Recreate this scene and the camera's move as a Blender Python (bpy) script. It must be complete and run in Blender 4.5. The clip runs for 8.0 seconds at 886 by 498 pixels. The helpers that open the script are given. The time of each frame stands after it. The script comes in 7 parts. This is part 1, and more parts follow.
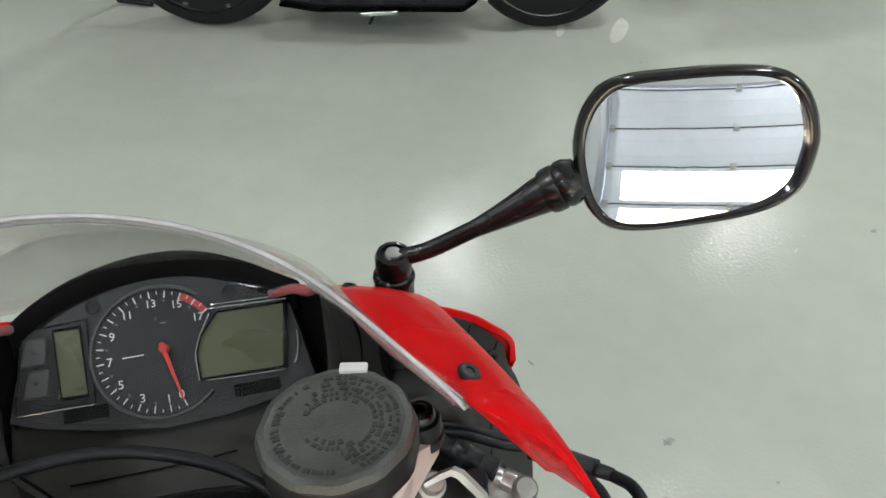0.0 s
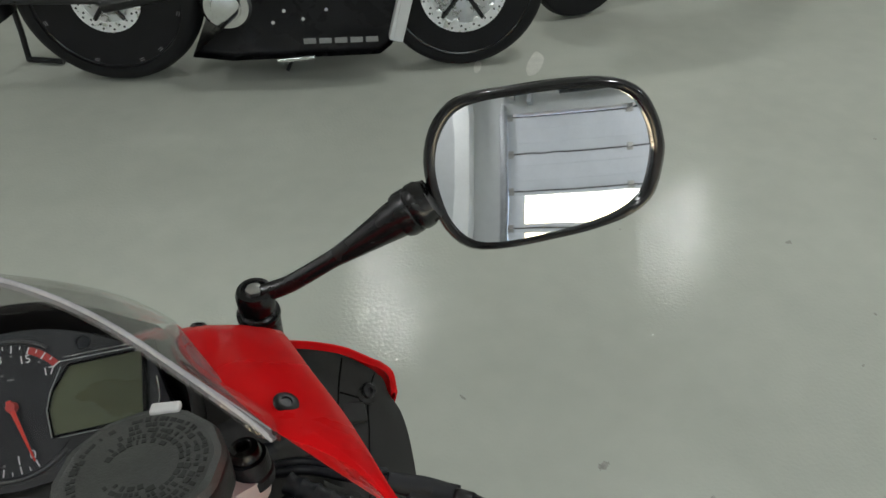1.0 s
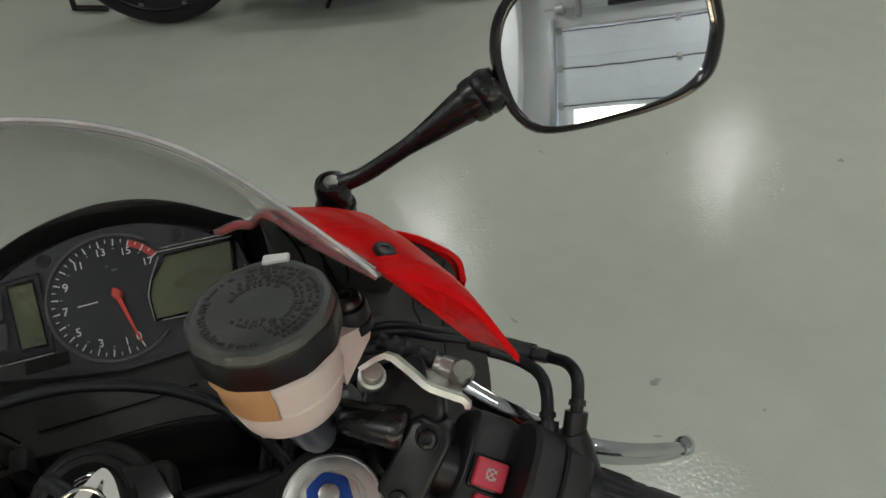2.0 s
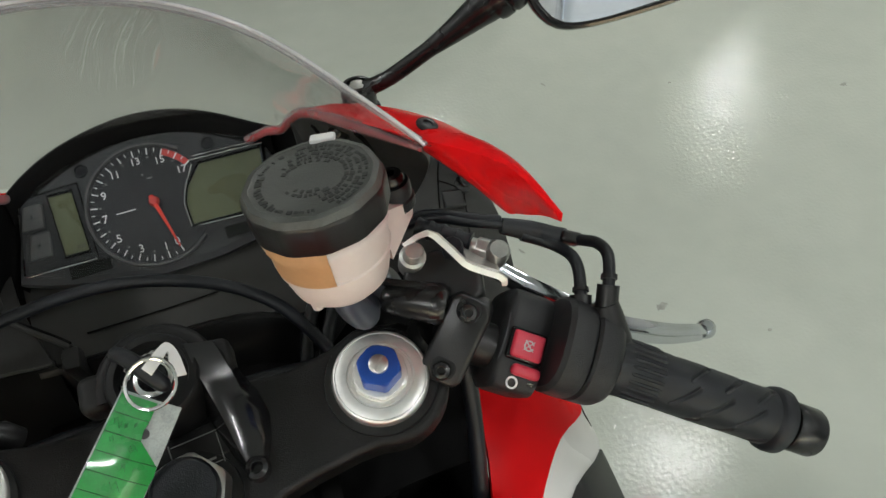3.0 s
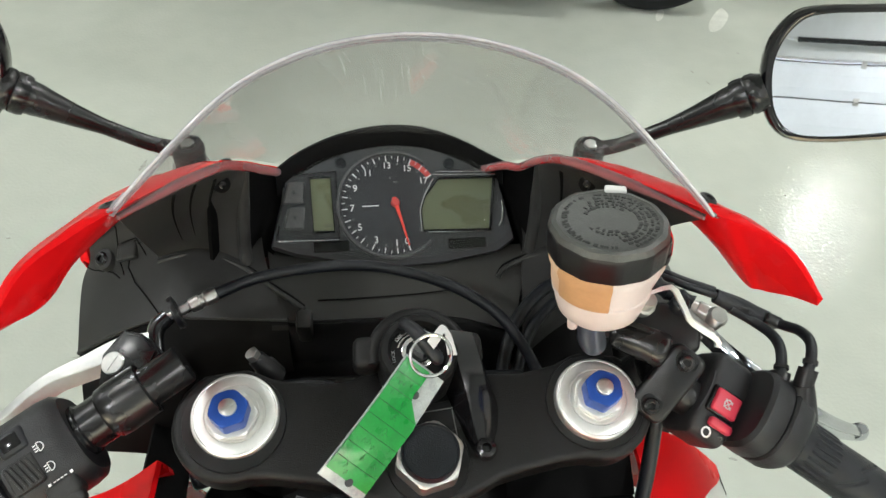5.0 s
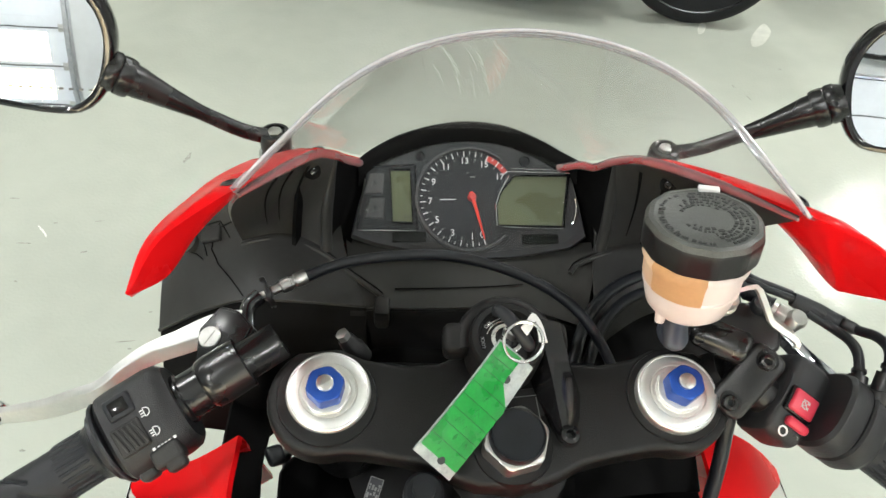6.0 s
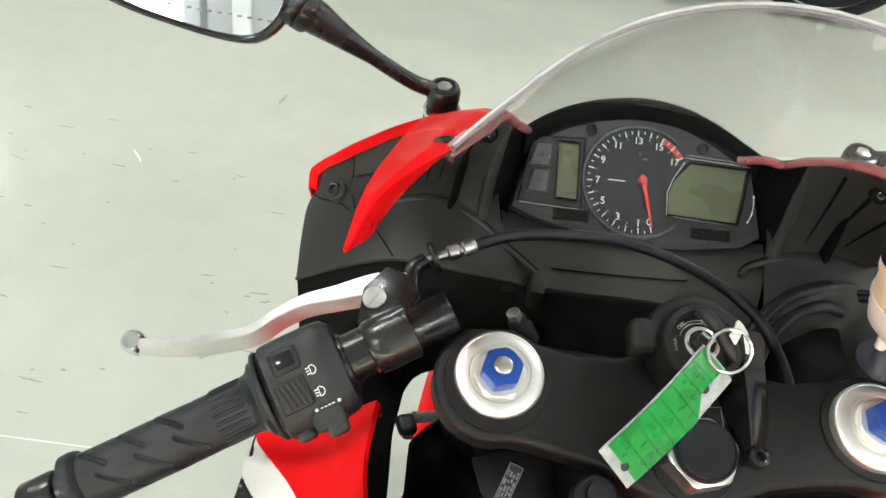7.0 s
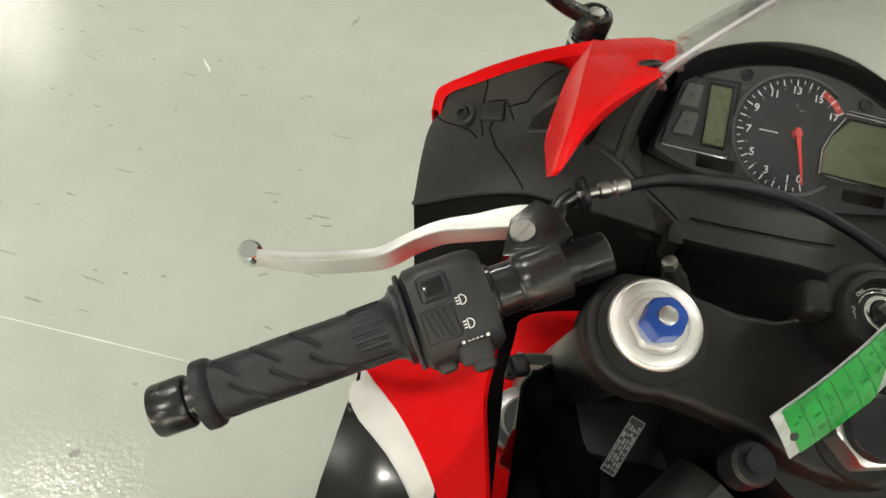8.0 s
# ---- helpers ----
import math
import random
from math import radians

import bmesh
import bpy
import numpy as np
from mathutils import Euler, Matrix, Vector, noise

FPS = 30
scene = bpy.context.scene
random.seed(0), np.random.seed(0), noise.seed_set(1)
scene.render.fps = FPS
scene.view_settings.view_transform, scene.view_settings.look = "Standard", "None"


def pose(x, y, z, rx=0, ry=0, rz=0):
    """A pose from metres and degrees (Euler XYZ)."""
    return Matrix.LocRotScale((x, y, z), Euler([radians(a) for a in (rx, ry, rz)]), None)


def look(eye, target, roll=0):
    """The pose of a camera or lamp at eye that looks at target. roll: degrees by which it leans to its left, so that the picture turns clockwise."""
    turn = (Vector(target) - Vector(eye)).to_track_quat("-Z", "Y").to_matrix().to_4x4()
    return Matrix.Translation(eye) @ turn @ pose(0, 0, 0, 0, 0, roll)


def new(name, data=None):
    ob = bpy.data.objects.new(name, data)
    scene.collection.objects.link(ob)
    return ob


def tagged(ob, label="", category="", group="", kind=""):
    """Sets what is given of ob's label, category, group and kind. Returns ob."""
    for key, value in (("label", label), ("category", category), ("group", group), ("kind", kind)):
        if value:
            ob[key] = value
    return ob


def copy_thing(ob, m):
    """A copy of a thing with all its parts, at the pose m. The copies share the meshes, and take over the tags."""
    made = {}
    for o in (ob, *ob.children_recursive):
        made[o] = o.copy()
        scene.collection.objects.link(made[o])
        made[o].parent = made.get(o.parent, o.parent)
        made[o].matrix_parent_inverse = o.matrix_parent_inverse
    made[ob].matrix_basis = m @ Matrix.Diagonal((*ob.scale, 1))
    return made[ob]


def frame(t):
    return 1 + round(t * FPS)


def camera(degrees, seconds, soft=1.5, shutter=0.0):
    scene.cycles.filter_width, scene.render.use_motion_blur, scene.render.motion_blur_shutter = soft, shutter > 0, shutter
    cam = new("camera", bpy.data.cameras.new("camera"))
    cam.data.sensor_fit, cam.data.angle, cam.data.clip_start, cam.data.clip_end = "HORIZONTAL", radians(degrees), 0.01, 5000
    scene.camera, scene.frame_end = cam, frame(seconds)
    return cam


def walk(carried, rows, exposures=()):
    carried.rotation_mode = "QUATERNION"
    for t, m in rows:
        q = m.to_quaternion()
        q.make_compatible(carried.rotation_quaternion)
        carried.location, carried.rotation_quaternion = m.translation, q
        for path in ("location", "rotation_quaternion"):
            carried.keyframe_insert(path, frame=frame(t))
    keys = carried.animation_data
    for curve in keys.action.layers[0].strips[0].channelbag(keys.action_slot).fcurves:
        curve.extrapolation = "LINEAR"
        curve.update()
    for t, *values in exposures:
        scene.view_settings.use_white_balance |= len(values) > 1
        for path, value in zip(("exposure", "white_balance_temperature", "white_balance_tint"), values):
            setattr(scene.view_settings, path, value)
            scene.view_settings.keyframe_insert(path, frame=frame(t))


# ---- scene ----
cam = camera(57.9, 8.0)
PATH = [
    (0, (0.116, -0.15, 1.394), (0.394, 1.301, 0.046), 0.9),
    (0.5, (0.152, -0.154, 1.385), (0.527, 1.314, 0.08), 0.8),
    (1, (0.17, -0.16, 1.381), (0.591, 1.326, 0.111), 0.2),
    (1.5, (0.166, -0.172, 1.38), (0.574, 1.319, 0.112), -1.1),
    (2, (0.14, -0.199, 1.371), (0.436, 1.225, -0.002), -4.2),
    (2.2, (0.13, -0.21, 1.369), (0.398, 1.178, -0.047), -5.2),
    (3.3, (0.102, -0.229, 1.359), (0.373, 1.106, -0.106), -6.2),
    (3.5, (0.092, -0.226, 1.364), (0.375, 1.122, -0.086), -4.6),
    (4, (0.055, -0.231, 1.385), (0.328, 1.165, -0.02), -0.2),
    (4.5, (0.019, -0.25, 1.401), (0.237, 1.18, 0.02), 2.9),
    (4.7, (0.007, -0.257, 1.403), (0.192, 1.178, 0.022), 3.3),
    (5.8, (-0.043, -0.28, 1.409), (0.076, 1.167, 0.033), 4.6),
    (6, (-0.052, -0.282, 1.407), (0.051, 1.168, 0.034), 4.8),
    (6.5, (-0.084, -0.273, 1.397), (-0.041, 1.159, 0.001), 5.9),
    (7, (-0.13, -0.256, 1.379), (-0.152, 1.128, -0.065), 8.5),
    (7.5, (-0.17, -0.25, 1.363), (-0.241, 1.069, -0.139), 11.5),
    (8, (-0.195, -0.252, 1.346), (-0.267, 1.009, -0.204), 12.3),
]
EXPOSE = [(0, -0.22, 6000, 11), (0.5, -0.61, 6020, 11), (1, -0.85, 6080, 11), (2, -1.02, 6250, 9), (3.5, -0.24, 6120, 9), (4, -0.21, 6120, 9), (4.5, 0.0, 6120, 9.5), (6, 0.43, 6220, 9.5), (6.5, 0.49, 6220, 10), (7.5, 0.40, 6450, 9.5), (8, 0.09, 6680, 9.5)]
walk(cam, [(t, look(eye, target, roll)) for t, eye, target, roll in PATH], EXPOSE)


# ---- light: ceiling lamps over the shop floor, daylight through the glazed door ----
scene.view_settings.exposure = 0.0
world = bpy.data.worlds.new("world")
scene.world = world
world.use_nodes = True
wn = world.node_tree.nodes
sky = wn.new("ShaderNodeTexSky")
sky.sky_type, sky.sun_disc, sky.sun_elevation, sky.sun_rotation = "NISHITA", False, radians(40), radians(200)
world.node_tree.links.new(sky.outputs[0], wn["Background"].inputs[0])
wn["Background"].inputs[1].default_value = 1.8

CEIL = 3.4
LAMPS = [(1.09, 4.65), (3.85, 4.8), (1.8, 1.8), (-1.95, 0.85), (-4.6, 4.8), (-1.5, -1.6), (1.8, -1.6), (4.6, 1.7), (-4.4, 1.4), (-1.5, -4.1), (1.8, -4.1), (4.6, -1.6)]
LAMP_POWER = 34.0


# ---- materials ----
def mat(name, color, rough=0.5, metal=0.0, vary=0.12, scale=18.0, bump=0.0, bump_scale=400.0, coat=0.0, spec=0.5, rough_vary=0.08, coat_rough=0.06):
    """A surface with variation at two scales and a fine relief."""
    m = bpy.data.materials.new(name)
    m.use_nodes = True
    nt = m.node_tree
    b = nt.nodes["Principled BSDF"]
    b.inputs["Roughness"].default_value, b.inputs["Metallic"].default_value = rough, metal
    b.inputs["Coat Weight"].default_value, b.inputs["Coat Roughness"].default_value = coat, coat_rough
    b.inputs["Specular IOR Level"].default_value = spec
    tc = nt.nodes.new("ShaderNodeTexCoord")
    n1 = nt.nodes.new("ShaderNodeTexNoise")
    n1.inputs["Scale"].default_value, n1.inputs["Detail"].default_value = scale, 6
    n2 = nt.nodes.new("ShaderNodeTexNoise")
    n2.inputs["Scale"].default_value, n2.inputs["Detail"].default_value = scale * 9, 3
    mix = nt.nodes.new("ShaderNodeMath")
    mix.operation = "MULTIPLY_ADD"
    mix.inputs[1].default_value = 0.4
    nt.links.new(tc.outputs["Object"], n1.inputs["Vector"])
    nt.links.new(tc.outputs["Object"], n2.inputs["Vector"])
    nt.links.new(n2.outputs[0], mix.inputs[0])
    nt.links.new(n1.outputs[0], mix.inputs[2])
    ramp = nt.nodes.new("ShaderNodeMapRange")
    ramp.inputs[1].default_value, ramp.inputs[2].default_value = 0.45, 0.95
    ramp.inputs[3].default_value, ramp.inputs[4].default_value = 1 - vary, 1 + vary
    nt.links.new(mix.outputs[0], ramp.inputs[0])
    col = nt.nodes.new("ShaderNodeMix")
    col.data_type, col.blend_type = "RGBA", "MULTIPLY"
    col.inputs[0].default_value = 1.0
    col.inputs[6].default_value = (*color, 1)
    nt.links.new(ramp.outputs[0], col.inputs[7])
    nt.links.new(col.outputs[2], b.inputs["Base Color"])
    rr = nt.nodes.new("ShaderNodeMapRange")
    rr.inputs[1].default_value, rr.inputs[2].default_value = 0.3, 0.7
    rr.inputs[3].default_value, rr.inputs[4].default_value = max(rough - rough_vary, 0.02), rough + rough_vary
    nt.links.new(n1.outputs[0], rr.inputs[0])
    nt.links.new(rr.outputs[0], b.inputs["Roughness"])
    if bump:
        n3 = nt.nodes.new("ShaderNodeTexNoise")
        n3.inputs["Scale"].default_value, n3.inputs["Detail"].default_value = bump_scale, 2
        nt.links.new(tc.outputs["Object"], n3.inputs["Vector"])
        bp = nt.nodes.new("ShaderNodeBump")
        bp.inputs["Strength"].default_value, bp.inputs["Distance"].default_value = bump, 0.001
        nt.links.new(n3.outputs[0], bp.inputs["Height"])
        nt.links.new(bp.outputs[0], b.inputs["Normal"])
    return m


def clear(name, tint, ior=1.45, rough=0.02, film=0.0, film_color=(0.8, 0.8, 0.78)):
    """Thin clear plastic or glass: lets light straight through, shines by Fresnel, and may carry a pale diffuse film.
    """
    m = bpy.data.materials.new(name)
    m.use_nodes = True
    nt = m.node_tree
    out = nt.nodes["Material Output"]
    nt.nodes.remove(nt.nodes["Principled BSDF"])
    tr, gl, lw, mx = (nt.nodes.new(k) for k in ("ShaderNodeBsdfTransparent", "ShaderNodeBsdfGlossy", "ShaderNodeLayerWeight", "ShaderNodeMixShader"))
    tr.inputs[0].default_value = (*tint, 1)
    gl.inputs["Roughness"].default_value = rough
    lw.inputs[0].default_value = 0.5
    f0 = ((ior - 1) / (ior + 1)) ** 2
    pw, fr = nt.nodes.new("ShaderNodeMath"), nt.nodes.new("ShaderNodeMath")
    pw.operation, fr.operation = "POWER", "MULTIPLY_ADD"
    pw.inputs[1].default_value = 5.0
    fr.inputs[1].default_value, fr.inputs[2].default_value = (1 - f0) * 0.5, f0
    nt.links.new(lw.outputs["Facing"], pw.inputs[0])
    nt.links.new(pw.outputs[0], fr.inputs[0])
    body = tr.outputs[0]
    if film:
        df, fm = nt.nodes.new("ShaderNodeBsdfDiffuse"), nt.nodes.new("ShaderNodeMixShader")
        tl, both = nt.nodes.new("ShaderNodeBsdfTranslucent"), nt.nodes.new("ShaderNodeMixShader")
        tl.inputs[0].default_value = (*film_color, 1)
        nt.links.new(df.outputs[0], both.inputs[1])
        nt.links.new(tl.outputs[0], both.inputs[2])
        tc, nz, mr = nt.nodes.new("ShaderNodeTexCoord"), nt.nodes.new("ShaderNodeTexNoise"), nt.nodes.new("ShaderNodeMapRange")
        df.inputs[0].default_value = (*film_color, 1)
        nz.inputs["Scale"].default_value, nz.inputs["Detail"].default_value = 14.0, 5.0
        mr.inputs[1].default_value, mr.inputs[2].default_value = 0.3, 0.7
        mr.inputs[3].default_value, mr.inputs[4].default_value = film * 0.75, film * 1.25
        nt.links.new(tc.outputs["Object"], nz.inputs["Vector"])
        nt.links.new(nz.outputs[0], mr.inputs[0])
        nt.links.new(mr.outputs[0], fm.inputs[0])
        nt.links.new(tr.outputs[0], fm.inputs[1])
        nt.links.new(both.outputs[0], fm.inputs[2])
        body = fm.outputs[0]
    nt.links.new(fr.outputs[0], mx.inputs[0])
    nt.links.new(body, mx.inputs[1])
    nt.links.new(gl.outputs[0], mx.inputs[2])
    nt.links.new(mx.outputs[0], out.inputs[0])
    return m


def lamp_mat(name, color, strength):
    m = bpy.data.materials.new(name)
    m.use_nodes = True
    b = m.node_tree.nodes["Principled BSDF"]
    b.inputs["Base Color"].default_value = (*color, 1)
    b.inputs["Emission Color"].default_value = (*color, 1)
    b.inputs["Emission Strength"].default_value = strength
    return m


RED = mat("red_paint", (0.66, 0.006, 0.008), 0.28, vary=0.05, scale=6, coat=0.11, coat_rough=0.03, spec=0.02, bump=0.015, bump_scale=900, rough_vary=0.05)
WHITE = mat("white_paint", (0.72, 0.71, 0.68), 0.25, vary=0.05, scale=6, coat=0.8)
COAL = mat("black_fairing_paint", (0.006, 0.006, 0.0065), 0.30, vary=0.25, scale=12, spec=0.10)
GLOSS = mat("gloss_black_paint", (0.008, 0.008, 0.009), 0.16, vary=0.2, coat=0.25, spec=0.35, rough_vary=0.05)
PLASTIC = mat("black_grained_plastic", (0.0235, 0.0235, 0.0228), 0.44, vary=0.25, scale=25, bump=0.3, bump_scale=1600, spec=0.32)
HOUSING = mat("black_switch_plastic", (0.0165, 0.017, 0.0185), 0.40, vary=0.25, scale=25, bump=0.35, bump_scale=1600, spec=0.40)
SATIN = mat("satin_black_metal", (0.0085, 0.0085, 0.009), 0.33, vary=0.25, scale=30, bump=0.12, bump_scale=1200, spec=0.4)
CASTING = mat("black_cast_metal", (0.0068, 0.0068, 0.0068), 0.42, vary=0.22, scale=30, bump=0.3, bump_scale=1400, spec=0.28)
RUBBER = mat("black_rubber", (0.0075, 0.0088, 0.0118), 0.36, vary=0.25, scale=40, bump=0.3, bump_scale=1500, spec=0.38)
TYRE = mat("tyre_rubber", (0.010, 0.010, 0.0105), 0.62, vary=0.3, scale=20, bump=0.4, bump_scale=500, spec=0.2)
ALU = mat("turned_aluminium", (0.77, 0.765, 0.745), 0.46, 1.0, vary=0.08, scale=40, bump=0.06, bump_scale=900)
CHROME = mat("polished_metal", (0.8, 0.8, 0.8), 0.14, 1.0, vary=0.08, scale=40, rough_vary=0.06)
POLISHED = mat("polished_alloy", (0.56, 0.57, 0.60), 0.15, 1.0, vary=0.06, scale=40, bump=0.05, bump_scale=600)
LEVER = mat("brushed_alloy", (0.66, 0.66, 0.64), 0.48, 1.0, vary=0.1, scale=30, bump=0.08, bump_scale=900)
STEEL = mat("zinc_steel", (0.55, 0.54, 0.52), 0.35, 1.0, vary=0.15, scale=60)
BLUE = mat("blue_anodised", (0.02, 0.075, 0.36), 0.38, 0.55, vary=0.12, scale=60)
MIRROR = mat("mirror_glass", (0.92, 0.94, 0.97), 0.012, 1.0, vary=0.01, rough_vary=0.004)
SCREEN = clear("clear_acrylic", (0.99, 0.99, 0.993), 1.34, 0.02, 0.040)
BEAD = clear("acrylic_bead", (0.80, 0.80, 0.83), 1.6, 0.05, 0.30, (0.75, 0.74, 0.76))
FOOT = clear("milky_acrylic_foot", (0.80, 0.74, 0.75), 1.5, 0.08, 0.34, (0.66, 0.56, 0.58))
EDGE = mat("acrylic_edge", (0.44, 0.44, 0.47), 0.15, vary=0.2, scale=60, coat=0.6)
GLASS = clear("window_glass", (0.95, 0.97, 0.97))
LENS = clear("gauge_lens", (0.96, 0.965, 0.97), 1.32, 0.05)
CUP = mat("milky_plastic", (0.66, 0.585, 0.555), 0.36, vary=0.05, scale=30)
FLUID = mat("amber_fluid", (0.50, 0.29, 0.14), 0.36, vary=0.12, scale=40)
GREYHOSE = mat("grey_blue_hose", (0.055, 0.062, 0.080), 0.38, vary=0.15, scale=30)
COPPER = mat("dull_copper", (0.45, 0.16, 0.10), 0.4, 0.7, vary=0.15, scale=60)
TINT = mat("amber_tint", (0.66, 0.48, 0.33), 0.4, vary=0.06, scale=40)
CAPTOP = mat("dusty_black_plastic", (0.060, 0.063, 0.057), 0.40, spec=0.7, vary=0.3, scale=60, bump=0.3, bump_scale=1300)
CAPTEXT = mat("faded_print", (0.030, 0.032, 0.029), 0.6, vary=0.3, scale=80)
LCD = mat("lcd_grey_green", (0.122, 0.136, 0.074), 0.3, vary=0.08, scale=20)
FACE = mat("dial_black", (0.022, 0.023, 0.027), 0.45, spec=0.4, vary=0.15)
PRINT = mat("white_print", (0.78, 0.78, 0.78), 0.5, vary=0.05)
DULLPRINT = mat("worn_white_print", (0.42, 0.42, 0.42), 0.5, vary=0.2, scale=200)
REDPRINT = mat("red_print", (0.55, 0.06, 0.05), 0.5, vary=0.05)
NEEDLE = mat("red_needle", (0.75, 0.05, 0.03), 0.4, vary=0.05)
REDKEY = mat("red_switch", (0.50, 0.03, 0.06), 0.42, vary=0.08)
GREEN = mat("green_tag_card", (0.008, 0.25, 0.035), 0.30, vary=0.30, scale=70, coat=0.45, bump=0.1, bump_scale=300)
FOIL = mat("clear_tag_sleeve", (0.38, 0.42, 0.42), 0.12, vary=0.35, scale=120, coat=0.9, bump=0.6, bump_scale=140)
INK = mat("dark_ink", (0.006, 0.09, 0.020), 0.5)
WHITETAG = mat("white_plastic", (0.78, 0.77, 0.75), 0.4, vary=0.05)
LABEL = mat("grey_label_print", (0.20, 0.20, 0.195), 0.5, vary=0.2, scale=300)
DISC = mat("brake_disc_steel", (0.82, 0.82, 0.82), 0.30, 1.0, vary=0.1, scale=40)
WALL = mat("painted_wall", (0.58, 0.59, 0.58), 0.7, vary=0.06, scale=2, bump=0.15, bump_scale=300)
CEILING = mat("ceiling_paint", (0.78, 0.79, 0.78), 0.75, vary=0.06, scale=2)
DOORSKIN = mat("door_panel_steel", (0.76, 0.78, 0.81), 0.45, vary=0.05, scale=3)
TRACK = mat("galvanised_track", (0.42, 0.43, 0.44), 0.4, 0.9, vary=0.15, scale=20)
COLUMN = mat("column_paint", (0.86, 0.86, 0.83), 0.55, vary=0.05, scale=3)
TUBE_ON = lamp_mat("lamp_diffuser", (1.0, 0.97, 0.9), 2.5)


def floor_material():
    """Pale green-grey epoxy: glossy, with an orange-peel relief, scuffs and dusty patches."""
    m = mat("epoxy_floor", (0.47, 0.490, 0.422), 0.088, vary=0.08, scale=1.3, bump=0.0, spec=0.23, rough_vary=0.015)
    nt = m.node_tree
    b = nt.nodes["Principled BSDF"]
    tc = nt.nodes.new("ShaderNodeTexCoord")
    peel = nt.nodes.new("ShaderNodeTexNoise")
    peel.inputs["Scale"].default_value, peel.inputs["Detail"].default_value = 105.0, 2.0
    bp = nt.nodes.new("ShaderNodeBump")
    bp.inputs["Strength"].default_value, bp.inputs["Distance"].default_value = 0.42, 0.002
    nt.links.new(tc.outputs["Object"], peel.inputs["Vector"])
    nt.links.new(peel.outputs[0], bp.inputs["Height"])
    nt.links.new(bp.outputs[0], b.inputs["Normal"])
    return m


DASH = mat("grey_dash_plastic", (0.038, 0.039, 0.043), 0.42, vary=0.15, scale=30, bump=0.08, bump_scale=1600, spec=0.35)
BUTTON = mat("grey_button_rubber", (0.075, 0.076, 0.078), 0.5, vary=0.15, scale=60)
# matt black parts, and sheets that stand for deep shade in the cockpit
HOODBLACK = mat("black_plastic_and_shade", (0.0045, 0.0045, 0.0045), 0.75, vary=0.25, scale=25, spec=0.08)
LINING = mat("semi_gloss_lining", (0.038, 0.038, 0.036), 0.40, vary=0.12, scale=9, bump=0.2, bump_scale=1600, spec=0.32, rough_vary=0.05)
SEMI = mat("semi_gloss_black", (0.008, 0.008, 0.0085), 0.26, vary=0.2, scale=40, bump=0.06, bump_scale=900, spec=0.5)
FLOOR = floor_material()
SCUFF = mat("dark_scuff", (0.30, 0.30, 0.255), 0.5, vary=0.3, scale=90)
PALE = mat("pale_coating", (0.70, 0.71, 0.63), 0.16, vary=0.10, scale=30)
CHIP = mat("bare_chip", (0.75, 0.75, 0.70), 0.35, vary=0.1, scale=60)


# ---- mesh helpers ----
V = Vector


def part(name, bm, material, parent=None, label="", smooth=True):
    """Links a bmesh as one mesh object under a thing or a part."""
    me = bpy.data.meshes.new(name)
    bmesh.ops.recalc_face_normals(bm, faces=bm.faces)
    if smooth:
        for f in bm.faces:
            f.smooth = True
        for e in bm.edges:
            if len(e.link_faces) == 2 and e.calc_face_angle(0) > radians(38):
                e.smooth = False
    bm.to_mesh(me)
    bm.free()
    ob = new(name, me)
    if material:
        me.materials.append(material)
    if parent:
        ob.parent = parent
    if label:
        ob["label"] = label
    return ob


def thing(name, label, category, m=None, group="", kind=""):
    ob = new(name)
    ob.empty_display_size = 0.1
    if m is not None:
        ob.matrix_basis = m
    return tagged(ob, label, category, group, kind)


def join(*bms):
    out = bmesh.new()
    for b in bms:
        me = bpy.data.meshes.new("tmp")
        b.to_mesh(me)
        out.from_mesh(me)
        b.free()
        bpy.data.meshes.remove(me)
    return out


def loft(rings, caps=True, closed=True):
    bm = bmesh.new()
    vs = [[bm.verts.new(p) for p in r] for r in rings]
    n = len(rings[0])
    for a, b in zip(vs, vs[1:]):
        for i in range(n if closed else n - 1):
            j = (i + 1) % n
            bm.faces.new((a[i], a[j], b[j], b[i]))
    if caps and closed:
        bm.faces.new(vs[0])
        bm.faces.new(vs[-1])
    return bm


def spline(pts, n=8):
    """A smooth curve through the points."""
    pts = [V(p) for p in pts]
    ext = [2 * pts[0] - pts[1]] + pts + [2 * pts[-1] - pts[-2]]
    out = []
    for i in range(1, len(ext) - 2):
        a, b, c, d = ext[i - 1:i + 3]
        for k in range(n):
            t = k / n
            out.append(0.5 * (2 * b + (c - a) * t + (2 * a - 5 * b + 4 * c - d) * t * t + (3 * b - a - 3 * c + d) * t ** 3))
    return out + [pts[-1]]


def frames_along(pts):
    out, up = [], None
    for i, p in enumerate(pts):
        d = (pts[min(i + 1, len(pts) - 1)] - pts[max(i - 1, 0)]).normalized()
        if up is None:
            up = d.orthogonal().normalized()
        up = (up - d * up.dot(d)).normalized()
        out.append((p, up, d.cross(up)))
    return out


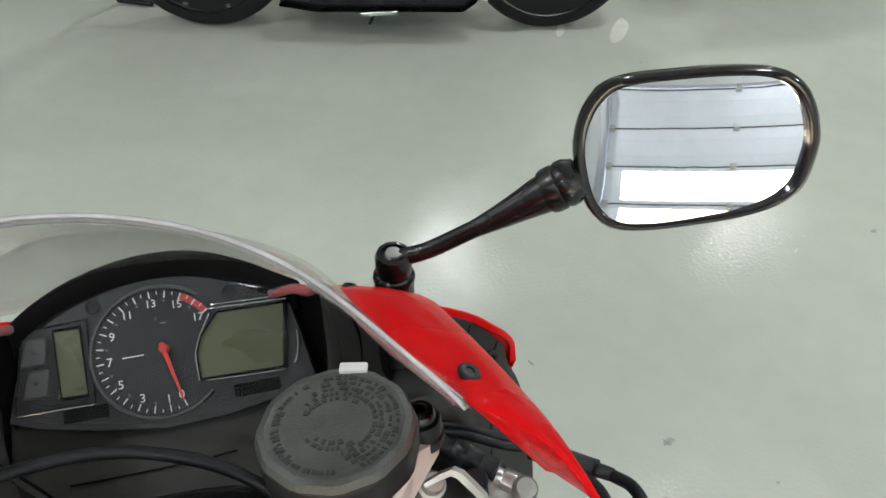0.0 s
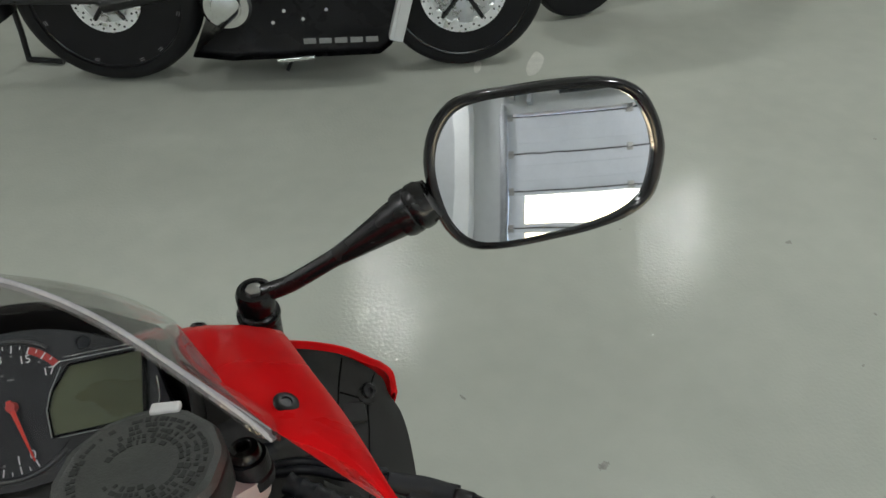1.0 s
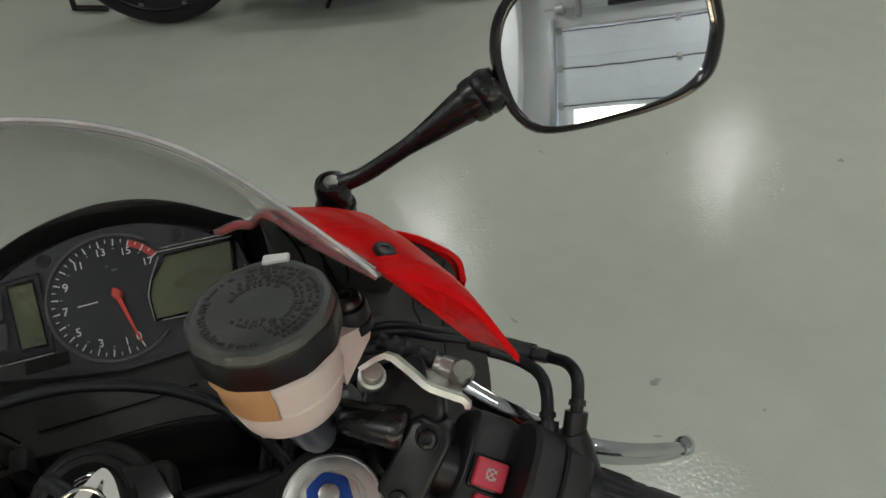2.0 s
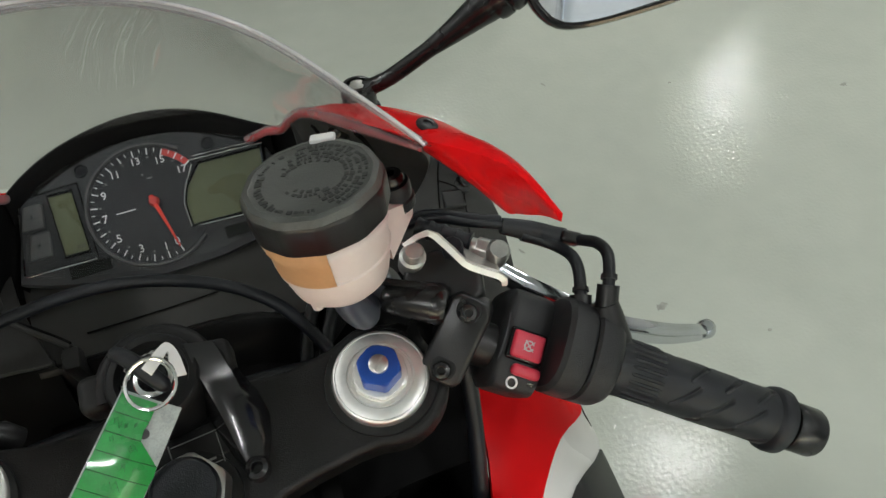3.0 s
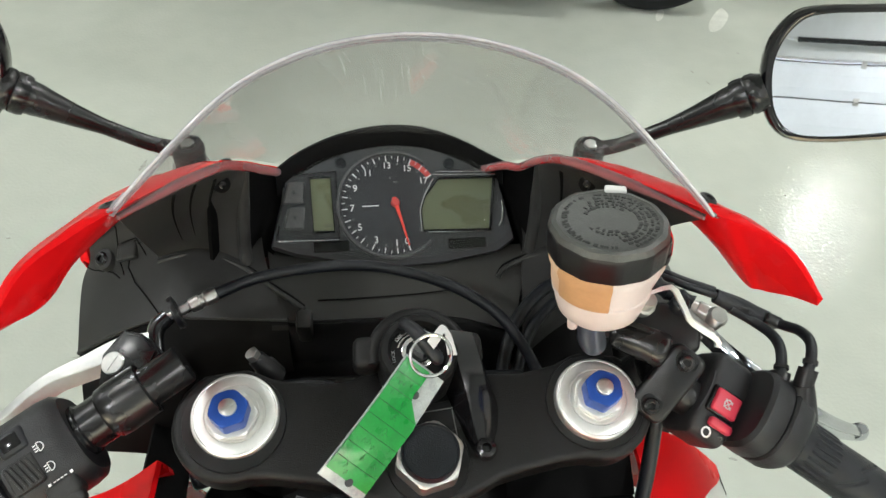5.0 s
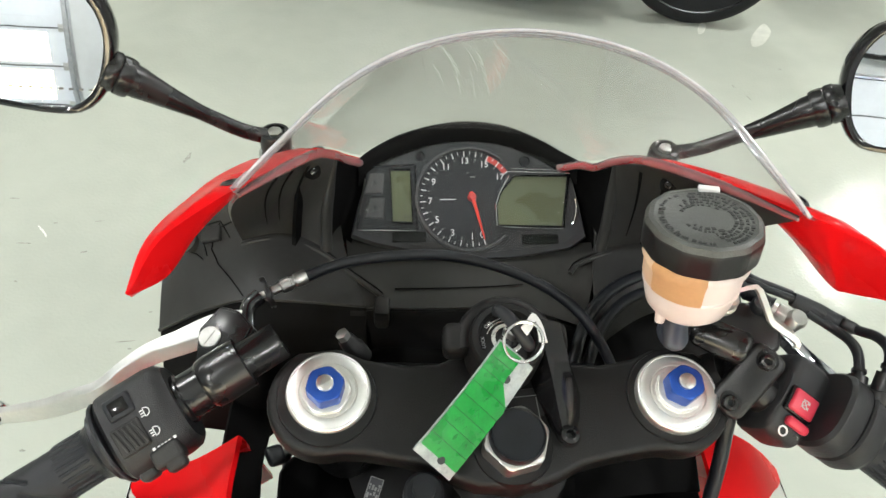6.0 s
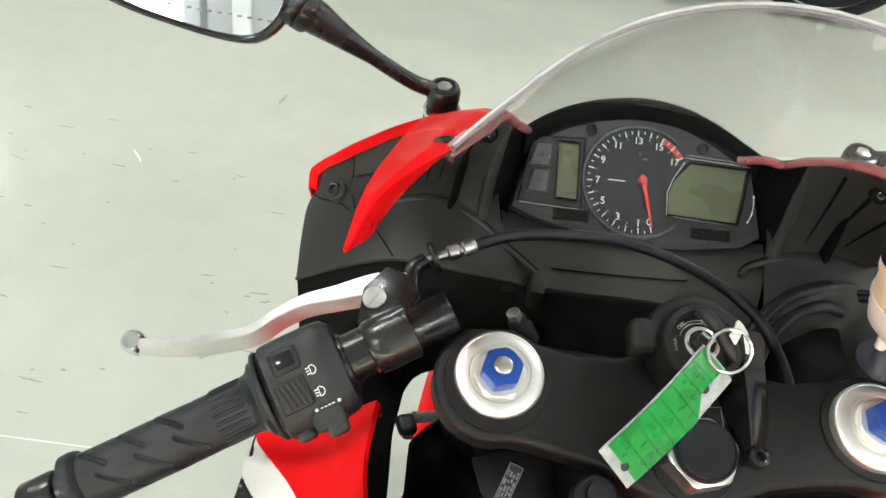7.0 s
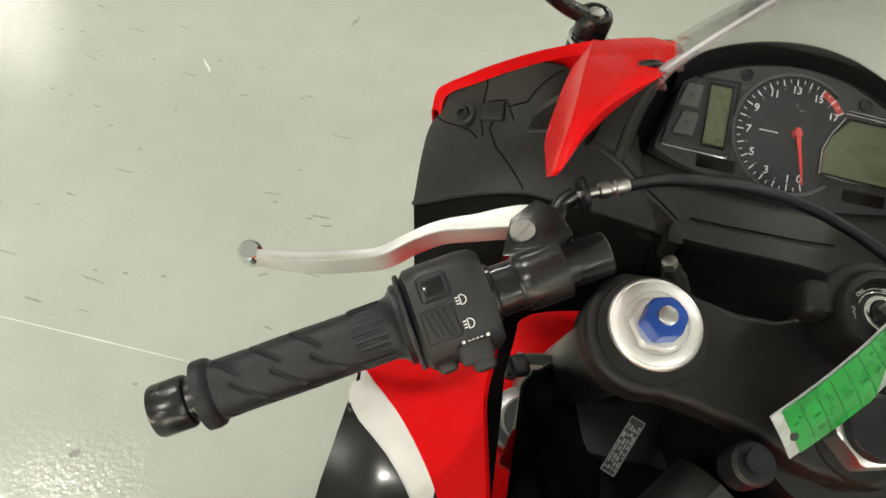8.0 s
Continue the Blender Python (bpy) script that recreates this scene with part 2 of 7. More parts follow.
def tube(pts, r, seg=12, caps=True, flat=1.0, up=None):
    """A round bar along the points; r one radius or one a point; flat squeezes it across."""
    pts = [V(p) for p in pts]
    rs = r if isinstance(r, (list, tuple)) else [r] * len(pts)
    fr = frames_along(pts)
    if up is not None:
        fr = []
        for i, p in enumerate(pts):
            d = (pts[min(i + 1, len(pts) - 1)] - pts[max(i - 1, 0)]).normalized()
            u = (V(up) - d * V(up).dot(d)).normalized()
            fr.append((p, u, d.cross(u)))
    rings = [[p + (a * math.cos(k) + b * math.sin(k) * flat) * q for k in (2 * math.pi * i / seg for i in range(seg))] for (p, a, b), q in zip(fr, rs)]
    return loft(rings, caps)


def lathe(profile, base, axis, seg=32):
    """Turns (radius, height) pairs round an axis from base."""
    axis = V(axis).normalized()
    a = axis.orthogonal().normalized()
    b = axis.cross(a)
    rings = [[V(base) + axis * h + (a * math.cos(k) + b * math.sin(k)) * max(r, 1e-5) for k in (2 * math.pi * i / seg for i in range(seg))] for r, h in profile]
    return loft(rings)


def soften(bm, width, seg=2, angle=30):
    es = [e for e in bm.edges if len(e.link_faces) == 2 and e.calc_face_angle(0) > radians(angle)]
    bmesh.ops.bevel(bm, geom=es, offset=width, segments=seg, profile=0.5, affect="EDGES", clamp_overlap=True)
    return bm


def prism(outline, h0, h1, m=None, bevel=0.0, seg=2):
    """An outline in a plane, drawn up from h0 to h1."""
    m = m or Matrix()
    bm = loft([[m @ V((u, v, h)) for u, v in outline] for h in (h0, h1)])
    bmesh.ops.recalc_face_normals(bm, faces=bm.faces)
    return soften(bm, bevel, seg) if bevel else bm


def rbox(sx, sy, sz, m=None, bevel=0.004, seg=3):
    m = m or Matrix()
    return prism([(-sx / 2, -sy / 2), (sx / 2, -sy / 2), (sx / 2, sy / 2), (-sx / 2, sy / 2)], -sz / 2, sz / 2, m, bevel, seg)


def sheet(rows, thick, fine=4):
    """A skin through a grid of points, smoothed, with a thickness."""
    rows = [spline(r, fine) for r in rows]
    cols = [spline(c, fine) for c in zip(*rows)]
    g = [list(r) for r in zip(*cols)]
    R, C = len(g), len(g[0])
    nor = []
    for i in range(R):
        nor.append([])
        for j in range(C):
            a = g[min(i + 1, R - 1)][j] - g[max(i - 1, 0)][j]
            b = g[i][min(j + 1, C - 1)] - g[i][max(j - 1, 0)]
            nor[-1].append(a.cross(b).normalized() if a.cross(b).length > 1e-12 else V((0, 0, 1)))
    bm = bmesh.new()
    top = [[bm.verts.new(p) for p in r] for r in g]
    bot = [[bm.verts.new(p - n * thick) for p, n in zip(r, q)] for r, q in zip(g, nor)]
    for i in range(R - 1):
        for j in range(C - 1):
            bm.faces.new((top[i][j], top[i][j + 1], top[i + 1][j + 1], top[i + 1][j]))
            bm.faces.new((bot[i][j], bot[i + 1][j], bot[i + 1][j + 1], bot[i][j + 1]))
    rim = [(0, j) for j in range(C)] + [(i, C - 1) for i in range(1, R)] + [(R - 1, j) for j in range(C - 2, -1, -1)] + [(i, 0) for i in range(R - 2, 0, -1)]
    for (i, j), (k, l) in zip(rim, rim[1:] + rim[:1]):
        bm.faces.new((top[i][j], bot[i][j], bot[k][l], top[k][l]))
    return bm


def axes(origin, x, y):
    """A pose with its x and (nearly) y along the given ways."""
    x = V(x).normalized()
    z = x.cross(V(y)).normalized()
    y = z.cross(x)
    return Matrix(((x.x, y.x, z.x, origin[0]), (x.y, y.y, z.y, origin[1]), (x.z, y.z, z.z, origin[2]), (0, 0, 0, 1)))


def along(origin, z, hint=(1, 0, 0)):
    """A pose with its z along the given way."""
    z = V(z).normalized()
    x = (V(hint) - z * V(hint).dot(z)).normalized()
    return axes(origin, x, z.cross(x))


def letters(body, size, m, depth=0.0003):
    """Text in the built-in font as a mesh, centred at m."""
    c = bpy.data.curves.new("text", "FONT")
    c.body, c.size, c.align_x, c.align_y, c.extrude = body, size, "CENTER", "CENTER", depth
    c.resolution_u = 3
    ob = new("text", c)
    dg = bpy.context.evaluated_depsgraph_get()
    me = bpy.data.meshes.new_from_object(ob.evaluated_get(dg))
    bm = bmesh.new()
    bm.from_mesh(me)
    bm.transform(m)
    bpy.data.objects.remove(ob)
    bpy.data.curves.remove(c)
    bpy.data.meshes.remove(me)
    return bm


def arc(r, a0, a1, n, cx=0.0, cy=0.0):
    return [(cx + r * math.cos(radians(a0 + (a1 - a0) * i / n)), cy + r * math.sin(radians(a0 + (a1 - a0) * i / n))) for i in range(n + 1)]


def hexagon(r, turn=0.0, cx=0.0, cy=0.0):
    return [(cx + r * math.cos(radians(60 * i + turn)), cy + r * math.sin(radians(60 * i + turn))) for i in range(6)]


def nut(r, h0, h1, m, chamfer=0.0012, corner=0.965):
    """A hexagon nut with softened corners and a turned chamfer; r to its corners."""
    def ring(k, h):
        out = []
        for i in range(72):
            a = 2 * math.pi * i / 72
            q = min(r * math.cos(math.pi / 6) / math.cos((a % (math.pi / 3)) - math.pi / 6), r * corner)
            out.append(m @ V((min(q, r * k) * math.cos(a), min(q, r * k) * math.sin(a), h)))
        return out
    c = chamfer
    return loft([ring(1, h0), ring(1, h1 - c), ring(0.955, h1 - c * 0.6), ring(0.90, h1 - c * 0.15), ring(0.84, h1)])


def socket_bolt(p, way, r, h, parent, material=None, name="bolt", label=""):
    """A round-headed bolt with a hexagon socket."""
    bm = lathe([(0, -0.004), (r * 0.55, -0.004), (r * 0.55, 0), (r, 0), (r * 1.02, h * 0.35), (r * 0.85, h * 0.85), (r * 0.5, h), (r * 0.42, h * 0.95), (r * 0.4, h * 0.45), (0, h * 0.45)], p, way, 20)
    return part(name, bm, material or GLOSS, parent, label)


# ---- the shop ----
X0, X1, Y0, Y1 = -6.5, 6.5, -5.2, 9.5
floor = part("floor", rbox(X1 - X0, Y1 - Y0, 0.1, pose((X0 + X1) / 2, (Y0 + Y1) / 2, -0.05), 0), FLOOR, smooth=False)
tagged(floor, "glossy pale green-grey epoxy shop floor with scuffs", "floor", kind="structure")
ceiling = part("ceiling", rbox(X1 - X0, Y1 - Y0, 0.1, pose((X0 + X1) / 2, (Y0 + Y1) / 2, CEIL + 0.05), 0), CEILING, smooth=False)
tagged(ceiling, "plain off-white painted ceiling", "ceiling", kind="structure")
DX0, DX1, DTOP = -0.44, 3.96, 2.36
EX0, EX1 = -5.80, -1.40


def wall(name, x0, y0, x1, y1, z0=0.0, z1=CEIL, label="plain light grey painted wall"):
    w = part(name, rbox(x1 - x0, y1 - y0, z1 - z0, pose((x0 + x1) / 2, (y0 + y1) / 2, (z0 + z1) / 2), 0), WALL, smooth=False)
    return tagged(w, label, "wall", kind="structure")


wall("wall_north", X0, Y1, X1, Y1 + 0.2)
wall("wall_east", X1, Y0 - 0.2, X1 + 0.2, Y1 + 0.2)
wall("wall_west", X0 - 0.2, Y0 - 0.2, X0, Y1 + 0.2)
wall("wall_south_west", X0, Y0 - 0.2, EX0, Y0)
wall("wall_south_middle", EX1, Y0 - 0.2, DX0, Y0)
wall("wall_south_lintel_west", EX0, Y0 - 0.2, EX1, Y0, DTOP, CEIL)
wall("wall_south_east", DX1, Y0 - 0.2, X1, Y0)
wall("wall_south_lintel", DX0, Y0 - 0.2, DX1, Y0, DTOP, CEIL)

# white-painted column left of the door
col = part("column", rbox(0.18, 0.28, CEIL, pose(-0.92, Y0 + 0.14, CEIL / 2), 0.01), COLUMN)
tagged(col, "square white-painted steel column beside the door", "column", kind="structure")

# sectional doors: solid panels above, glazed panels below
PH = 0.455


def sectional_door(name, x0, x1):
    door = thing(name, "closed sectional garage door with grey panels and a glazed row", "garage door", pose((x0 + x1) / 2, Y0 - 0.07, 0), kind="structure")
    DW = x1 - x0
    z = DTOP - 0.04
    row = 0
    while z > 0.05:
        h = min(PH, z - 0.01)
        if row in (2, 3):
            # a glazed section: rails, stiles and panes
            for zz in (z - 0.03, z - h + 0.03):
                part("rail", rbox(DW - 0.02, 0.045, 0.05, pose(0, 0, zz), 0.004), DOORSKIN, door)
            part("stile", rbox(0.20, 0.044, h - 0.012, pose(-DW / 2 + 0.115, 0, z - h / 2), 0.004), DOORSKIN, door)
            part("stile", rbox(0.20, 0.044, h - 0.012, pose(DW / 2 - 0.115, 0, z - h / 2), 0.004), DOORSKIN, door)
            pane = part("pane", rbox(DW - 0.44, 0.006, h - 0.10, pose(0, 0, z - h / 2), 0), GLASS, door, "clear glass pane", False)
            pane.visible_shadow = False
        else:
            panel = part("panel", rbox(DW - 0.02, 0.045, h - 0.001, pose(0, 0, z - h / 2), 0.004), DOORSKIN, door)
            for k in (0.3, 0.7):
                part("groove", rbox(DW - 0.2, 0.006, 0.012, pose(0, 0.022, z - h * k), 0.002), DOORSKIN, panel)
        part("section_joint", rbox(DW - 0.02, 0.004, 0.016, pose(0, 0.0245, z), 0.001), FACE, door)
        for x in (-DW / 2 + 0.05, -DW / 6, DW / 6, DW / 2 - 0.05):
            part("hinge", join(rbox(0.07, 0.008, 0.09, pose(x, 0.028, z), 0.002), lathe([(0, -0.03), (0.011, -0.03), (0.011, 0.03), (0, 0.03)], (x, 0.034, z), (1, 0, 0), 10)), STEEL, door)
        z -= h
        row += 1
    for sx in (-1, 1):
        part("track", join(rbox(0.05, 0.05, DTOP + 0.1, pose(sx * (DW / 2 + 0.02), 0.11, DTOP / 2 + 0.05), 0.006), rbox(0.09, 0.012, DTOP, pose(sx * (DW / 2 + 0.03), 0.08, DTOP / 2), 0.002)), TRACK, door, "galvanised door track")
    SZ = DTOP + 0.20
    part("spring_shaft", lathe([(0, -DW / 2 - 0.1), (0.0127, -DW / 2 - 0.1), (0.0127, DW / 2 + 0.1), (0, DW / 2 + 0.1)], (0, 0.16, SZ), (1, 0, 0), 12), STEEL, door)
    for sx in (-1, 1):
        c0 = sx * 0.95
        coil = [(0.030 + 0.004 * (i % 2), c0 - 0.6 + 1.2 * i / 80) for i in range(81)]
        part("torsion_spring", lathe([(0, c0 - 0.6)] + coil + [(0, c0 + 0.6)], (0, 0.16, SZ), (1, 0, 0), 16), SATIN, door, "black torsion spring")
        part("cable_drum", lathe([(0, -0.05), (0.07, -0.05), (0.06, 0.0), (0.05, 0.05), (0, 0.05)], (sx * (DW / 2 - 0.08), 0.16, SZ), (sx, 0, 0), 20), STEEL, door)
    for x in (-DW / 2 + 0.3, 0.0, DW / 2 - 0.3):
        part("bearing_plate", rbox(0.06, 0.16, 0.22, pose(x, 0.15, SZ), 0.004), TRACK, door)
    return door


sectional_door("door_1", DX0, DX1)
sectional_door("door_2", EX0, EX1)

# ceiling lamps
lamp_data = bpy.data.lights.new("lamp", "AREA")
lamp_data.shape, lamp_data.size, lamp_data.energy, lamp_data.color = "DISK", 0.27, LAMP_POWER, (1.0, 0.975, 0.92)


def ceiling_lamp():
    t = thing("ceiling_lamp", "round white ceiling lamp with a bright diffuser", "lamp", group="ceiling lamps")
    part("housing", lathe([(0, 0.2), (0.06, 0.2), (0.09, 0.17), (0.16, 0.12), (0.19, 0.02), (0.20, 0.0), (0.185, 0.0), (0.175, 0.015), (0, 0.03)], (0, 0, 0), (0, 0, 1), 40), COLUMN, t)
    part("diffuser", lathe([(0, 0.028), (0.15, 0.024), (0.16, 0.012), (0, 0.008)], (0, 0, 0), (0, 0, 1), 40), TUBE_ON, t, "bright lamp diffuser")
    return t


first = ceiling_lamp()
first.matrix_basis = pose(*LAMPS[0], CEIL - 0.2)
for x, y in LAMPS[1:]:
    copy_thing(first, pose(x, y, CEIL - 0.2))
for x, y in LAMPS:
    lo = new("lamp", lamp_data)
    lo.matrix_basis = pose(x, y, CEIL - 0.205)

# marks on the floor
rng = random.Random(5)


def mark(x, y, length, width, turn, material, name="scuff_mark", label="dark scuff mark on the shop floor"):
    n = 10
    top, bot = [], []
    for i in range(n + 1):
        s = i / n - 0.5
        w = width * (1 - (2 * s) ** 2) ** 0.5 * rng.uniform(0.5, 1.0) + 0.0006
        off = rng.uniform(-0.2, 0.2) * width
        top.append((s * length, off + w / 2))
        bot.append((s * length, off - w / 2))
    ob = part(name, prism(top + bot[::-1], 0.0, 0.0007, pose(x, y, 0, 0, 0, turn)), material, smooth=False)
    return tagged(ob, label, "floor mark", group="floor marks", kind="stuff")


# two smooth ovals, paler than the floor around them
for px, py, pl, pw, pt in ((1.262, 2.425, 0.20, 0.060, 62), (1.045, 2.46, 0.10, 0.030, 70)):
    oval = [(pl / 2 * math.cos(a) * (1 + 0.10 * math.sin(3 * a)), pw / 2 * math.sin(a) * (1 + 0.12 * math.cos(2 * a + 1))) for a in (2 * math.pi * i / 40 for i in range(40))]
    tagged(part("pale_patch", prism(oval, 0.0, 0.0006, pose(px, py, 0, 0, 0, pt)), PALE, smooth=False), "pale oval patch on the floor", "floor mark", group="floor marks", kind="stuff")
mark(-0.663, 1.541, 0.05, 0.012, 80, SCUFF)
mark(-0.952, 1.218, 0.055, 0.006, -50, CHIP, "scratch", "bright scratch in the floor coating")
mark(1.55, 1.23, 0.022, 0.014, 10, SCUFF)
mark(0.757, 0.695, 0.03, 0.02, 20, SCUFF)
mark(-0.757, 0.207, 0.02, 0.018, 40, SCUFF)
for i in range(70):
    x, y = rng.uniform(-1.75, -0.5), rng.uniform(0.25, 1.35)
    mark(x, y, rng.choice((0.010, 0.016, 0.022, 0.045)) * rng.uniform(0.7, 1.2), rng.uniform(0.002, 0.006), rng.gauss(0, 12), SCUFF)
for i in range(14):
    mark(rng.uniform(0.5, 2.2), rng.uniform(0.3, 2.2), rng.uniform(0.008, 0.025), rng.uniform(0.004, 0.01), rng.uniform(0, 180), SCUFF)
# a long fine scratch
mark(-0.835, 0.42, 0.40, 0.0024, 2, CHIP, "scratch", "long fine scratch in the floor coating")


# ---- the red sports motorcycle ----
bike = thing("motorcycle", "red sports motorcycle with white and black fairing on the shop floor", "motorcycle")


def mid(y):
    return 0.013 - 0.055 * y


def flip(p):
    return V((2 * mid(p[1]) - p[0], p[1], p[2]))


def flip_cowl(p):
    """The cowl's other side: it stands a little further back and higher."""
    return V((2 * mid(p[1]) - p[0], p[1] - 0.06 * (p[0] - mid(p[1])), p[2] + 0.003))


def cowl(pts, s):
    return [flip_cowl(p) if s < 0 else V(p) for p in pts]


def side(pts, s):
    return [flip(p) if s < 0 else V(p) for p in pts]


def flank(pts, s):
    """The outer skin: the cowl leans over, so that the right side stands in by a centimetre."""
    k = 0.011 if s > 0 else -0.001
    return side([V(p) - V(((k + (0.10 * max(0.0, 0.19 - p[1]) if s > 0 else 0.0)) * max(0.0, min(1.0, (p[0] - 0.165) / 0.085)), 0, 0)) for p in pts], s)


# upper cowl blades beside the screen: inner edge, crest, lower edge, station by station
BLADE_I = [(0.104, 0.212, 1.038), (0.108, 0.198, 1.050), (0.117, 0.162, 1.080), (0.138, 0.090, 1.118), (0.1605, 0.036, 1.141), (0.175, 0.0225, 1.142), (0.189, 0.006, 1.142), (0.2025, -0.013, 1.129)]
BLADE_K = [(0.1675, 0.212, 1.020), (0.1675, 0.202, 1.030), (0.171, 0.165, 1.062), (0.1805, 0.095, 1.103), (0.1885, 0.055, 1.120), (0.193, 0.023, 1.135), (0.1975, 0.002, 1.138), (0.2055, -0.014, 1.128)]
BLADE_L = [(0.1665, 0.212, 1.015), (0.1668, 0.202, 1.024), (0.171, 0.165, 1.053), (0.181, 0.095, 1.086), (0.1945, 0.038, 1.088), (0.2005, 0.026, 1.092), (0.2050, 0.006, 1.108), (0.2060, -0.012, 1.121)]


LEFT_I = [(-0.100, 0.205, 1.040), (-0.103, 0.192, 1.052), (-0.112, 0.155, 1.081), (-0.123, 0.090, 1.118), (-0.1365, 0.032, 1.146), (-0.149, 0.012, 1.149), (-0.163, -0.012, 1.150), (-0.171, -0.036, 1.1425)]
LEFT_K = [(-0.1535, 0.210, 1.028), (-0.1545, 0.200, 1.036), (-0.1575, 0.165, 1.063), (-0.1635, 0.095, 1.103), (-0.1675, 0.045, 1.126), (-0.170, 0.010, 1.141), (-0.1715, -0.015, 1.147), (-0.1735, -0.037, 1.141)]
LEFT_L = [(-0.1535, 0.210, 1.022), (-0.1545, 0.200, 1.030), (-0.1595, 0.170, 1.048), (-0.169, 0.105, 1.081), (-0.1745, 0.052, 1.092), (-0.1755, 0.030, 1.095), (-0.1748, 0.000, 1.111), (-0.1748, -0.029, 1.130)]
LEFT_N = [(-0.128, 0.205, 1.030), (-0.130, 0.195, 1.040), (-0.136, 0.160, 1.064), (-0.144, 0.090, 1.102), (-0.157, 0.028, 1.120), (-0.165, 0.008, 1.115), (-0.167, -0.010, 1.122), (-0.172, -0.034, 1.137)]
RIGHT_N = [tuple(V(i) * 0.5 + V(l) * 0.5 - V((0, 0, 0.001))) for i, l in zip(BLADE_I, BLADE_L)]


def blade(s):
    """One blade: inner edge, swollen top, sharp crest, outer face, lower edge and underside."""
    cols = [spline(c, 6) for c in ((BLADE_I, BLADE_K, BLADE_L, RIGHT_N) if s > 0 else (LEFT_I, LEFT_K, LEFT_L, LEFT_N))]
    rings = []
    for i, k, l, n in zip(*cols):
        w = min(1, (k - i).length / 0.03)
        up = V((0, 0, 0.0045)) * w
        ua, ub, uc = (0.9, 1.0, 0.4) if s > 0 else (0.75, 0.45, -0.12)
        rings.append([i, i.lerp(k, 0.3) + up * ua, i.lerp(k, 0.62) + up * ub, i.lerp(k, 0.9) + up * uc, k, k.lerp(l, 0.55), l, n])
    bm = loft(rings)
    bmesh.ops.recalc_face_normals(bm, faces=bm.faces)
    return soften(bm, 0.0010, 2, 24)


def wing(s):
    """The outer skin of the nose, seen from inside along its edge."""
    a = [(0.158, 0.201, 1.023), (0.185, 0.211, 1.009), (0.211, 0.215, 0.994), (0.229, 0.214, 0.981), (0.242, 0.219, 0.965), (0.250, 0.222, 0.948), (0.2515, 0.218, 0.932)]
    if s < 0:
        a = [(x, y, z + h) for (x, y, z), h in zip(a, (0.013, 0.0035, -0.004, -0.0055, -0.0045, -0.001, 0.0))]
    else:
        a = [(x, y, z + h) for (x, y, z), h in zip(a, (0.0, -0.003, -0.0035, -0.003, -0.0015, 0.0, 0.0))]
    lip = [V(p) + V((-0.0052, -0.0020, -0.0025)).lerp(V((-0.0015, -0.0045, -0.0048)), w) * (1.0 if s < 0 else 0.55) for p, w in zip(a, (1, 1, 1, 0.9, 0.6, 0.25, 0.0))]
    b = [V(p) + V((0.0005, 0.0035, -0.012)) for p in a]
    c = [V(p) + V((-0.012, 0.030, -0.100)) for p in a]
    d = [V(p) + V((-0.045, 0.070, -0.200)) for p in a]
    return soften(sheet([flank(r, s) for r in (lip, a, b, c, d)], 0.0016 * s, 4), 0.0006, 1, 60)


for s in (1, -1):
    bl = part("cowl_blade", blade(s), RED, bike, "glossy red upper cowl blade")
    part("nose_side", wing(s), RED, bike, "glossy red nose panel")
    # fixing screws in the blade
    n1 = V((0.35, -0.02, 0.93)) if s > 0 else V((-0.28, 0.42, 0.86))
    for p, r in (((0.1665, 0.053, 1.1346), 0.0052), ((0.125, 0.186, 1.0600), 0.0046)):
        q = V(p) if s > 0 else (V((-0.1415, 0.043, 1.1405)) if p[1] < 0.1 else V((-0.1135, 0.176, 1.0655)))
        socket_bolt(q, V((0.2 * s, 0.40, 0.9)) if p[1] > 0.1 else n1, r, 0.0018, bl, SATIN, "screw", "black socket screw")
nose = []
for k in range(9):
    a = math.pi * k / 8
    nose.append([V((mid(0.4) + 0.15 * math.cos(a) * w, 0.33 + 0.13 * math.sin(a) * f, h)) for w, f, h in ((0.95, 0.5, 0.855), (1.0, 0.8, 0.82), (1.0, 1.0, 0.77), (0.9, 0.95, 0.70))])
part("nose_cowl", sheet(nose, 0.004, 3), RED, bike, "glossy red nose cowl")

# windscreen: an arched top edge, sweeping down to the nose
ARCH = [(1.0, 0.0293, 1.1436), (0.932, 0.0375, 1.1538), (0.837, 0.0470, 1.1657), (0.745, 0.0560, 1.1770), (0.654, 0.0637, 1.1870), (0.563, 0.0700, 1.1951), (0.384, 0.0788, 1.2059), (0.205, 0.0832, 1.2105), (0.0, 0.0850, 1.2119)]


def arch_point(u, y, z):
    return V((0.0112 + 0.1485 * u, y + (0.006 * u * u if u < 0 else 0.0), z))


top = spline([arch_point(*a) for a in ARCH] + [arch_point(-u, y, z) for u, y, z in ARCH[-2::-1]], 4)
foot_r = [(0.1605, 0.030, 1.1445), (0.152, 0.056, 1.137), (0.141, 0.088, 1.1225), (0.118, 0.160, 1.0845), (0.106, 0.206, 1.050), (0.086, 0.275, 0.990), (0.048, 0.335, 0.940), (0.006, 0.362, 0.905)]
foot = [V(p) for p in foot_r] + [flip_cowl(p) for p in foot_r[-2::-1]]


def even_curve(pts, degree, n):
    """A smooth curve fitted along the points, with its ends held."""
    u = np.linspace(1, -1, len(pts))
    w = np.ones(len(pts))
    w[0] = w[-1] = 8
    fits = [np.polyfit(u, [p[k] for p in pts], degree, w=w) for k in range(3)]
    return [V([float(np.polyval(f, v)) for f in fits]) for v in np.linspace(1, -1, n)]


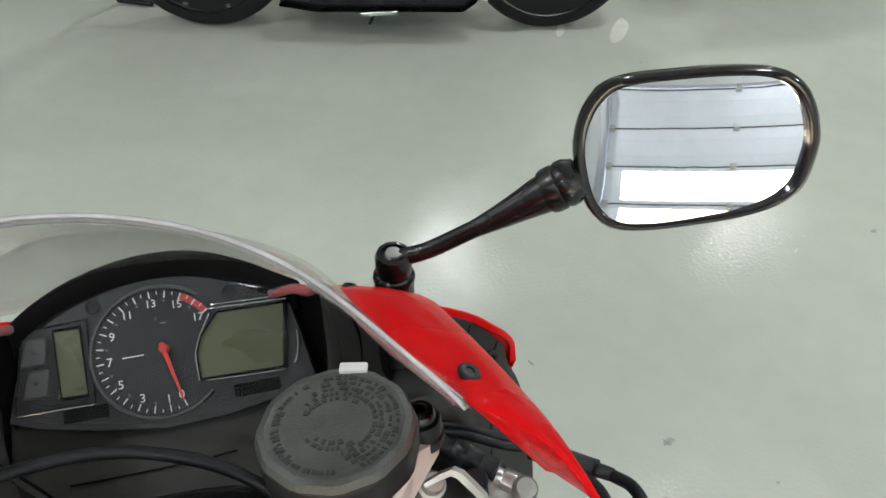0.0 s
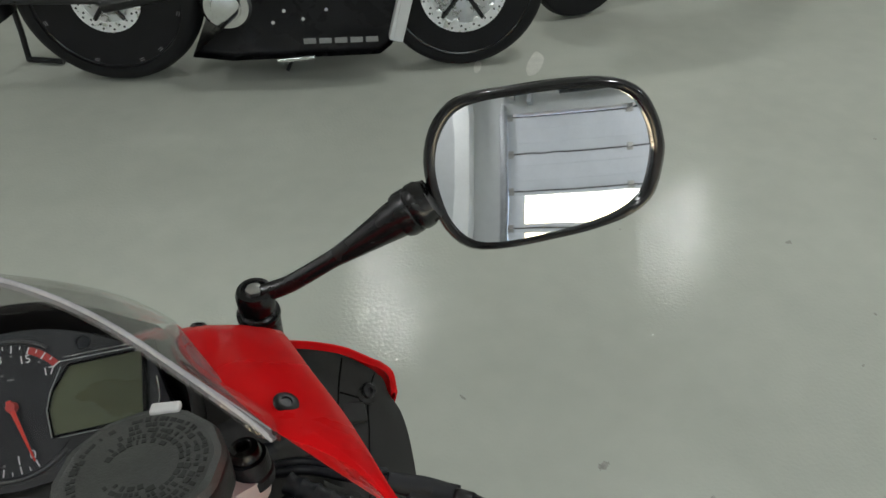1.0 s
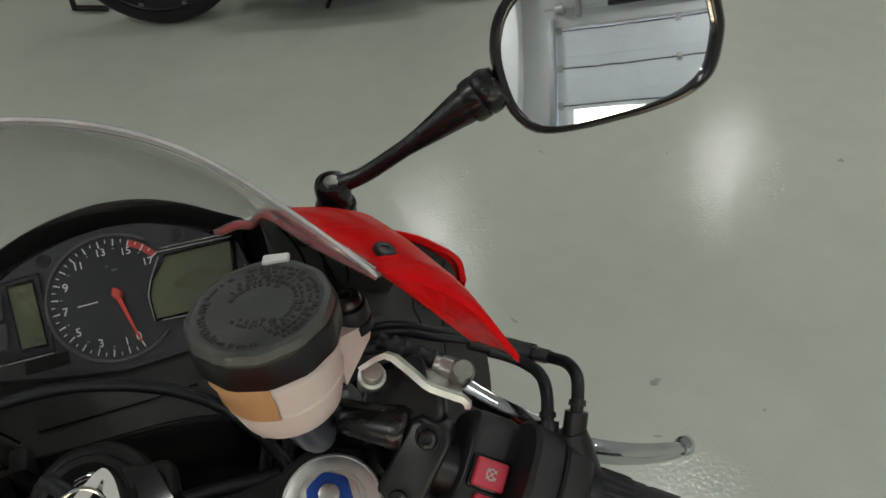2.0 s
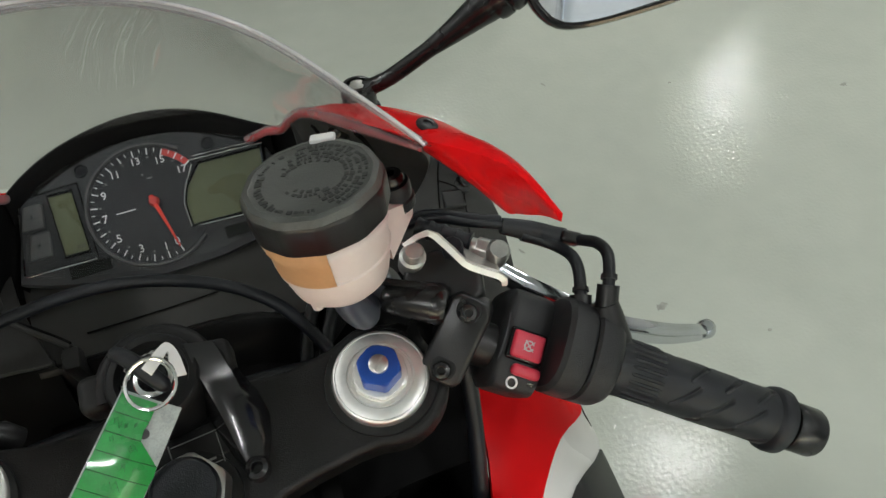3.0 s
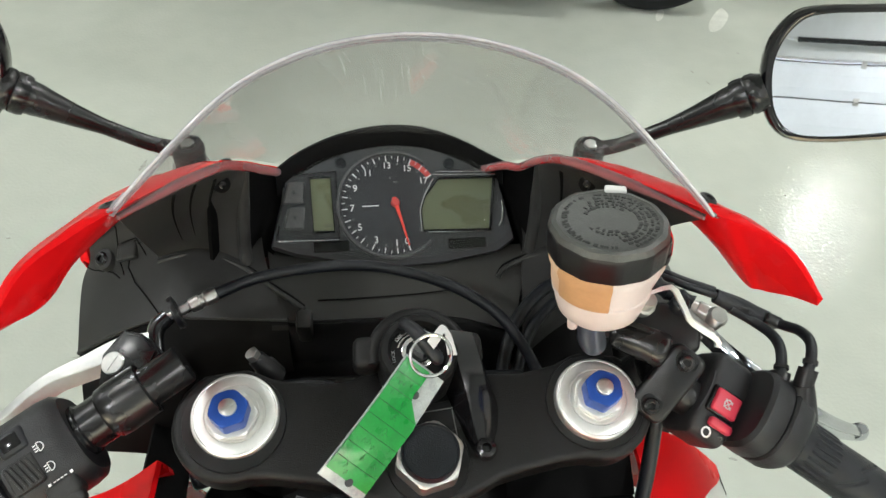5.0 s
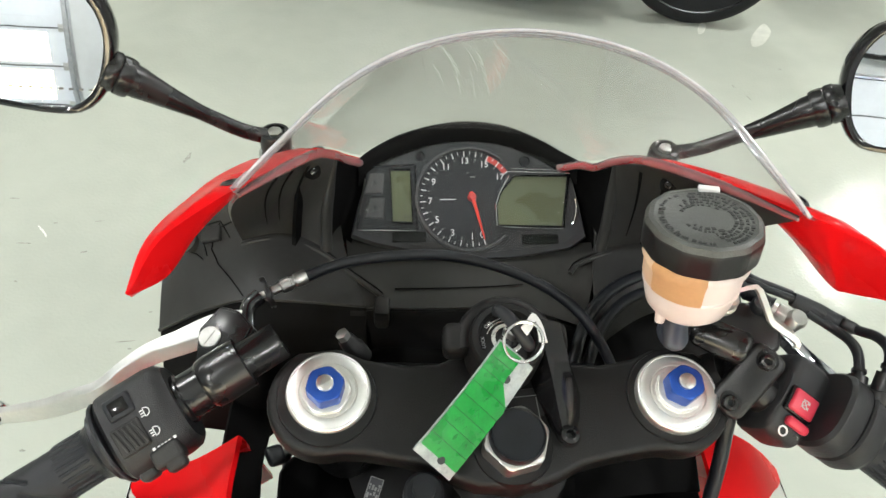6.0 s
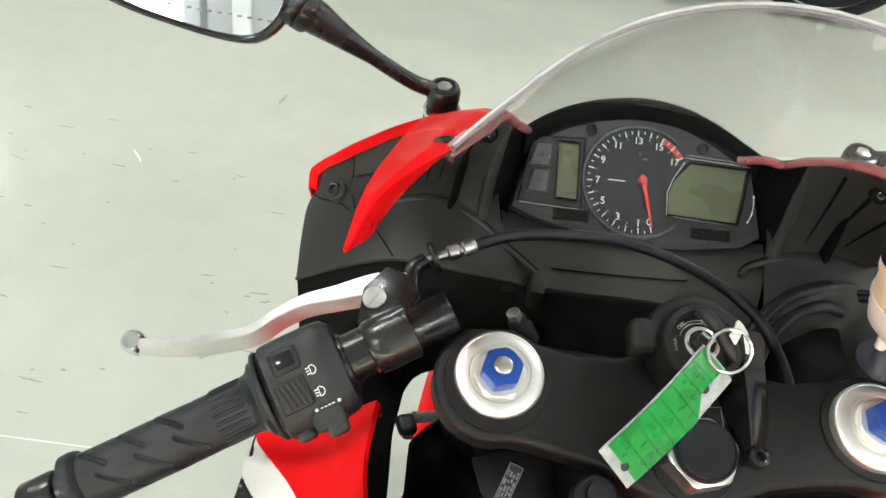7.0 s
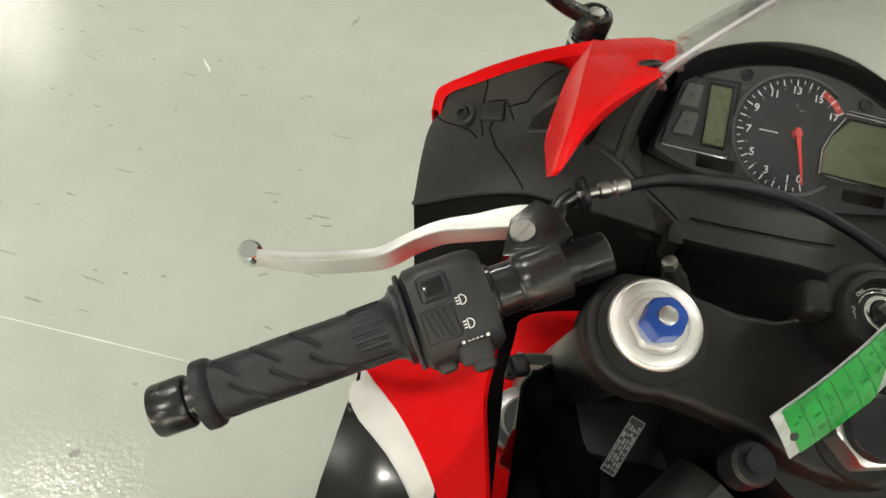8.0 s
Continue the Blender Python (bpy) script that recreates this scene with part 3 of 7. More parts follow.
SC = 49
scr_top, scr_foot = even_curve(top, 8, SC), even_curve(foot, 7, SC)
grid = []
for k in range(17):
    t = k / 16
    grid.append([a.lerp(b, t) + V((0, 0.35, 0.94)) * (0.03 * (b - a).length * math.sin(math.pi * t)) for a, b in zip(scr_top, scr_foot)])
windscreen = part("windscreen", sheet(grid, 0.003, 1), SCREEN, bike, "clear acrylic windscreen with a pale diffuse film")
rim_a = [p + V((0, -0.0004, 0.0006)) for p in scr_top]
rim_b = [p.lerp(q, min(1.0, 0.0052 / max((q - p).length, 0.006))) + V((0, -0.0006, 0.0008)) for p, q in zip(scr_top, scr_foot)]
part("edge", tube(rim_a, 0.0009, 10), EDGE, windscreen, "bright polished screen edge")
part("edge_bead", sheet([rim_a, [p.lerp(q, 0.5) + V((0, -0.0008, 0.001)) for p, q in zip(rim_a, rim_b)], rim_b], 0.0022, 1), BEAD, windscreen, "rounded clear edge bead")
part("edge_line", tube(rim_b[1:-1], 0.0005, 6), EDGE, windscreen)

# ---- instruments ----
GY = radians(4)
G = axes((-0.004, 0.239, 1.010), (math.cos(GY), math.sin(GY), 0), V((-math.sin(GY) * math.cos(radians(36)), math.cos(GY) * math.cos(radians(36)), math.sin(radians(36)))))
OUT = [(-0.0725, 0.002), (-0.050, 0.0125), (-0.025, 0.0188), (0.003, 0.021), (0.030, 0.0185), (0.055, 0.0112), (0.075, 0.003), (0.088, -0.004), (0.0945, -0.035), (0.099, -0.062), (0.085, -0.071), (0.040, -0.078), (0.0, -0.079), (-0.040, -0.0725), (-0.075, -0.0645), (-0.092, -0.058), (-0.0865, -0.035), (-0.077, -0.004)]


def inset(o, k, c=(0.003, -0.03)):
    return [(c[0] + (u - c[0]) * k, c[1] + (v - c[1]) * k) for u, v in o]


body = loft([[G @ V((u, v, h)) for u, v in inset(OUT, k)] for k, h in ((0.94, -0.045), (1.0, -0.012), (1.0, -0.003), (0.985, 0.0), (0.9, 0.0)) ] )
gauge = part("instrument_panel", soften(body, 0.0012, 1, 50), DASH, bike, "black instrument panel with a tachometer and two displays")
DC = (0.003, -0.0295)
DR = 0.0405


def on_gauge(h=0.0, u=0.0, v=0.0, turn=0.0):
    return G @ pose(u, v, h, 0, 0, turn)


dial = part("dial", prism(arc(DR, 0, 360, 47, *DC), 0.0002, 0.0012, G), FACE, gauge, "black tachometer face")
rim = loft([[G @ V((DC[0] + r * math.cos(a), DC[1] + r * math.sin(a), h)) for a in (radians(50 + i * 5.6) for i in range(48))] for r, h in ((DR + 0.0002, 0.0), (DR + 0.0012, 0.0032), (DR + 0.0026, 0.003), (DR + 0.0034, 0.0))], False, False)
# the lighter grey carries the highlight round the dial
part("dial_rim", rim, BUTTON, dial, "dial rim, its highlight put in as pale grey")


def dial_at(n, r, h=0.0016):
    a = radians(-72 - 14.9 * n)
    return (DC[0] + r * math.cos(a), DC[1] + r * math.sin(a)), math.degrees(a)


bms = []
for n in range(0, 35):
    p, a = dial_at(n / 2, DR - (0.0032 if n % 2 == 0 else 0.0022))
    bms.append(rbox(0.0046 if n % 2 == 0 else 0.0024, 0.0008 if n % 2 == 0 else 0.0005, 0.0004, on_gauge(0.0015, *p, a), 0))
bms.append(rbox(0.013, 0.0007, 0.0004, on_gauge(0.0015, DC[0] - 0.017, DC[1] - 0.0006), 0))
part("scale", join(*bms), PRINT, dial, "white tachometer scale", False)
part("small_print", join(rbox(0.0040, 0.0010, 0.0003, on_gauge(0.0015, DC[0] + 0.004, DC[1] + 0.018), 0), rbox(0.0016, 0.0012, 0.0003, on_gauge(0.0015, DC[0] - 0.0004, DC[1] + 0.0215), 0), *[rbox(0.0016, 0.0012, 0.0003, on_gauge(0.0015, *dial_at(n, 0.0330)[0]), 0) for n in (2, 4, 6, 8, 10, 12, 14, 16)]), LABEL, dial, "", False)
part("numbers", join(*[letters(str(n), 0.0078 if n < 10 else 0.0072, on_gauge(0.0016, *dial_at(n, 0.0315)[0])) for n in (0, 1, 3, 5, 7, 9, 11, 13, 15, 17)]), PRINT, dial, "white dial numbers", False)
a15, a17 = -72 - 14.9 * 15, -72 - 14.9 * 17
part("red_zone", prism(arc(DR - 0.0008, a15, a17, 8, *DC) + arc(DR - 0.0052, a17, a15, 8, *DC), 0.0012, 0.0014, G), REDPRINT, dial, "red rev limit band", False)
HUB = (0.0055, -0.0285)
tip, _ = dial_at(0, 0.036)
nd = V((tip[0] - HUB[0], tip[1] - HUB[1])).normalized()
nn = V((-nd.y, nd.x))
needle = [V(HUB) - nd * 0.004 + nn * 0.0016, V(HUB) - nd * 0.004 - nn * 0.0016, V(tip) - nn * 0.0005, V(tip) + nn * 0.0005]
part("needle", prism([(p.x, p.y) for p in needle], 0.0045, 0.0055, G, 0.0002, 1), NEEDLE, dial, "red tachometer needle")
part("needle_hub", lathe([(0, 0.001), (0.0036, 0.001), (0.0034, 0.004), (0.0026, 0.0060), (0, 0.0063)], G @ V((*HUB, 0)), G.to_3x3() @ V((0, 0, 1)), 24), REDPRINT, dial, "dull red needle hub")
# displays: a recessed black field each, a raised frame, the liquid crystal pane, bright trim
def framed(name, poly, grow, parent, label):
    c = (sum(p[0] for p in poly) / len(poly), sum(p[1] for p in poly) / len(poly))
    outer, inner = inset(poly, grow, c), inset(poly, 1.02, c)
    rings = [[G @ V((u, v, h)) for u, v in o] for o, h in ((inset(poly, grow + 0.02, c), 0.0002), (outer, 0.0030), (inset(poly, (grow + 1.02) / 2, c), 0.0036), (inner, 0.0030), (inner, 0.0012))]
    f = part(name, soften(loft(rings, False), 0.0004, 1, 40), GLOSS, parent, label)
    part("screen", prism(inset(poly, 1.03, c), 0.0006, 0.0016, G, 0.0), LCD, f, "grey-green liquid crystal display", False)
    return f


part("bezel", soften(prism([(-0.0870, -0.0535), (-0.0395, -0.0545), (-0.0398, -0.0010), (-0.0785, -0.0028)], 0.0002, 0.0012, G), 0.0005, 2), FACE, gauge, "glossy black display field", False)
for a, b in (((-0.0870, -0.0540), (-0.0395, -0.0550)), ((-0.0398, -0.0010), (-0.0785, -0.0028)), ((-0.0395, -0.0545), (-0.0398, -0.0010)), ((-0.0870, -0.0540), (-0.0785, -0.0028))):
    part("bezel_edge", tube([G @ V((*a, 0.0014)), G @ V((*b, 0.0014))], 0.0006, 6), SEMI, gauge)
part("display_trim", rbox(0.046, 0.0010, 0.0014, on_gauge(0.0018, -0.0630, -0.0552, -1.2), 0.0004), CHROME, gauge, "bright trim strip")
framed("small_display", [(-0.0595, -0.0068), (-0.0445, -0.0068), (-0.0435, -0.0480), (-0.0585, -0.0475)], 1.12, gauge, "black display frame")
part("display_digits", join(*[rbox(0.0024, 0.0006, 0.0002, on_gauge(0.0018, -0.0490 + dx, -0.0450 + dy, 0), 0) for dx, dy in ((0, 0), (0.003, 0), (0, 0.0014), (0.003, 0.0014))]), FACE, gauge, "", False)
framed("display", [(0.0415, -0.0118), (0.0835, -0.0125), (0.0775, -0.0525), (0.0268, -0.0510), (0.0262, -0.0360), (0.0300, -0.0255)], 1.10, gauge, "black display frame")
lens = part("lens", prism(inset(OUT, 0.93), 0.0068, 0.0074, G, 0.0003, 1), LENS, gauge, "clear instrument lens", False)
lens.visible_shadow = False
for k, wd in ((0.0, 0.0010), (0.0024, 0.0008)):
    part("display_trim", rbox(0.051 - k * 2, wd, 0.0018, on_gauge(0.0034, 0.0615, -0.0085 + k, -2), 0.0004), CHROME, gauge, "bright trim strip")
part("display_trim", tube(spline([G @ V(p) for p in ((0.0862, -0.0525, 0.0036), (0.0890, -0.0470, 0.0040), (0.0905, -0.0390, 0.0040), (0.0905, -0.0310, 0.0036))], 4), 0.0009, 8), CHROME, gauge, "bright curved trim")
part("display_trim", tube(spline([G @ V(p) for p in ((0.0295, -0.0535, 0.0034), (0.055, -0.0548, 0.0034), (0.0790, -0.0555, 0.0034))], 4), 0.0005, 6), CHROME, gauge)
part("display_trim", tube([G @ V(p) for p in ((0.0248, -0.0530, 0.0034), (0.0244, -0.0355, 0.0034), (0.0284, -0.0245, 0.0034), (0.0365, -0.0110, 0.0034))], 0.0006, 6), CHROME, gauge)
for v, way in ((-0.017, 1), (-0.037, -1)):
    b = part("button", prism([(-0.0815, v - 0.0085), (-0.0665, v - 0.0085), (-0.0645, v + 0.0085), (-0.0765, v + 0.0085)], 0.0, 0.0036, G, 0.0014, 3), BUTTON, gauge, "grey rubber button")
    part("button_mark", prism([(-0.0745, v - 0.0014 * way), (-0.0705, v - 0.0014 * way), (-0.0725, v + 0.0020 * way)], 0.0036, 0.0040, G), FACE, b, "", False)
for u, v, w in ((-0.046, -0.0605, 0.027), (0.060, -0.0635, 0.030)):
    part("vent_slot", prism([(u - w / 2, v - 0.0042), (u + w / 2, v - 0.0042), (u + w / 2, v + 0.0042), (u - w / 2, v + 0.0042)], 0.0002, 0.0008, G, 0.0), HOODBLACK, gauge, "", False)
for u, v in ((-0.0355, 0.0065), (0.0508, 0.0022)):
    part("screw_well", lathe([(0, 0.0002), (0.0034, 0.0002), (0.0036, 0.0014), (0.0046, 0.0014), (0.0048, 0.0)], G @ V((u, v, 0)), G.to_3x3() @ V((0, 0, 1)), 20), RUBBER, gauge)
# hood behind the instruments
h0 = [(-0.086, -0.004), (-0.071, 0.0075), (-0.051, 0.0182), (-0.026, 0.0262), (0.003, 0.0300), (0.032, 0.0268), (0.058, 0.0168), (0.079, 0.0045), (0.094, -0.004)]
hood = [[G @ V((u, v - 0.012, -0.004)) for u, v in h0], [G @ V((u, v - 0.002, 0.002)) for u, v in h0], [G @ V((u * 1.01, v + 0.003, 0.001)) for u, v in h0], [G @ V((u * 1.02, v + 0.004, -0.012)) for u, v in h0], [G @ V((u * 1.06, v + 0.004, -0.06)) for u, v in h0]]
part("instrument_hood", sheet(hood, 0.003, 3), HOODBLACK, bike, "matt black instrument hood")

# cockpit lining either side and below the instruments
def patch_point(g, u, v):
    """A point of a coarse grid of points, u down its rows and v along them."""
    a, b = min(int(u), len(g) - 2), min(int(v), len(g[0]) - 2)
    return g[a][b].lerp(g[a][b + 1], v - b).lerp(g[a + 1][b].lerp(g[a + 1][b + 1], v - b), u - a)


def fine_grid(rows, n=5):
    """The smooth skin that sheet() draws through a grid of points."""
    rows = [spline(r, n) for r in rows]
    return [list(r) for r in zip(*[spline(c, n) for c in zip(*rows)])]


def trace(g, run, lift, n=6, fine=5):
    """A line on the smooth skin of the coarse grid g, by its rows and columns."""
    f, pts = fine_grid(g, fine), []
    for (u0, v0), (u1, v1) in zip(run, run[1:]):
        pts += [patch_point(f, (u0 + (u1 - u0) * k / n) * fine, (v0 + (v1 - v0) * k / n) * fine) + lift for k in range(n)]
    return pts + [patch_point(f, run[-1][0] * fine, run[-1][1] * fine) + lift]


def recess_points(s):
    """The instrument's side: the fold of the lining, and the panel's own edge."""
    return [G @ V((u, v, -0.016)) for u, v in (((-0.074, 0.004), (-0.080, -0.020), (-0.0885, -0.045), (-0.092, -0.062)) if s < 0 else ((0.085, 0.002), (0.091, -0.020), (0.096, -0.045), (0.099, -0.066)))]


for s in (1, -1):
    # the outer panel and the shelf that it runs into
    pa = [[(0.2475, 0.220, 0.929), (0.2400, 0.218, 0.953), (0.210, 0.2155, 0.983), (0.170, 0.209, 1.004), (0.104, 0.222, 0.970)],
          [(0.2540, 0.208, 0.920), (0.230, 0.206, 0.946), (0.200, 0.204, 0.967), (0.164, 0.203, 0.977), (0.104, 0.202, 0.967)],
          [(0.2560, 0.186, 0.910), (0.222, 0.186, 0.938), (0.190, 0.181, 0.955), (0.158, 0.178, 0.9630), (0.100, 0.173, 0.9600)],
          [(0.2560, 0.150, 0.896), (0.216, 0.142, 0.930), (0.182, 0.139, 0.9475), (0.152, 0.136, 0.9505), (0.088, 0.134, 0.9490)],
          [(0.2470, 0.102, 0.882), (0.208, 0.096, 0.908), (0.174, 0.100, 0.912), (0.150, 0.124, 0.920), (0.088, 0.126, 0.918)]]
    if s > 0:
        pa[3][2:] = [(0.186, 0.168, 0.950), (0.152, 0.166, 0.9575), (0.096, 0.124, 0.9455)]
        pa[4][2:] = [(0.178, 0.150, 0.905), (0.150, 0.155, 0.915), (0.092, 0.112, 0.910)]
    pa.append([(0.245, 0.090, 0.850), (0.206, 0.086, 0.850), (0.172, 0.092, 0.830), (0.150, 0.118 if s < 0 else 0.146, 0.840 if s < 0 else 0.800), (0.086, 0.120 if s < 0 else 0.104, 0.872 if s < 0 else 0.800)])
    pf = [[p + V((0.12 * s, -0.15, 0.36)) * 0.01 * w for p, w in zip(flank(r, s), (0.0, 0.15, 0.5, 1.0, 1.0))] for r in pa]
    pn = part("cockpit_panel", sheet(pf if s > 0 else pf[:4], -0.0015 * s, 5), PLASTIC, bike, "grained black cockpit panel")
    if s < 0:
        part("panel_edge", tube(spline([p + V((0, 0.0012, -0.0016)) for p in pf[3]], 5), 0.0018, 10), PLASTIC, pn)
        # black sheet in place of the dark void under the panel edge
        part("panel_shade", sheet([[p + V((0, 0.003, -0.002)) for p in pf[3]], pf[4], pf[5]], 0.0015, 5), HOODBLACK, bike, "black sheet standing for the shade below the cockpit panel")
    # the rolled rim runs from the screen's end round to the hood; the lining hangs from it
    if s > 0:
        band = [(0.1595, 0.038, 1.1340), (0.1385, 0.090, 1.1140), (0.1175, 0.162, 1.0765), (0.1075, 0.202, 1.0455), (0.099, 0.222, 1.024), (0.089, 0.232, 1.018), (0.074, 0.240, 1.008)]
        seam = [(0.179, 0.192, 0.9620), (0.164, 0.1935, 0.9670), (0.146, 0.1925, 0.9675), (0.1275, 0.1905, 0.9665), (0.1085, 0.1865, 0.9655)]
    else:
        band = [(-0.1360, 0.036, 1.1380), (-0.1225, 0.090, 1.1140), (-0.1115, 0.155, 1.0765), (-0.1025, 0.192, 1.0475), (-0.0975, 0.214, 1.028), (-0.089, 0.230, 1.013), (-0.079, 0.238, 1.002)]
        seam = [(-0.179, 0.189, 0.9620), (-0.164, 0.1895, 0.9670), (-0.1486, 0.190, 0.9680), (-0.1305, 0.1865, 0.9665), (-0.1105, 0.177, 0.9640)]
    band, seam = [V(p) for p in band], [V(p) for p in seam]
    hi = spline(band[:4], 4)
    hi = [V([float(np.interp(w, np.linspace(0, 4, len(hi)), [p[k] for p in hi])) for k in range(3)]) for w in range(5)]
    lf = [[a.lerp(b, t) + V((0.010 * s, 0.014, -0.006)) * math.sin(math.pi * t) * (0.3 + 0.7 * min(1, (4 - k) / 2)) for k, (a, b) in enumerate(zip(hi, seam))] for t in (0.0, 0.25, 0.5, 0.75, 1.0)]
    part("cowl_lining", sheet(lf, -0.003 * s, 5), LINING, bike, "semi-gloss black cowl lining")
    part("cowl_rim", tube(spline([p + V((0, -0.0006, 0.0012)) for p in band], 6), [min(0.0034, 0.0010 + 0.0004 * k) for k in range(37)], 12), FOOT, windscreen, "clear foot of the screen over the red cowl")
    part("cowl_line", tube(spline(band, 6), [min(0.0022, 0.0006 + 0.0002 * k) for k in range(37)], 8), RED, bike, "rolled red inner rim of the cowl")
    part("cowl_flange", sheet([[p + V((0.001 * s, 0.001, 0.0006)) for p in band[2:]], [p + V((0.002 * s, 0.007, -0.0015)) for p in band[2:]], [p + V((0.004 * s, 0.012, -0.012)) for p in band[2:]]], 0.002, 4), RED, bike, "red inner flange of the cowl")
    # ribs of the lining: upright fins under the rim that die away downwards
    toward = V((-0.35 * s, -0.75, 0.45))
    for v, w0, w1, r in ((1.35, 0.55, 3.35, 0.0011), (1.95, 0.5, 3.2, 0.0011), (2.6, 0.5, 3.3, 0.0012)) if s < 0 else ((1.6, 0.6, 3.3, 0.0020), (2.25, 0.6, 3.0, 0.0020), (2.9, 0.5, 3.4, 0.0014)):
        line = trace(lf, [(w0 + (w1 - w0) * k / 6, v + 0.10 * k / 6) for k in range(7)], toward * 0.0006, 2)
        part("rib", tube(line, [r * (1 - 0.75 * k / (len(line) - 1)) for k in range(len(line))], 8), HOODBLACK, pn)
    part("fold", tube(trace(lf, [(0.02, 3.95), (2, 3.95), (3.98, 3.95)], V((0, 0.002, 0)), 5), [0.0018 + 0.0030 * min(1.0, k / 4) for k in range(11)], 14), LINING, pn, "rounded corner of the lining")
    knob = patch_point(lf, 0.75, 2.9 if s < 0 else 2.2)
    part("screw_boss", lathe([(0, -0.012), (0.0066, -0.012), (0.0060, 0.002), (0.0044, 0.0030), (0, 0.0030)], knob, toward, 20), HOODBLACK, pn)
    socket_bolt(knob + toward.normalized() * 0.003, toward, 0.0030, 0.0020, pn, SEMI, "screw", "black panel screw")
    # the seam where lining and shelf meet, with a raised lip below it
    lip = spline(seam + ([V((-0.093, 0.164, 0.9595)), V((-0.0745, 0.150, 0.9570)), V((-0.066, 0.143, 0.9555))] if s < 0 else [V((0.0885, 0.1765, 0.9640)), V((0.082, 0.168, 0.9625))]), 6)
    part("seam", tube([p + V((0, -0.0010, 0.0008)) for p in lip], 0.0012, 8), HOODBLACK, pn)
    part("lip", tube([p + V((0, -0.0042, 0.0002)) for p in lip], 0.0020, 10), LINING, pn)
    # side of the recess in which the instruments sit, its shade put in as black
    gl = recess_points(s)
    fold_line = trace(lf, [(0.02, 3.95), (3.98, 3.95)], V((0, 0.004, -0.001)), 6)
    fo = fold_line[::2]
    part("recess_shade", sheet([fo, [a.lerp(b, 0.5) + V((0.001 * s, 0.006, -0.006)) for a, b in zip(fo, gl)], gl], 0.003 * s, 4), HOODBLACK, bike, "side of the instrument recess, blackened for its shade")
    up = V((0.25 * s, -0.35, 0.85))
    runs = ([(1.0, 1.95), (1.3, 1.68), (1.75, 1.45), (2.2, 1.52), (2.95, 2.02)], [(0.05, 1.75), (0.35, 1.7), (1.0, 1.45), (1.3, 1.32), (1.9, 1.28)], [(1.3, 1.32), (1.4, 1.62)], [(0.9, 1.6), (0.95, 1.98), (1.55, 2.02)], [(1.15, 1.95), (1.05, 2.4), (0.05, 3.05)], [(0.35, 0.02), (1.1, 0.5), (1.7, 1.02), (1.95, 1.15)]) if s < 0 else ([(0.05, 1.15), (1, 1.08), (2, 0.95), (3, 0.98), (3.95, 1.3)], [(0.1, 1.95), (1, 1.85), (2, 1.72), (2.5, 1.5)], [(1.2, 1.08), (1.15, 1.8)])
    for run in runs:
        part("seam", tube(trace(pf, run, up * 0.0002), 0.00055, 6), HOODBLACK, pn)
    bx = patch_point(pf, 1.2, 1.65) if s < 0 else patch_point(pf, 1.6, 1.4)
    part("clip", rbox(0.019, 0.014, 0.006, along(bx, (0.45 * s, -0.35, 0.8)), 0.0018), PLASTIC, pn)
    ps = V((0.2195, 0.2065, 0.9520)) if s > 0 else V((-0.2275, 0.2015, 0.9490))
    part("screw_boss", lathe([(0, -0.006), (0.0094, -0.006), (0.0086, 0.0), (0.0070, 0.0010), (0, 0.0010)], ps, (0.45 * s, -0.45, 0.75), 20), PLASTIC, pn)
    socket_bolt(ps + V((0.0005 * s, -0.0008, 0.001)), (0.45 * s, -0.45, 0.75), 0.0056, 0.0028, pn, SEMI, "screw", "black panel screw")
rim_line = [V(p) for p in ((0.124, 0.176, 1.060), (0.113, 0.208, 1.036), (0.101, 0.240, 1.008), (0.080, 0.285, 0.975), (0.0, 0.305, 0.965), (-0.075, 0.282, 0.975), (-0.096, 0.235, 1.008), (-0.106, 0.202, 1.036), (-0.116, 0.172, 1.060))]
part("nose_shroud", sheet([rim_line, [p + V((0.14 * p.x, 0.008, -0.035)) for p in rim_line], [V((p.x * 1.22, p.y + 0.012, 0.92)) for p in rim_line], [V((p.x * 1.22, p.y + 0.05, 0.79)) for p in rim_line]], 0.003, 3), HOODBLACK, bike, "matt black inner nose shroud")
shelf = [[(-0.098, 0.200, 0.962), (-0.04, 0.196, 0.962), (0.04, 0.198, 0.962), (0.104, 0.200, 0.964)],
         [(-0.094, 0.176, 0.958), (-0.04, 0.172, 0.959), (0.04, 0.174, 0.960), (0.104, 0.176, 0.960)],
         [(-0.090, 0.152, 0.953), (-0.04, 0.151, 0.954), (0.04, 0.154, 0.955), (0.098, 0.150, 0.952)],
         [(-0.090, 0.1345, 0.948), (-0.04, 0.1345, 0.949), (0.04, 0.136, 0.950), (0.092, 0.124, 0.944)],
         [(-0.090, 0.130, 0.930), (-0.04, 0.130, 0.930), (0.04, 0.128, 0.930), (0.090, 0.116, 0.925)],
         [(-0.090, 0.126, 0.800), (-0.04, 0.120, 0.800), (0.04, 0.100, 0.800), (0.090, 0.090, 0.800)]]
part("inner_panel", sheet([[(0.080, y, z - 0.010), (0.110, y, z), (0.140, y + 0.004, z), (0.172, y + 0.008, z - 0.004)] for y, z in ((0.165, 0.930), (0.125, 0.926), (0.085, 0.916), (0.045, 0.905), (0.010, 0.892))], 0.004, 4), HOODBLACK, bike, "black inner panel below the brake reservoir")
cf = part("cockpit_floor", sheet(shelf[:4], 0.004, 4), LINING, bike, "black lower cockpit cover")
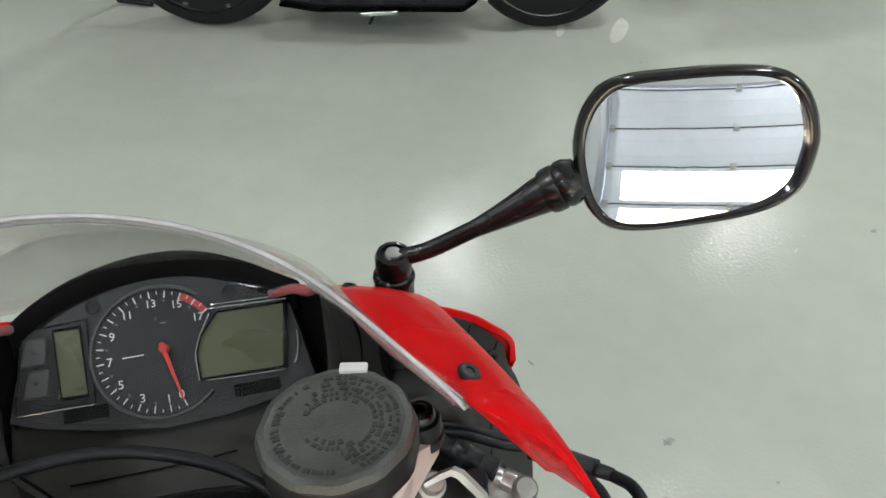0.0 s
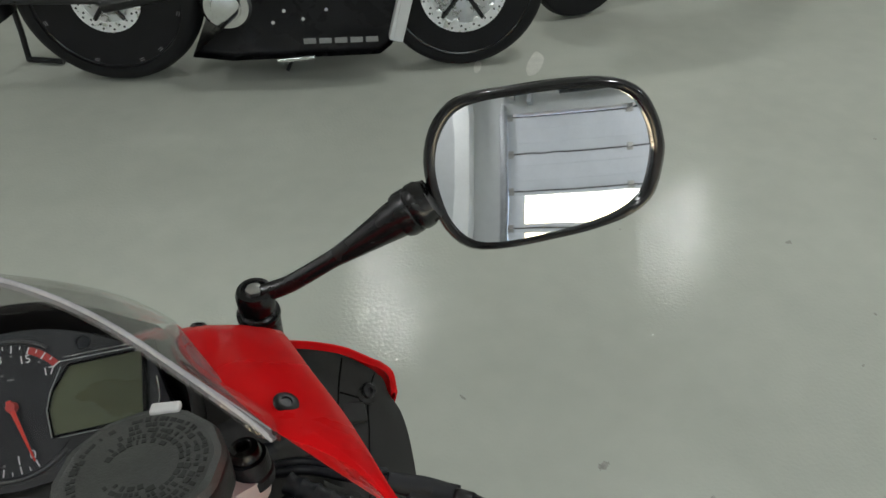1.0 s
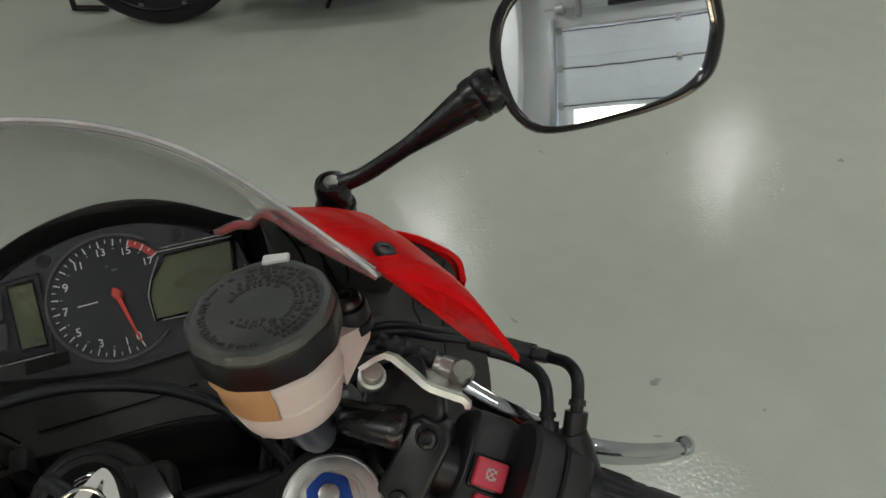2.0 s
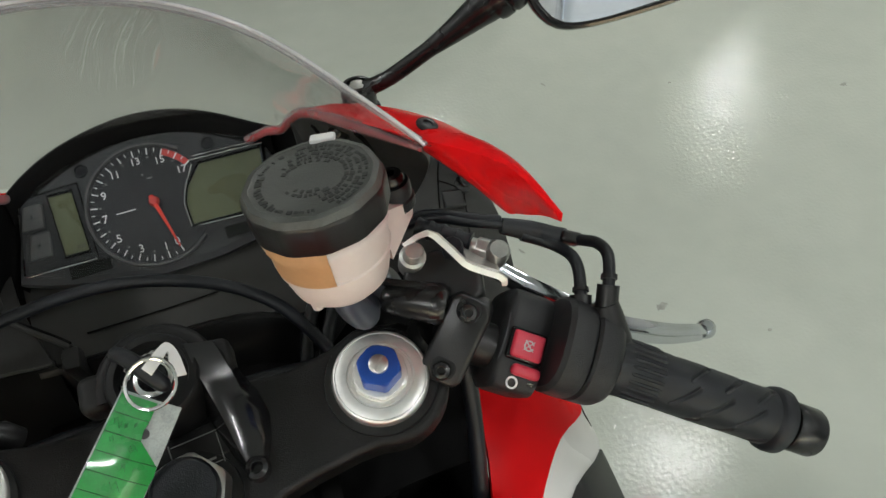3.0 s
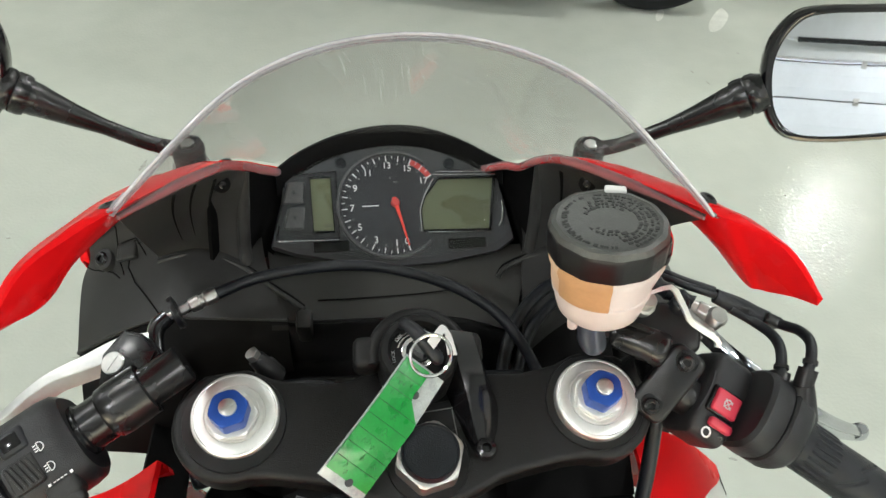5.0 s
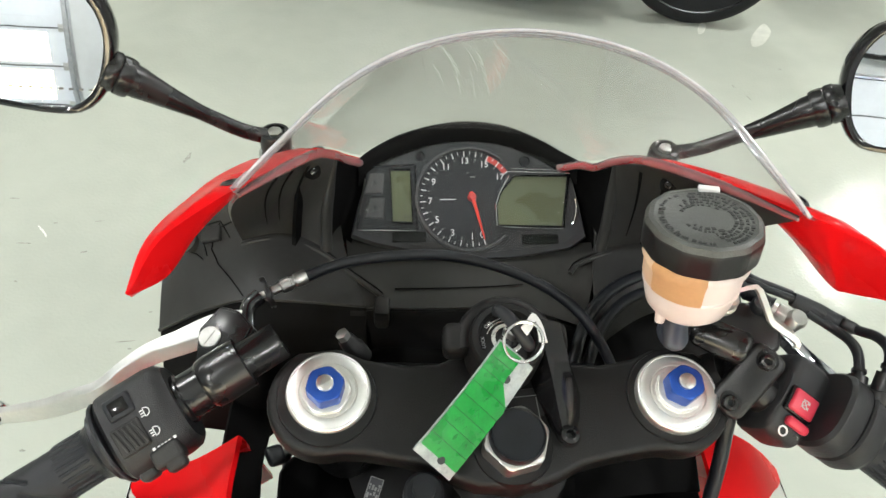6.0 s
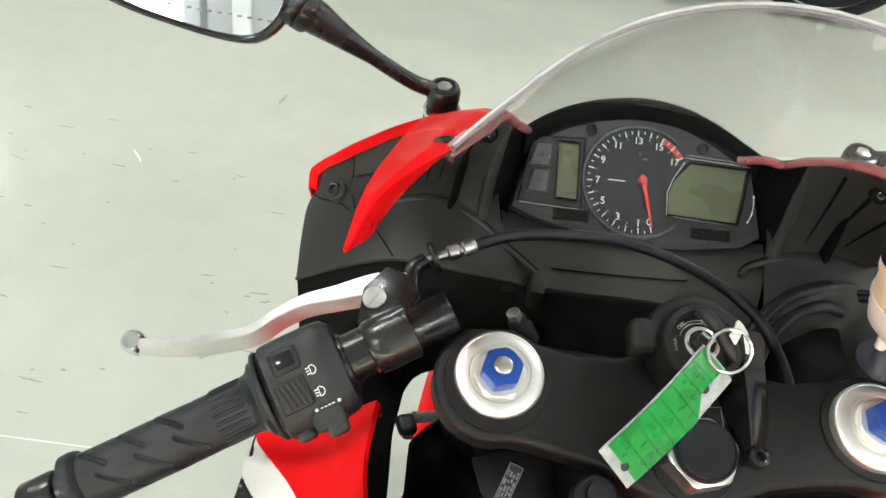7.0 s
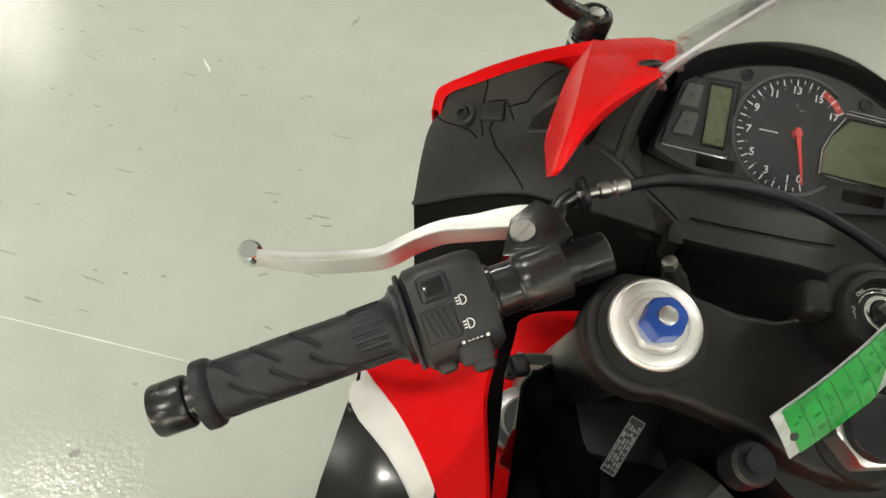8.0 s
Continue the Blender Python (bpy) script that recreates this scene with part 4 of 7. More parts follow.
part("seam", tube(spline([(-0.056, 0.1490, 0.9545), (-0.022, 0.1505, 0.9552), (0.018, 0.1530, 0.9562), (0.044, 0.1560, 0.9570)], 5), 0.0006, 6), HOODBLACK, cf)
part("cover_front", sheet([[V(p) + V((0, 0.002, -0.002)) for p in shelf[3]], shelf[4], shelf[5]], 0.004, 4), CASTING, bike, "black front of the cockpit cover")
part("post", rbox(0.012, 0.016, 0.030, along((-0.0655, 0.134, 0.943), (0, -0.3, 0.95)), 0.003, 2), PLASTIC, cf, "black plastic locating post")
pan = [[(x, y, z - 0.25 * (abs(x - 0.01) / 0.2) ** 2 * 0.12) for x in (-0.100, -0.08, -0.05, 0.01, 0.06, 0.11, 0.150)] for y, z in ((0.262, 0.940), (0.245, 0.935), (0.225, 0.925), (0.16, 0.915), (0.09, 0.905))]
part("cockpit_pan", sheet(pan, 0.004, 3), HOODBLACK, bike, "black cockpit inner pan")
part("fuse_cover", rbox(0.085, 0.040, 0.026, along((-0.028, 0.088, 0.905), (0, -0.35, 0.94)), 0.004), CASTING, bike, "black fuse box cover")

# ---- mirrors ----
MIR = [(-0.0725, 0.002), (-0.0690, 0.022), (-0.0584, 0.0372), (-0.0420, 0.0435), (-0.0223, 0.0468), (0.0103, 0.0513), (0.0397, 0.0521), (0.0567, 0.0449), (0.0660, 0.032), (0.0705, 0.0200), (0.0725, 0.0081), (0.0700, -0.0128), (0.0640, -0.0235), (0.0526, -0.0323), (0.0350, -0.0395), (0.0150, -0.0449), (-0.0198, -0.0521), (-0.0443, -0.0520), (-0.0601, -0.0390), (-0.0686, -0.0191)]


def smooth_loop(pts, n=4):
    p = [V((a, b, 0)) for a, b in pts]
    q = spline(p[-2:] + p + p[:2], n)
    return [(v.x, v.y) for v in q[2 * n:2 * n + len(p) * n]]


LOOP = smooth_loop(MIR, 3)
CURVE = 1.4


def mirror(s):
    nrm = V((-0.243, -0.908, 0.342))
    u, v = V((0.966, -0.259, 0)), V((0.089, 0.330, 0.940))
    cen = V((0.3376, 0.2107, 1.1146))
    if s < 0:
        cen = flip(cen) + V((0.005, 0.001, 0.006))
        nrm, u, v = V((0.065, -0.962, 0.262)), V((-0.998, -0.068, 0)) * 1.07, V((-0.018, 0.264, 0.964))
    nrm.normalize()

    def at(p, k, h):
        return cen + u * p[0] * k + v * p[1] * k + nrm * h

    def bulge(p, k):
        return -((p[0] * k) ** 2 + (p[1] * k) ** 2) / (2 * CURVE) - (0.033 * p[0] * k if s > 0 else 0.0)

    arm_parent = part("mirror_arm", join(*arm_bits(s)), SEMI, bike, "glossy black mirror arm")
    foot = (flip(V((0.157, 0.240, 1.0))) + V((0.003, 0, 0))) if s < 0 else V((0.157, 0.240, 1.0))
    part("foot_ring", lathe([(0.0100, 0.0105), (0.0142, 0.0105), (0.0146, 0.0125), (0.0142, 0.0142), (0.0100, 0.0145)], foot, (0, -0.05, 1), 32), CHROME if s < 0 else SEMI, arm_parent, "bright ring at the mirror's foot" if s < 0 else "")
    part("pivot_bolt", nut(0.0058, 0.030, 0.0358, along(foot, (0, -0.05, 1)), 0.0008), STEEL, arm_parent, "dull steel pivot bolt")
    rings = [[at(p, k, h) for p in LOOP] for k, h in ((0.885, -0.005), (0.900, 0.0020), (0.925, 0.0030), (0.965, 0.0028), (0.990, 0.0006), (1.0, -0.004), (0.985, -0.014), (0.88, -0.026), (0.62, -0.035), (0.3, -0.038))]
    hs = part("mirror_housing", loft(rings, True), GLOSS, bike, "glossy black mirror housing")
    bm = bmesh.new()
    vs = [bm.verts.new(at((0, 0), 1, 0.0012))]
    prev = None
    for k in (0.16, 0.32, 0.48, 0.64, 0.78, 0.905):
        ring = [bm.verts.new(at(p, k, 0.0012 + bulge(p, k))) for p in LOOP]
        for i in range(len(LOOP)):
            j = (i + 1) % len(LOOP)
            bm.faces.new((vs[0], ring[i], ring[j]) if prev is None else (prev[i], ring[i], ring[j], prev[j]))
        prev = ring
    part("mirror_glass", bm, MIRROR, hs, "convex mirror glass")
    if s < 0:
        dots = []
        for i in range(11):
            p = (-0.052 + 0.0062 * i, -0.0355 + 0.0004 * i)
            dots.append(rbox(0.0030, 0.0012, 0.0003, axes(at(p, 1, 0.0016 + bulge(p, 1)), u.normalized(), v), 0))
        part("etched_line", join(*dots), LABEL, hs, "etched line of small print as bars", False)
    return hs


def arm_bits(s):
    base = V((0.157, 0.240, 1.0))
    q = [V(p) for p in ((0.160, 0.239, 1.029), (0.180, 0.234, 1.038), (0.208, 0.227, 1.058), (0.228, 0.223, 1.072), (0.246, 0.220, 1.085), (0.254, 0.219, 1.090))]
    r = [0.0062, 0.0058, 0.0058, 0.0085, 0.0118, 0.0128]
    if s < 0:
        base, q = flip(base) + V((0.003, 0, 0)), [flip(p) for p in q]
    d = (q[-1] - q[-2]).normalized()
    bits = [lathe([(0, -0.01), (0.0138, -0.01), (0.0138, 0.010), (0.0125, 0.0140), (0.0105, 0.0155), (0.0105, 0.0180), (0.0122, 0.0195), (0.0126, 0.0310), (0.0112, 0.0345), (0.0085, 0.0350), (0.0080, 0.0332), (0, 0.0332)], base, (0, -0.05, 1), 28),
            tube(spline(q, 5), [float(x) for x in np.interp(np.linspace(0, 5, 26), range(6), r)], 14),
            lathe([(0, -0.004), (0.0136, -0.004), (0.0146, -0.001), (0.0146, 0.005), (0.0138, 0.006), (0.0150, 0.008), (0.0148, 0.013), (0.0135, 0.0150), (0.0125, 0.0185 if s > 0 else 0.0155), (0, 0.019 if s > 0 else 0.016)], q[-1], d, 24)]
    return bits


for s in (1, -1):
    mirror(s)

# ---- steering: top clamp, fork caps, stem nut ----
T = axes((0.013, 0.009, 1.009), (math.cos(radians(2.2)), math.sin(radians(2.2)), 0), V((-math.sin(radians(2.2)) * math.cos(radians(16)), math.cos(radians(2.2)) * math.cos(radians(16)), math.sin(radians(16)))))
TN = T.to_3x3() @ V((0, 0, 1))
half = [(0.0, -0.0545), (0.018, -0.0535), (0.030, -0.049), (0.045, -0.0415), (0.062, -0.0375), (0.085, -0.0335)] + arc(0.0345, -108, 60, 14, 0.108, 0.0) + [(0.100, 0.033), (0.085, 0.026), (0.062, 0.0215), (0.040, 0.0225), (0.022, 0.030), (0.010, 0.034), (0.0, 0.0345)]
outline = half + [(-u, v) for u, v in half[-2:0:-1]]
clamp = part("top_clamp", prism(outline, -0.022, 0.0, T, 0.004, 3), CASTING, bike, "black cast top fork clamp")
for s in (1, -1):
    c = T @ V((0.1065 * s, 0.0, 0))
    part("clamp_collar", lathe([(0.029, -0.03), (0.0305, -0.002), (0.0295, 0.0015), (0.0235, 0.002)], c, TN, 40), SATIN, clamp)
    low = V((0, 0, 0)) if s > 0 else T.to_3x3() @ V((0.0008, 0.003, -0.003))
    cap = part("fork_cap", lathe([(0, -0.002), (0.0252, -0.002), (0.0254, 0.0050), (0.0250, 0.0070), (0.0243, 0.0078), (0.0236, 0.0080), (0.0232, 0.0077), (0.0228, 0.0080), (0.0176, 0.0083), (0.0172, 0.0078), (0.0166, 0.0078), (0.0162, 0.0086), (0.0142, 0.0088), (0.0138, 0.0098), (0, 0.0098)], c + low, TN, 56), ALU, bike, "silver turned fork cap")
    m = T @ pose(0.1065 * s, 0.0, 0, 0, 0, 12 if s > 0 else -4)
    part("cap_hexagon", nut(0.0152, 0.0085, 0.0132, m @ pose(0, 0, 0, 0, 0, 8)), ALU, cap, "silver hexagon flange")
    part("adjuster_nut", nut(0.0118, 0.0125, 0.0245, m @ pose(0, 0, 0, 0, 0, 20), 0.0022), BLUE, cap, "blue anodised adjuster nut")
    sc = join(lathe([(0, 0.02), (0.0050, 0.02), (0.0050, 0.0262), (0.0040, 0.0268), (0, 0.0268)], c, TN, 20), rbox(0.008, 0.0012, 0.0006, m @ pose(0, 0, 0.0270, 0, 0, 35), 0))
    part("adjuster_screw", sc, STEEL, cap, "slotted steel adjuster screw")
    # fork tube below the clamp
    part("fork_tube", lathe([(0, -0.75), (0.022, -0.75), (0.022, -0.42), (0.0265, -0.42), (0.0265, -0.021), (0, -0.021)], c, (0, -0.42, 0.907), 28), SATIN, bike, "black fork tube")
nutm = T @ pose(0.0035, -0.0300, 0, 0, 0, 15)
NC = nutm @ V((0, 0, 0))
stem = part("stem_nut", nut(0.0205, 0.0, 0.0165, nutm, 0.0022), STEEL, bike, "bright hexagon steering stem nut")
part("plug", lathe([(0, 0.010), (0.0165, 0.010), (0.0165, 0.0205), (0.0155, 0.0220), (0.0148, 0.0205), (0, 0.0205)], NC, TN, 40), RUBBER, stem, "black plug in the stem nut")
part("boss", lathe([(0, -0.02), (0.0255, -0.02), (0.0245, -0.002), (0.0235, 0.0015), (0.0, 0.0015)], NC, TN, 40), CASTING, clamp)
part("label_outline", join(*[rbox(a, b, 0.0003, T @ pose(0.0085 + x, -0.0085 + y, 0.0016, 0, 0, 6), 0) for a, b, x, y in ((0.024, 0.0005, 0, 0.008), (0.024, 0.0005, 0, -0.008), (0.0005, 0.016, 0.012, 0), (0.0005, 0.016, -0.012, 0), (0.018, 0.0012, 0.0, -0.0055))]), LABEL, clamp, "", False)
part("clamp_recess", prism([(-0.012, -0.006), (0.016, -0.006), (0.016, 0.012), (-0.012, 0.012)], 0.0, 0.0012, T @ pose(0.008, -0.008, 0, 0, 0, 8), 0.0005, 1), SATIN, clamp)
socket_bolt(T @ V((0.0365, -0.0265, 0.004)), TN, 0.0065, 0.007, clamp, GLOSS, "bolt", "black lock housing bolt")
part("rubber_plug", lathe([(0, -0.02), (0.0115, -0.02), (0.0115, -0.002), (0.0098, 0.0), (0.0065, 0.0), (0.0062, 0.004), (0, 0.004)], T @ V((-0.050, -0.0570, 0.006)), TN, 28), RUBBER, bike, "round black rubber plug")

# ignition lock with its arm
IC = T @ V((0.0005, 0.0265, 0.0))
lock = part("ignition_lock", lathe([(0, -0.03), (0.024, -0.03), (0.0235, 0.0), (0.0232, 0.024), (0.0228, 0.0295), (0.0215, 0.031), (0.0180, 0.0312), (0.0172, 0.029), (0.0168, 0.0262), (0, 0.0262)], IC, TN, 48), CASTING, bike, "black ignition lock with white markings")
part("lock_collar", tube([IC + TN * 0.020 + (T.to_3x3() @ V((math.cos(radians(a)), math.sin(radians(a)), 0))) * 0.0255 for a in range(-20, 205, 15)], 0.0058, 12), CASTING, lock)
part("lock_cylinder", lathe([(0, 0.0262), (0.0102, 0.0262), (0.0098, 0.0282), (0.0088, 0.0287), (0, 0.0287)], IC, TN, 32), CHROME, lock, "bright lock cylinder")
for r, a0, a1 in ((0.0140, 35, 150), (0.0122, 20, 165)):
    part("lock_trim", tube([IC + TN * 0.0266 + (T.to_3x3() @ V((math.cos(radians(a)), math.sin(radians(a)), 0))) * r for a in range(a0, a1 + 1, 5)], 0.00045, 6), CHROME, lock, "bright lock trim")
part("shutter", lathe([(0, 0.0287), (0.0074, 0.0287), (0.0068, 0.0297), (0, 0.0297)], IC, TN, 32), GLOSS, lock)
marks = [letters("ON", 0.0031, T @ pose(0.003, 0.0402, 0.0267)), letters("OFF", 0.0031, T @ pose(-0.0105, 0.0358, 0.0267, 0, 0, 42)), letters("LOCK", 0.0028, T @ pose(-0.0140, 0.0245, 0.0267, 0, 0, 95)), letters("P", 0.0028, T @ pose(-0.0105, 0.0150, 0.0267, 0, 0, 130))]
part("lock_marks", join(*marks), DULLPRINT, lock, "white printed lock positions", False)
for s in (1, -1):
    part("lock_ear", rbox(0.016, 0.020, 0.018, T @ pose(0.0005 + 0.030 * s, 0.030, 0.016), 0.005, 3), CASTING, lock)
arm = [((0.026, 0.036, 1.020), (0.030, 0.036, 1.0515), (0.044, 0.035, 1.0495), (0.048, 0.037, 1.018)),
       ((0.029, 0.020, 1.014), (0.0345, 0.021, 1.0430), (0.0495, 0.022, 1.0360), (0.0570, 0.024, 1.014)),
       ((0.0345, 0.006, 1.009), (0.0395, 0.007, 1.0310), (0.0535, 0.009, 1.0225), (0.0605, 0.011, 1.010)),
       ((0.0405, -0.008, 1.004), (0.0435, -0.007, 1.0190), (0.0550, -0.004, 1.0125), (0.0590, -0.002, 1.006)),
       ((0.0450, -0.016, 1.001), (0.0465, -0.0155, 1.0105), (0.0525, -0.014, 1.0080), (0.0550, -0.013, 1.002))]
part("lock_arm", soften(loft([[V(p) for p in ring] for ring in arm]), 0.0045, 4, 25), GLOSS, lock, "glossy black faceted lock arm")
post_a, post_b = V((-0.0805, 0.0500, 1.0010)), V((-0.0890, 0.0505, 1.0165))
post = part("damper_post", lathe([(0, -0.010), (0.0078, -0.010), (0.0076, 0.001), (0.0062, 0.003), (0.0056, 0.010), (0.0046, 0.012), (0, 0.012)], post_a, post_b - post_a, 20), SATIN, clamp, "black damper post")
part("damper_tip", nut(0.0046, 0.011, 0.0165, along(post_a, post_b - post_a), 0.0008), STEEL, post, "zinc hexagon tip")

# ---- handlebars ----
HB = pose(0.013, 0.009, 0, 0, 0, 2.2)
HBI = HB.inverted()
GS = HBI @ V((-0.2185, -0.0155, 0.987))
BE = HBI @ V((-0.335, -0.082, 0.943))
BD = (BE - GS).normalized()


def bar(s):
    """Bar's start, way outwards, and a pose maker whose x goes inwards and z to the rider's eye."""
    g, d = GS.copy(), BD.copy()
    g, d = HB @ g, HB.to_3x3() @ d
    if s > 0:
        g = V((0.2395, -0.003, 0.992))
        d = (V((0.3315, -0.0382, 0.940)) - g).normalized()
    eye = V((0, -0.5, 0.86))
    zed = (eye - d * eye.dot(d)).normalized()
    xx = -d if s < 0 else d

    def at(k, y=0.0, z=0.0, turn=0.0):
        return axes(g + d * k, xx, zed.cross(xx)) @ pose(0, y, z) @ pose(0, 0, 0, 0, 0, turn)
    return g, d, at


def grip(s):
    g, d, at = bar(s)
    prof = [(0, -0.002), (0.0215, -0.002), (0.0222, 0.0), (0.0222, 0.0035), (0.0200, 0.005), (0.0180, 0.0065)] if s < 0 else [(0, -0.002), (0.0165, -0.002), (0.0168, 0.004)]
    prof += [(0.0160, 0.012), (0.0160, 0.032), (0.0163, 0.06), (0.0160, 0.09), (0.0162, 0.106), (0.0185, 0.108), (0.0192, 0.111), (0.0190, 0.1155), (0.0178, 0.118), (0, 0.118)]
    m = at(0)
    zed, yed = m.to_3x3() @ V((0, 0, 1)), m.to_3x3() @ V((0, 1, 0))
    strokes = [(k, k + 0.013, a0, a0 + 46) for a0, first in ((-170, 0.036), (-110, 0.046), (-48, 0.038), (12, 0.046), (72, 0.038), (130, 0.046)) for k in (first, first + 0.022, first + 0.044)]

    def cut_depth(k, a):
        deep = 0.0
        for k0, k1, a0, a1 in strokes:
            t = max(0.0, min(1.0, ((k - k0) * (k1 - k0) + (a - a0) * (a1 - a0) * 0.00028 ** 2) / ((k1 - k0) ** 2 + (a1 - a0) ** 2 * 0.00028 ** 2)))
            off = math.hypot(k - k0 - (k1 - k0) * t, (a - a0 - (a1 - a0) * t) * 0.00028)
            deep = max(deep, math.exp(-(off / 0.00115) ** 4))
        return 0.0013 * deep

    ks, rs = [h for _, h in prof], [r for r, _ in prof]
    fine = sorted(set(ks + [0.030 + 0.078 * i / 130 for i in range(131)]))
    rings = []
    for k in fine:
        r = float(np.interp(k, ks, rs))
        rings.append([g + d * k + (yed * math.sin(radians(a)) + zed * math.cos(radians(a))) * max(r - (cut_depth(k, a) if 0.03 < k < 0.108 else 0.0), 1e-5) for a in range(-180, 180, 3)])
    gr = part("grip", loft(rings), RUBBER, bike, "black rubber handlebar grip with slanting grooves")
    for i in range(11):
        a = radians(-75 + 15 * i)
        off = (yed * math.sin(a) + zed * math.cos(a)) * 0.0160
        part("rib", tube([g + d * 0.009 + off * 0.98, g + d * 0.012 + off, g + d * 0.026 + off, g + d * 0.029 + off * 0.98], 0.0011, 6), RUBBER, gr)
    be = part("bar_end", lathe([(0, 0.116), (0.0115, 0.116), (0.0115, 0.121), (0.0138, 0.122), (0.0145, 0.1235), (0.0145, 0.1395), (0.0138, 0.1412), (0.0085, 0.1416), (0.008, 0.1400), (0, 0.1400)], g, d, 36), SEMI, bike, "semi-gloss black bar end weight")
    k = -0.114 if s < 0 else -0.034
    part("bar_tube", lathe([(0, k), (0.0112, k), (0.0122, k + 0.0015), (0.0122, 0.0), (0, 0.0)], g, d, 28), SEMI, bike, "semi-gloss black handlebar tube")
    return g, d, at


g, d, at = grip(-1)
# left switch housing
section = [(0.0285 * math.copysign(abs(math.sin(a)) ** 0.7, math.sin(a)), 0.0245 * math.copysign(abs(math.cos(a)) ** 0.7, math.cos(a))) for a in (2 * math.pi * i / 24 for i in range(24))]
sw = part("switch_housing", soften(loft([[at(0) @ V((x, y * k - 0.001, zz * k)) for y, zz in section] for x, k in ((0.003, 0.86), (0.006, 0.98), (0.012, 1.0), (0.036, 1.0), (0.043, 0.96), (0.0465, 0.84))]), 0.0008, 1, 45), HOUSING, bike, "black left switch housing")
part("housing_seam", lathe([(0.0262, 0), (0.0268, 0.0012), (0.0262, 0.0024)], at(0) @ V((0.0, 0, 0)), -d, 32), FACE, sw)
part("switch_button", rbox(0.0165, 0.014, 0.006, at(-0.019, 0.011, 0.0225, 0), 0.0022), RUBBER, sw, "black passing switch")
sel = part("switch_button", rbox(0.018, 0.018, 0.004, at(-0.017, -0.008, 0.0235, 0), 0.0016), PLASTIC, sw, "ridged black beam switch")
for k in range(5):
    part("ridge", rbox(0.0016, 0.015, 0.0016, at(-0.0235 + 0.0030 * k, -0.008, 0.0258, 12), 0.0006, 2), PLASTIC, sel)
part("button_pit", rbox(0.0105, 0.0080, 0.0012, at(-0.019, 0.011, 0.0256), 0.0010, 2), GLOSS, sw)
icons = []
for y in (0.0003, -0.0123):
    lens_ring = [at(-0.0295, y, 0.0250) @ V((u + 0.001, w, 0)) for u, w in arc(0.0025, -90, 90, 10) + [(-0.0006, 0.0025), (-0.0006, -0.0025), (0.0, -0.0025)]]
    icons.append(join(tube(lens_ring, 0.0003, 6), *[rbox(0.0018, 0.0006, 0.0004, at(-0.0295, y, 0.0249) @ pose(-0.0011, k, 0), 0) for k in (-0.0016, 0.0, 0.0016)]))
icons += [rbox(0.0014, 0.0006, 0.0004, at(-0.0275 - 0.0022 * k, -0.0205, 0.0225), 0) for k in range(4)]
icons.append(rbox(0.0016, 0.0016, 0.0004, at(-0.0245, -0.0205, 0.0222), 0))
icons.append(rbox(0.0016, 0.0016, 0.0004, at(-0.0375, -0.0205, 0.0222), 0))
part("switch_marks", join(*icons), PRINT, sw, "white printed switch symbols", False)
part("turn_switch", join(rbox(0.018, 0.012, 0.014, at(-0.029, -0.0265, 0.0165), 0.003), rbox(0.012, 0.010, 0.010, at(-0.031, -0.0325, 0.018), 0.003)), PLASTIC, sw, "black turn signal slider")
part("horn_button", rbox(0.011, 0.008, 0.012, at(-0.013, -0.0285, 0.008), 0.003), PLASTIC, sw)
# clutch perch and lever
perch = [g + d * k for k in (-0.046, -0.052, -0.088, -0.094)]
pc = part("clutch_perch", lathe([(0.0105, -0.090), (0.0162, -0.089), (0.0165, -0.070), (0.0158, -0.064), (0.0142, -0.062), (0.0142, -0.050), (0.0160, -0.049), (0.0160, -0.043), (0.0105, -0.042)], g, d, 32), SEMI, bike, "black clutch lever perch")
pv = V((-0.1695, 0.0505, 1.004))
block = [(-0.013, -0.013), (0.017, -0.016), (0.028, -0.004), (0.021, 0.012), (0.010, 0.0195), (-0.006, 0.009)]
lm = axes(pv, (0.93, 0.25, 0.27), (-0.2, 0.9, 0.3))
part("lever_block", prism(block, -0.016, 0.006, lm, 0.0012, 2), SEMI, pc)
part("block_step", prism([(u * 0.8 + 0.004, v * 0.8) for u, v in block], 0.005, 0.0075, lm, 0.0008, 2), SEMI, pc)
part("pivot_screw", join(lathe([(0, 0.004), (0.0072, 0.004), (0.0072, 0.0082), (0.0066, 0.0088), (0, 0.0088)], pv, lm.to_3x3() @ V((0, 0, 1)), 24), rbox(0.011, 0.0014, 0.0006, lm @ pose(0, 0, 0.0090, 0, 0, 40), 0)), STEEL, pc, "slotted steel pivot screw")
lev = [(-0.150, 0.068, 1.003), (-0.172, 0.068, 0.999), (-0.196, 0.064, 0.989), (-0.216, 0.060, 0.981), (-0.232, 0.053, 0.972), (-0.247, 0.0455, 0.961), (-0.264, 0.045, 0.951), (-0.288, 0.048, 0.935), (-0.314, 0.053, 0.920), (-0.337, 0.0588, 0.907)]
lever_top = [0.017, 0.0145, 0.010, 0.0075, 0.006, 0.006, 0.006, 0.006, 0.006, 0.005]
lever_deep = [0.008, 0.009, 0.010, 0.0115, 0.0125, 0.0130, 0.0135, 0.0130, 0.0115, 0.0080]


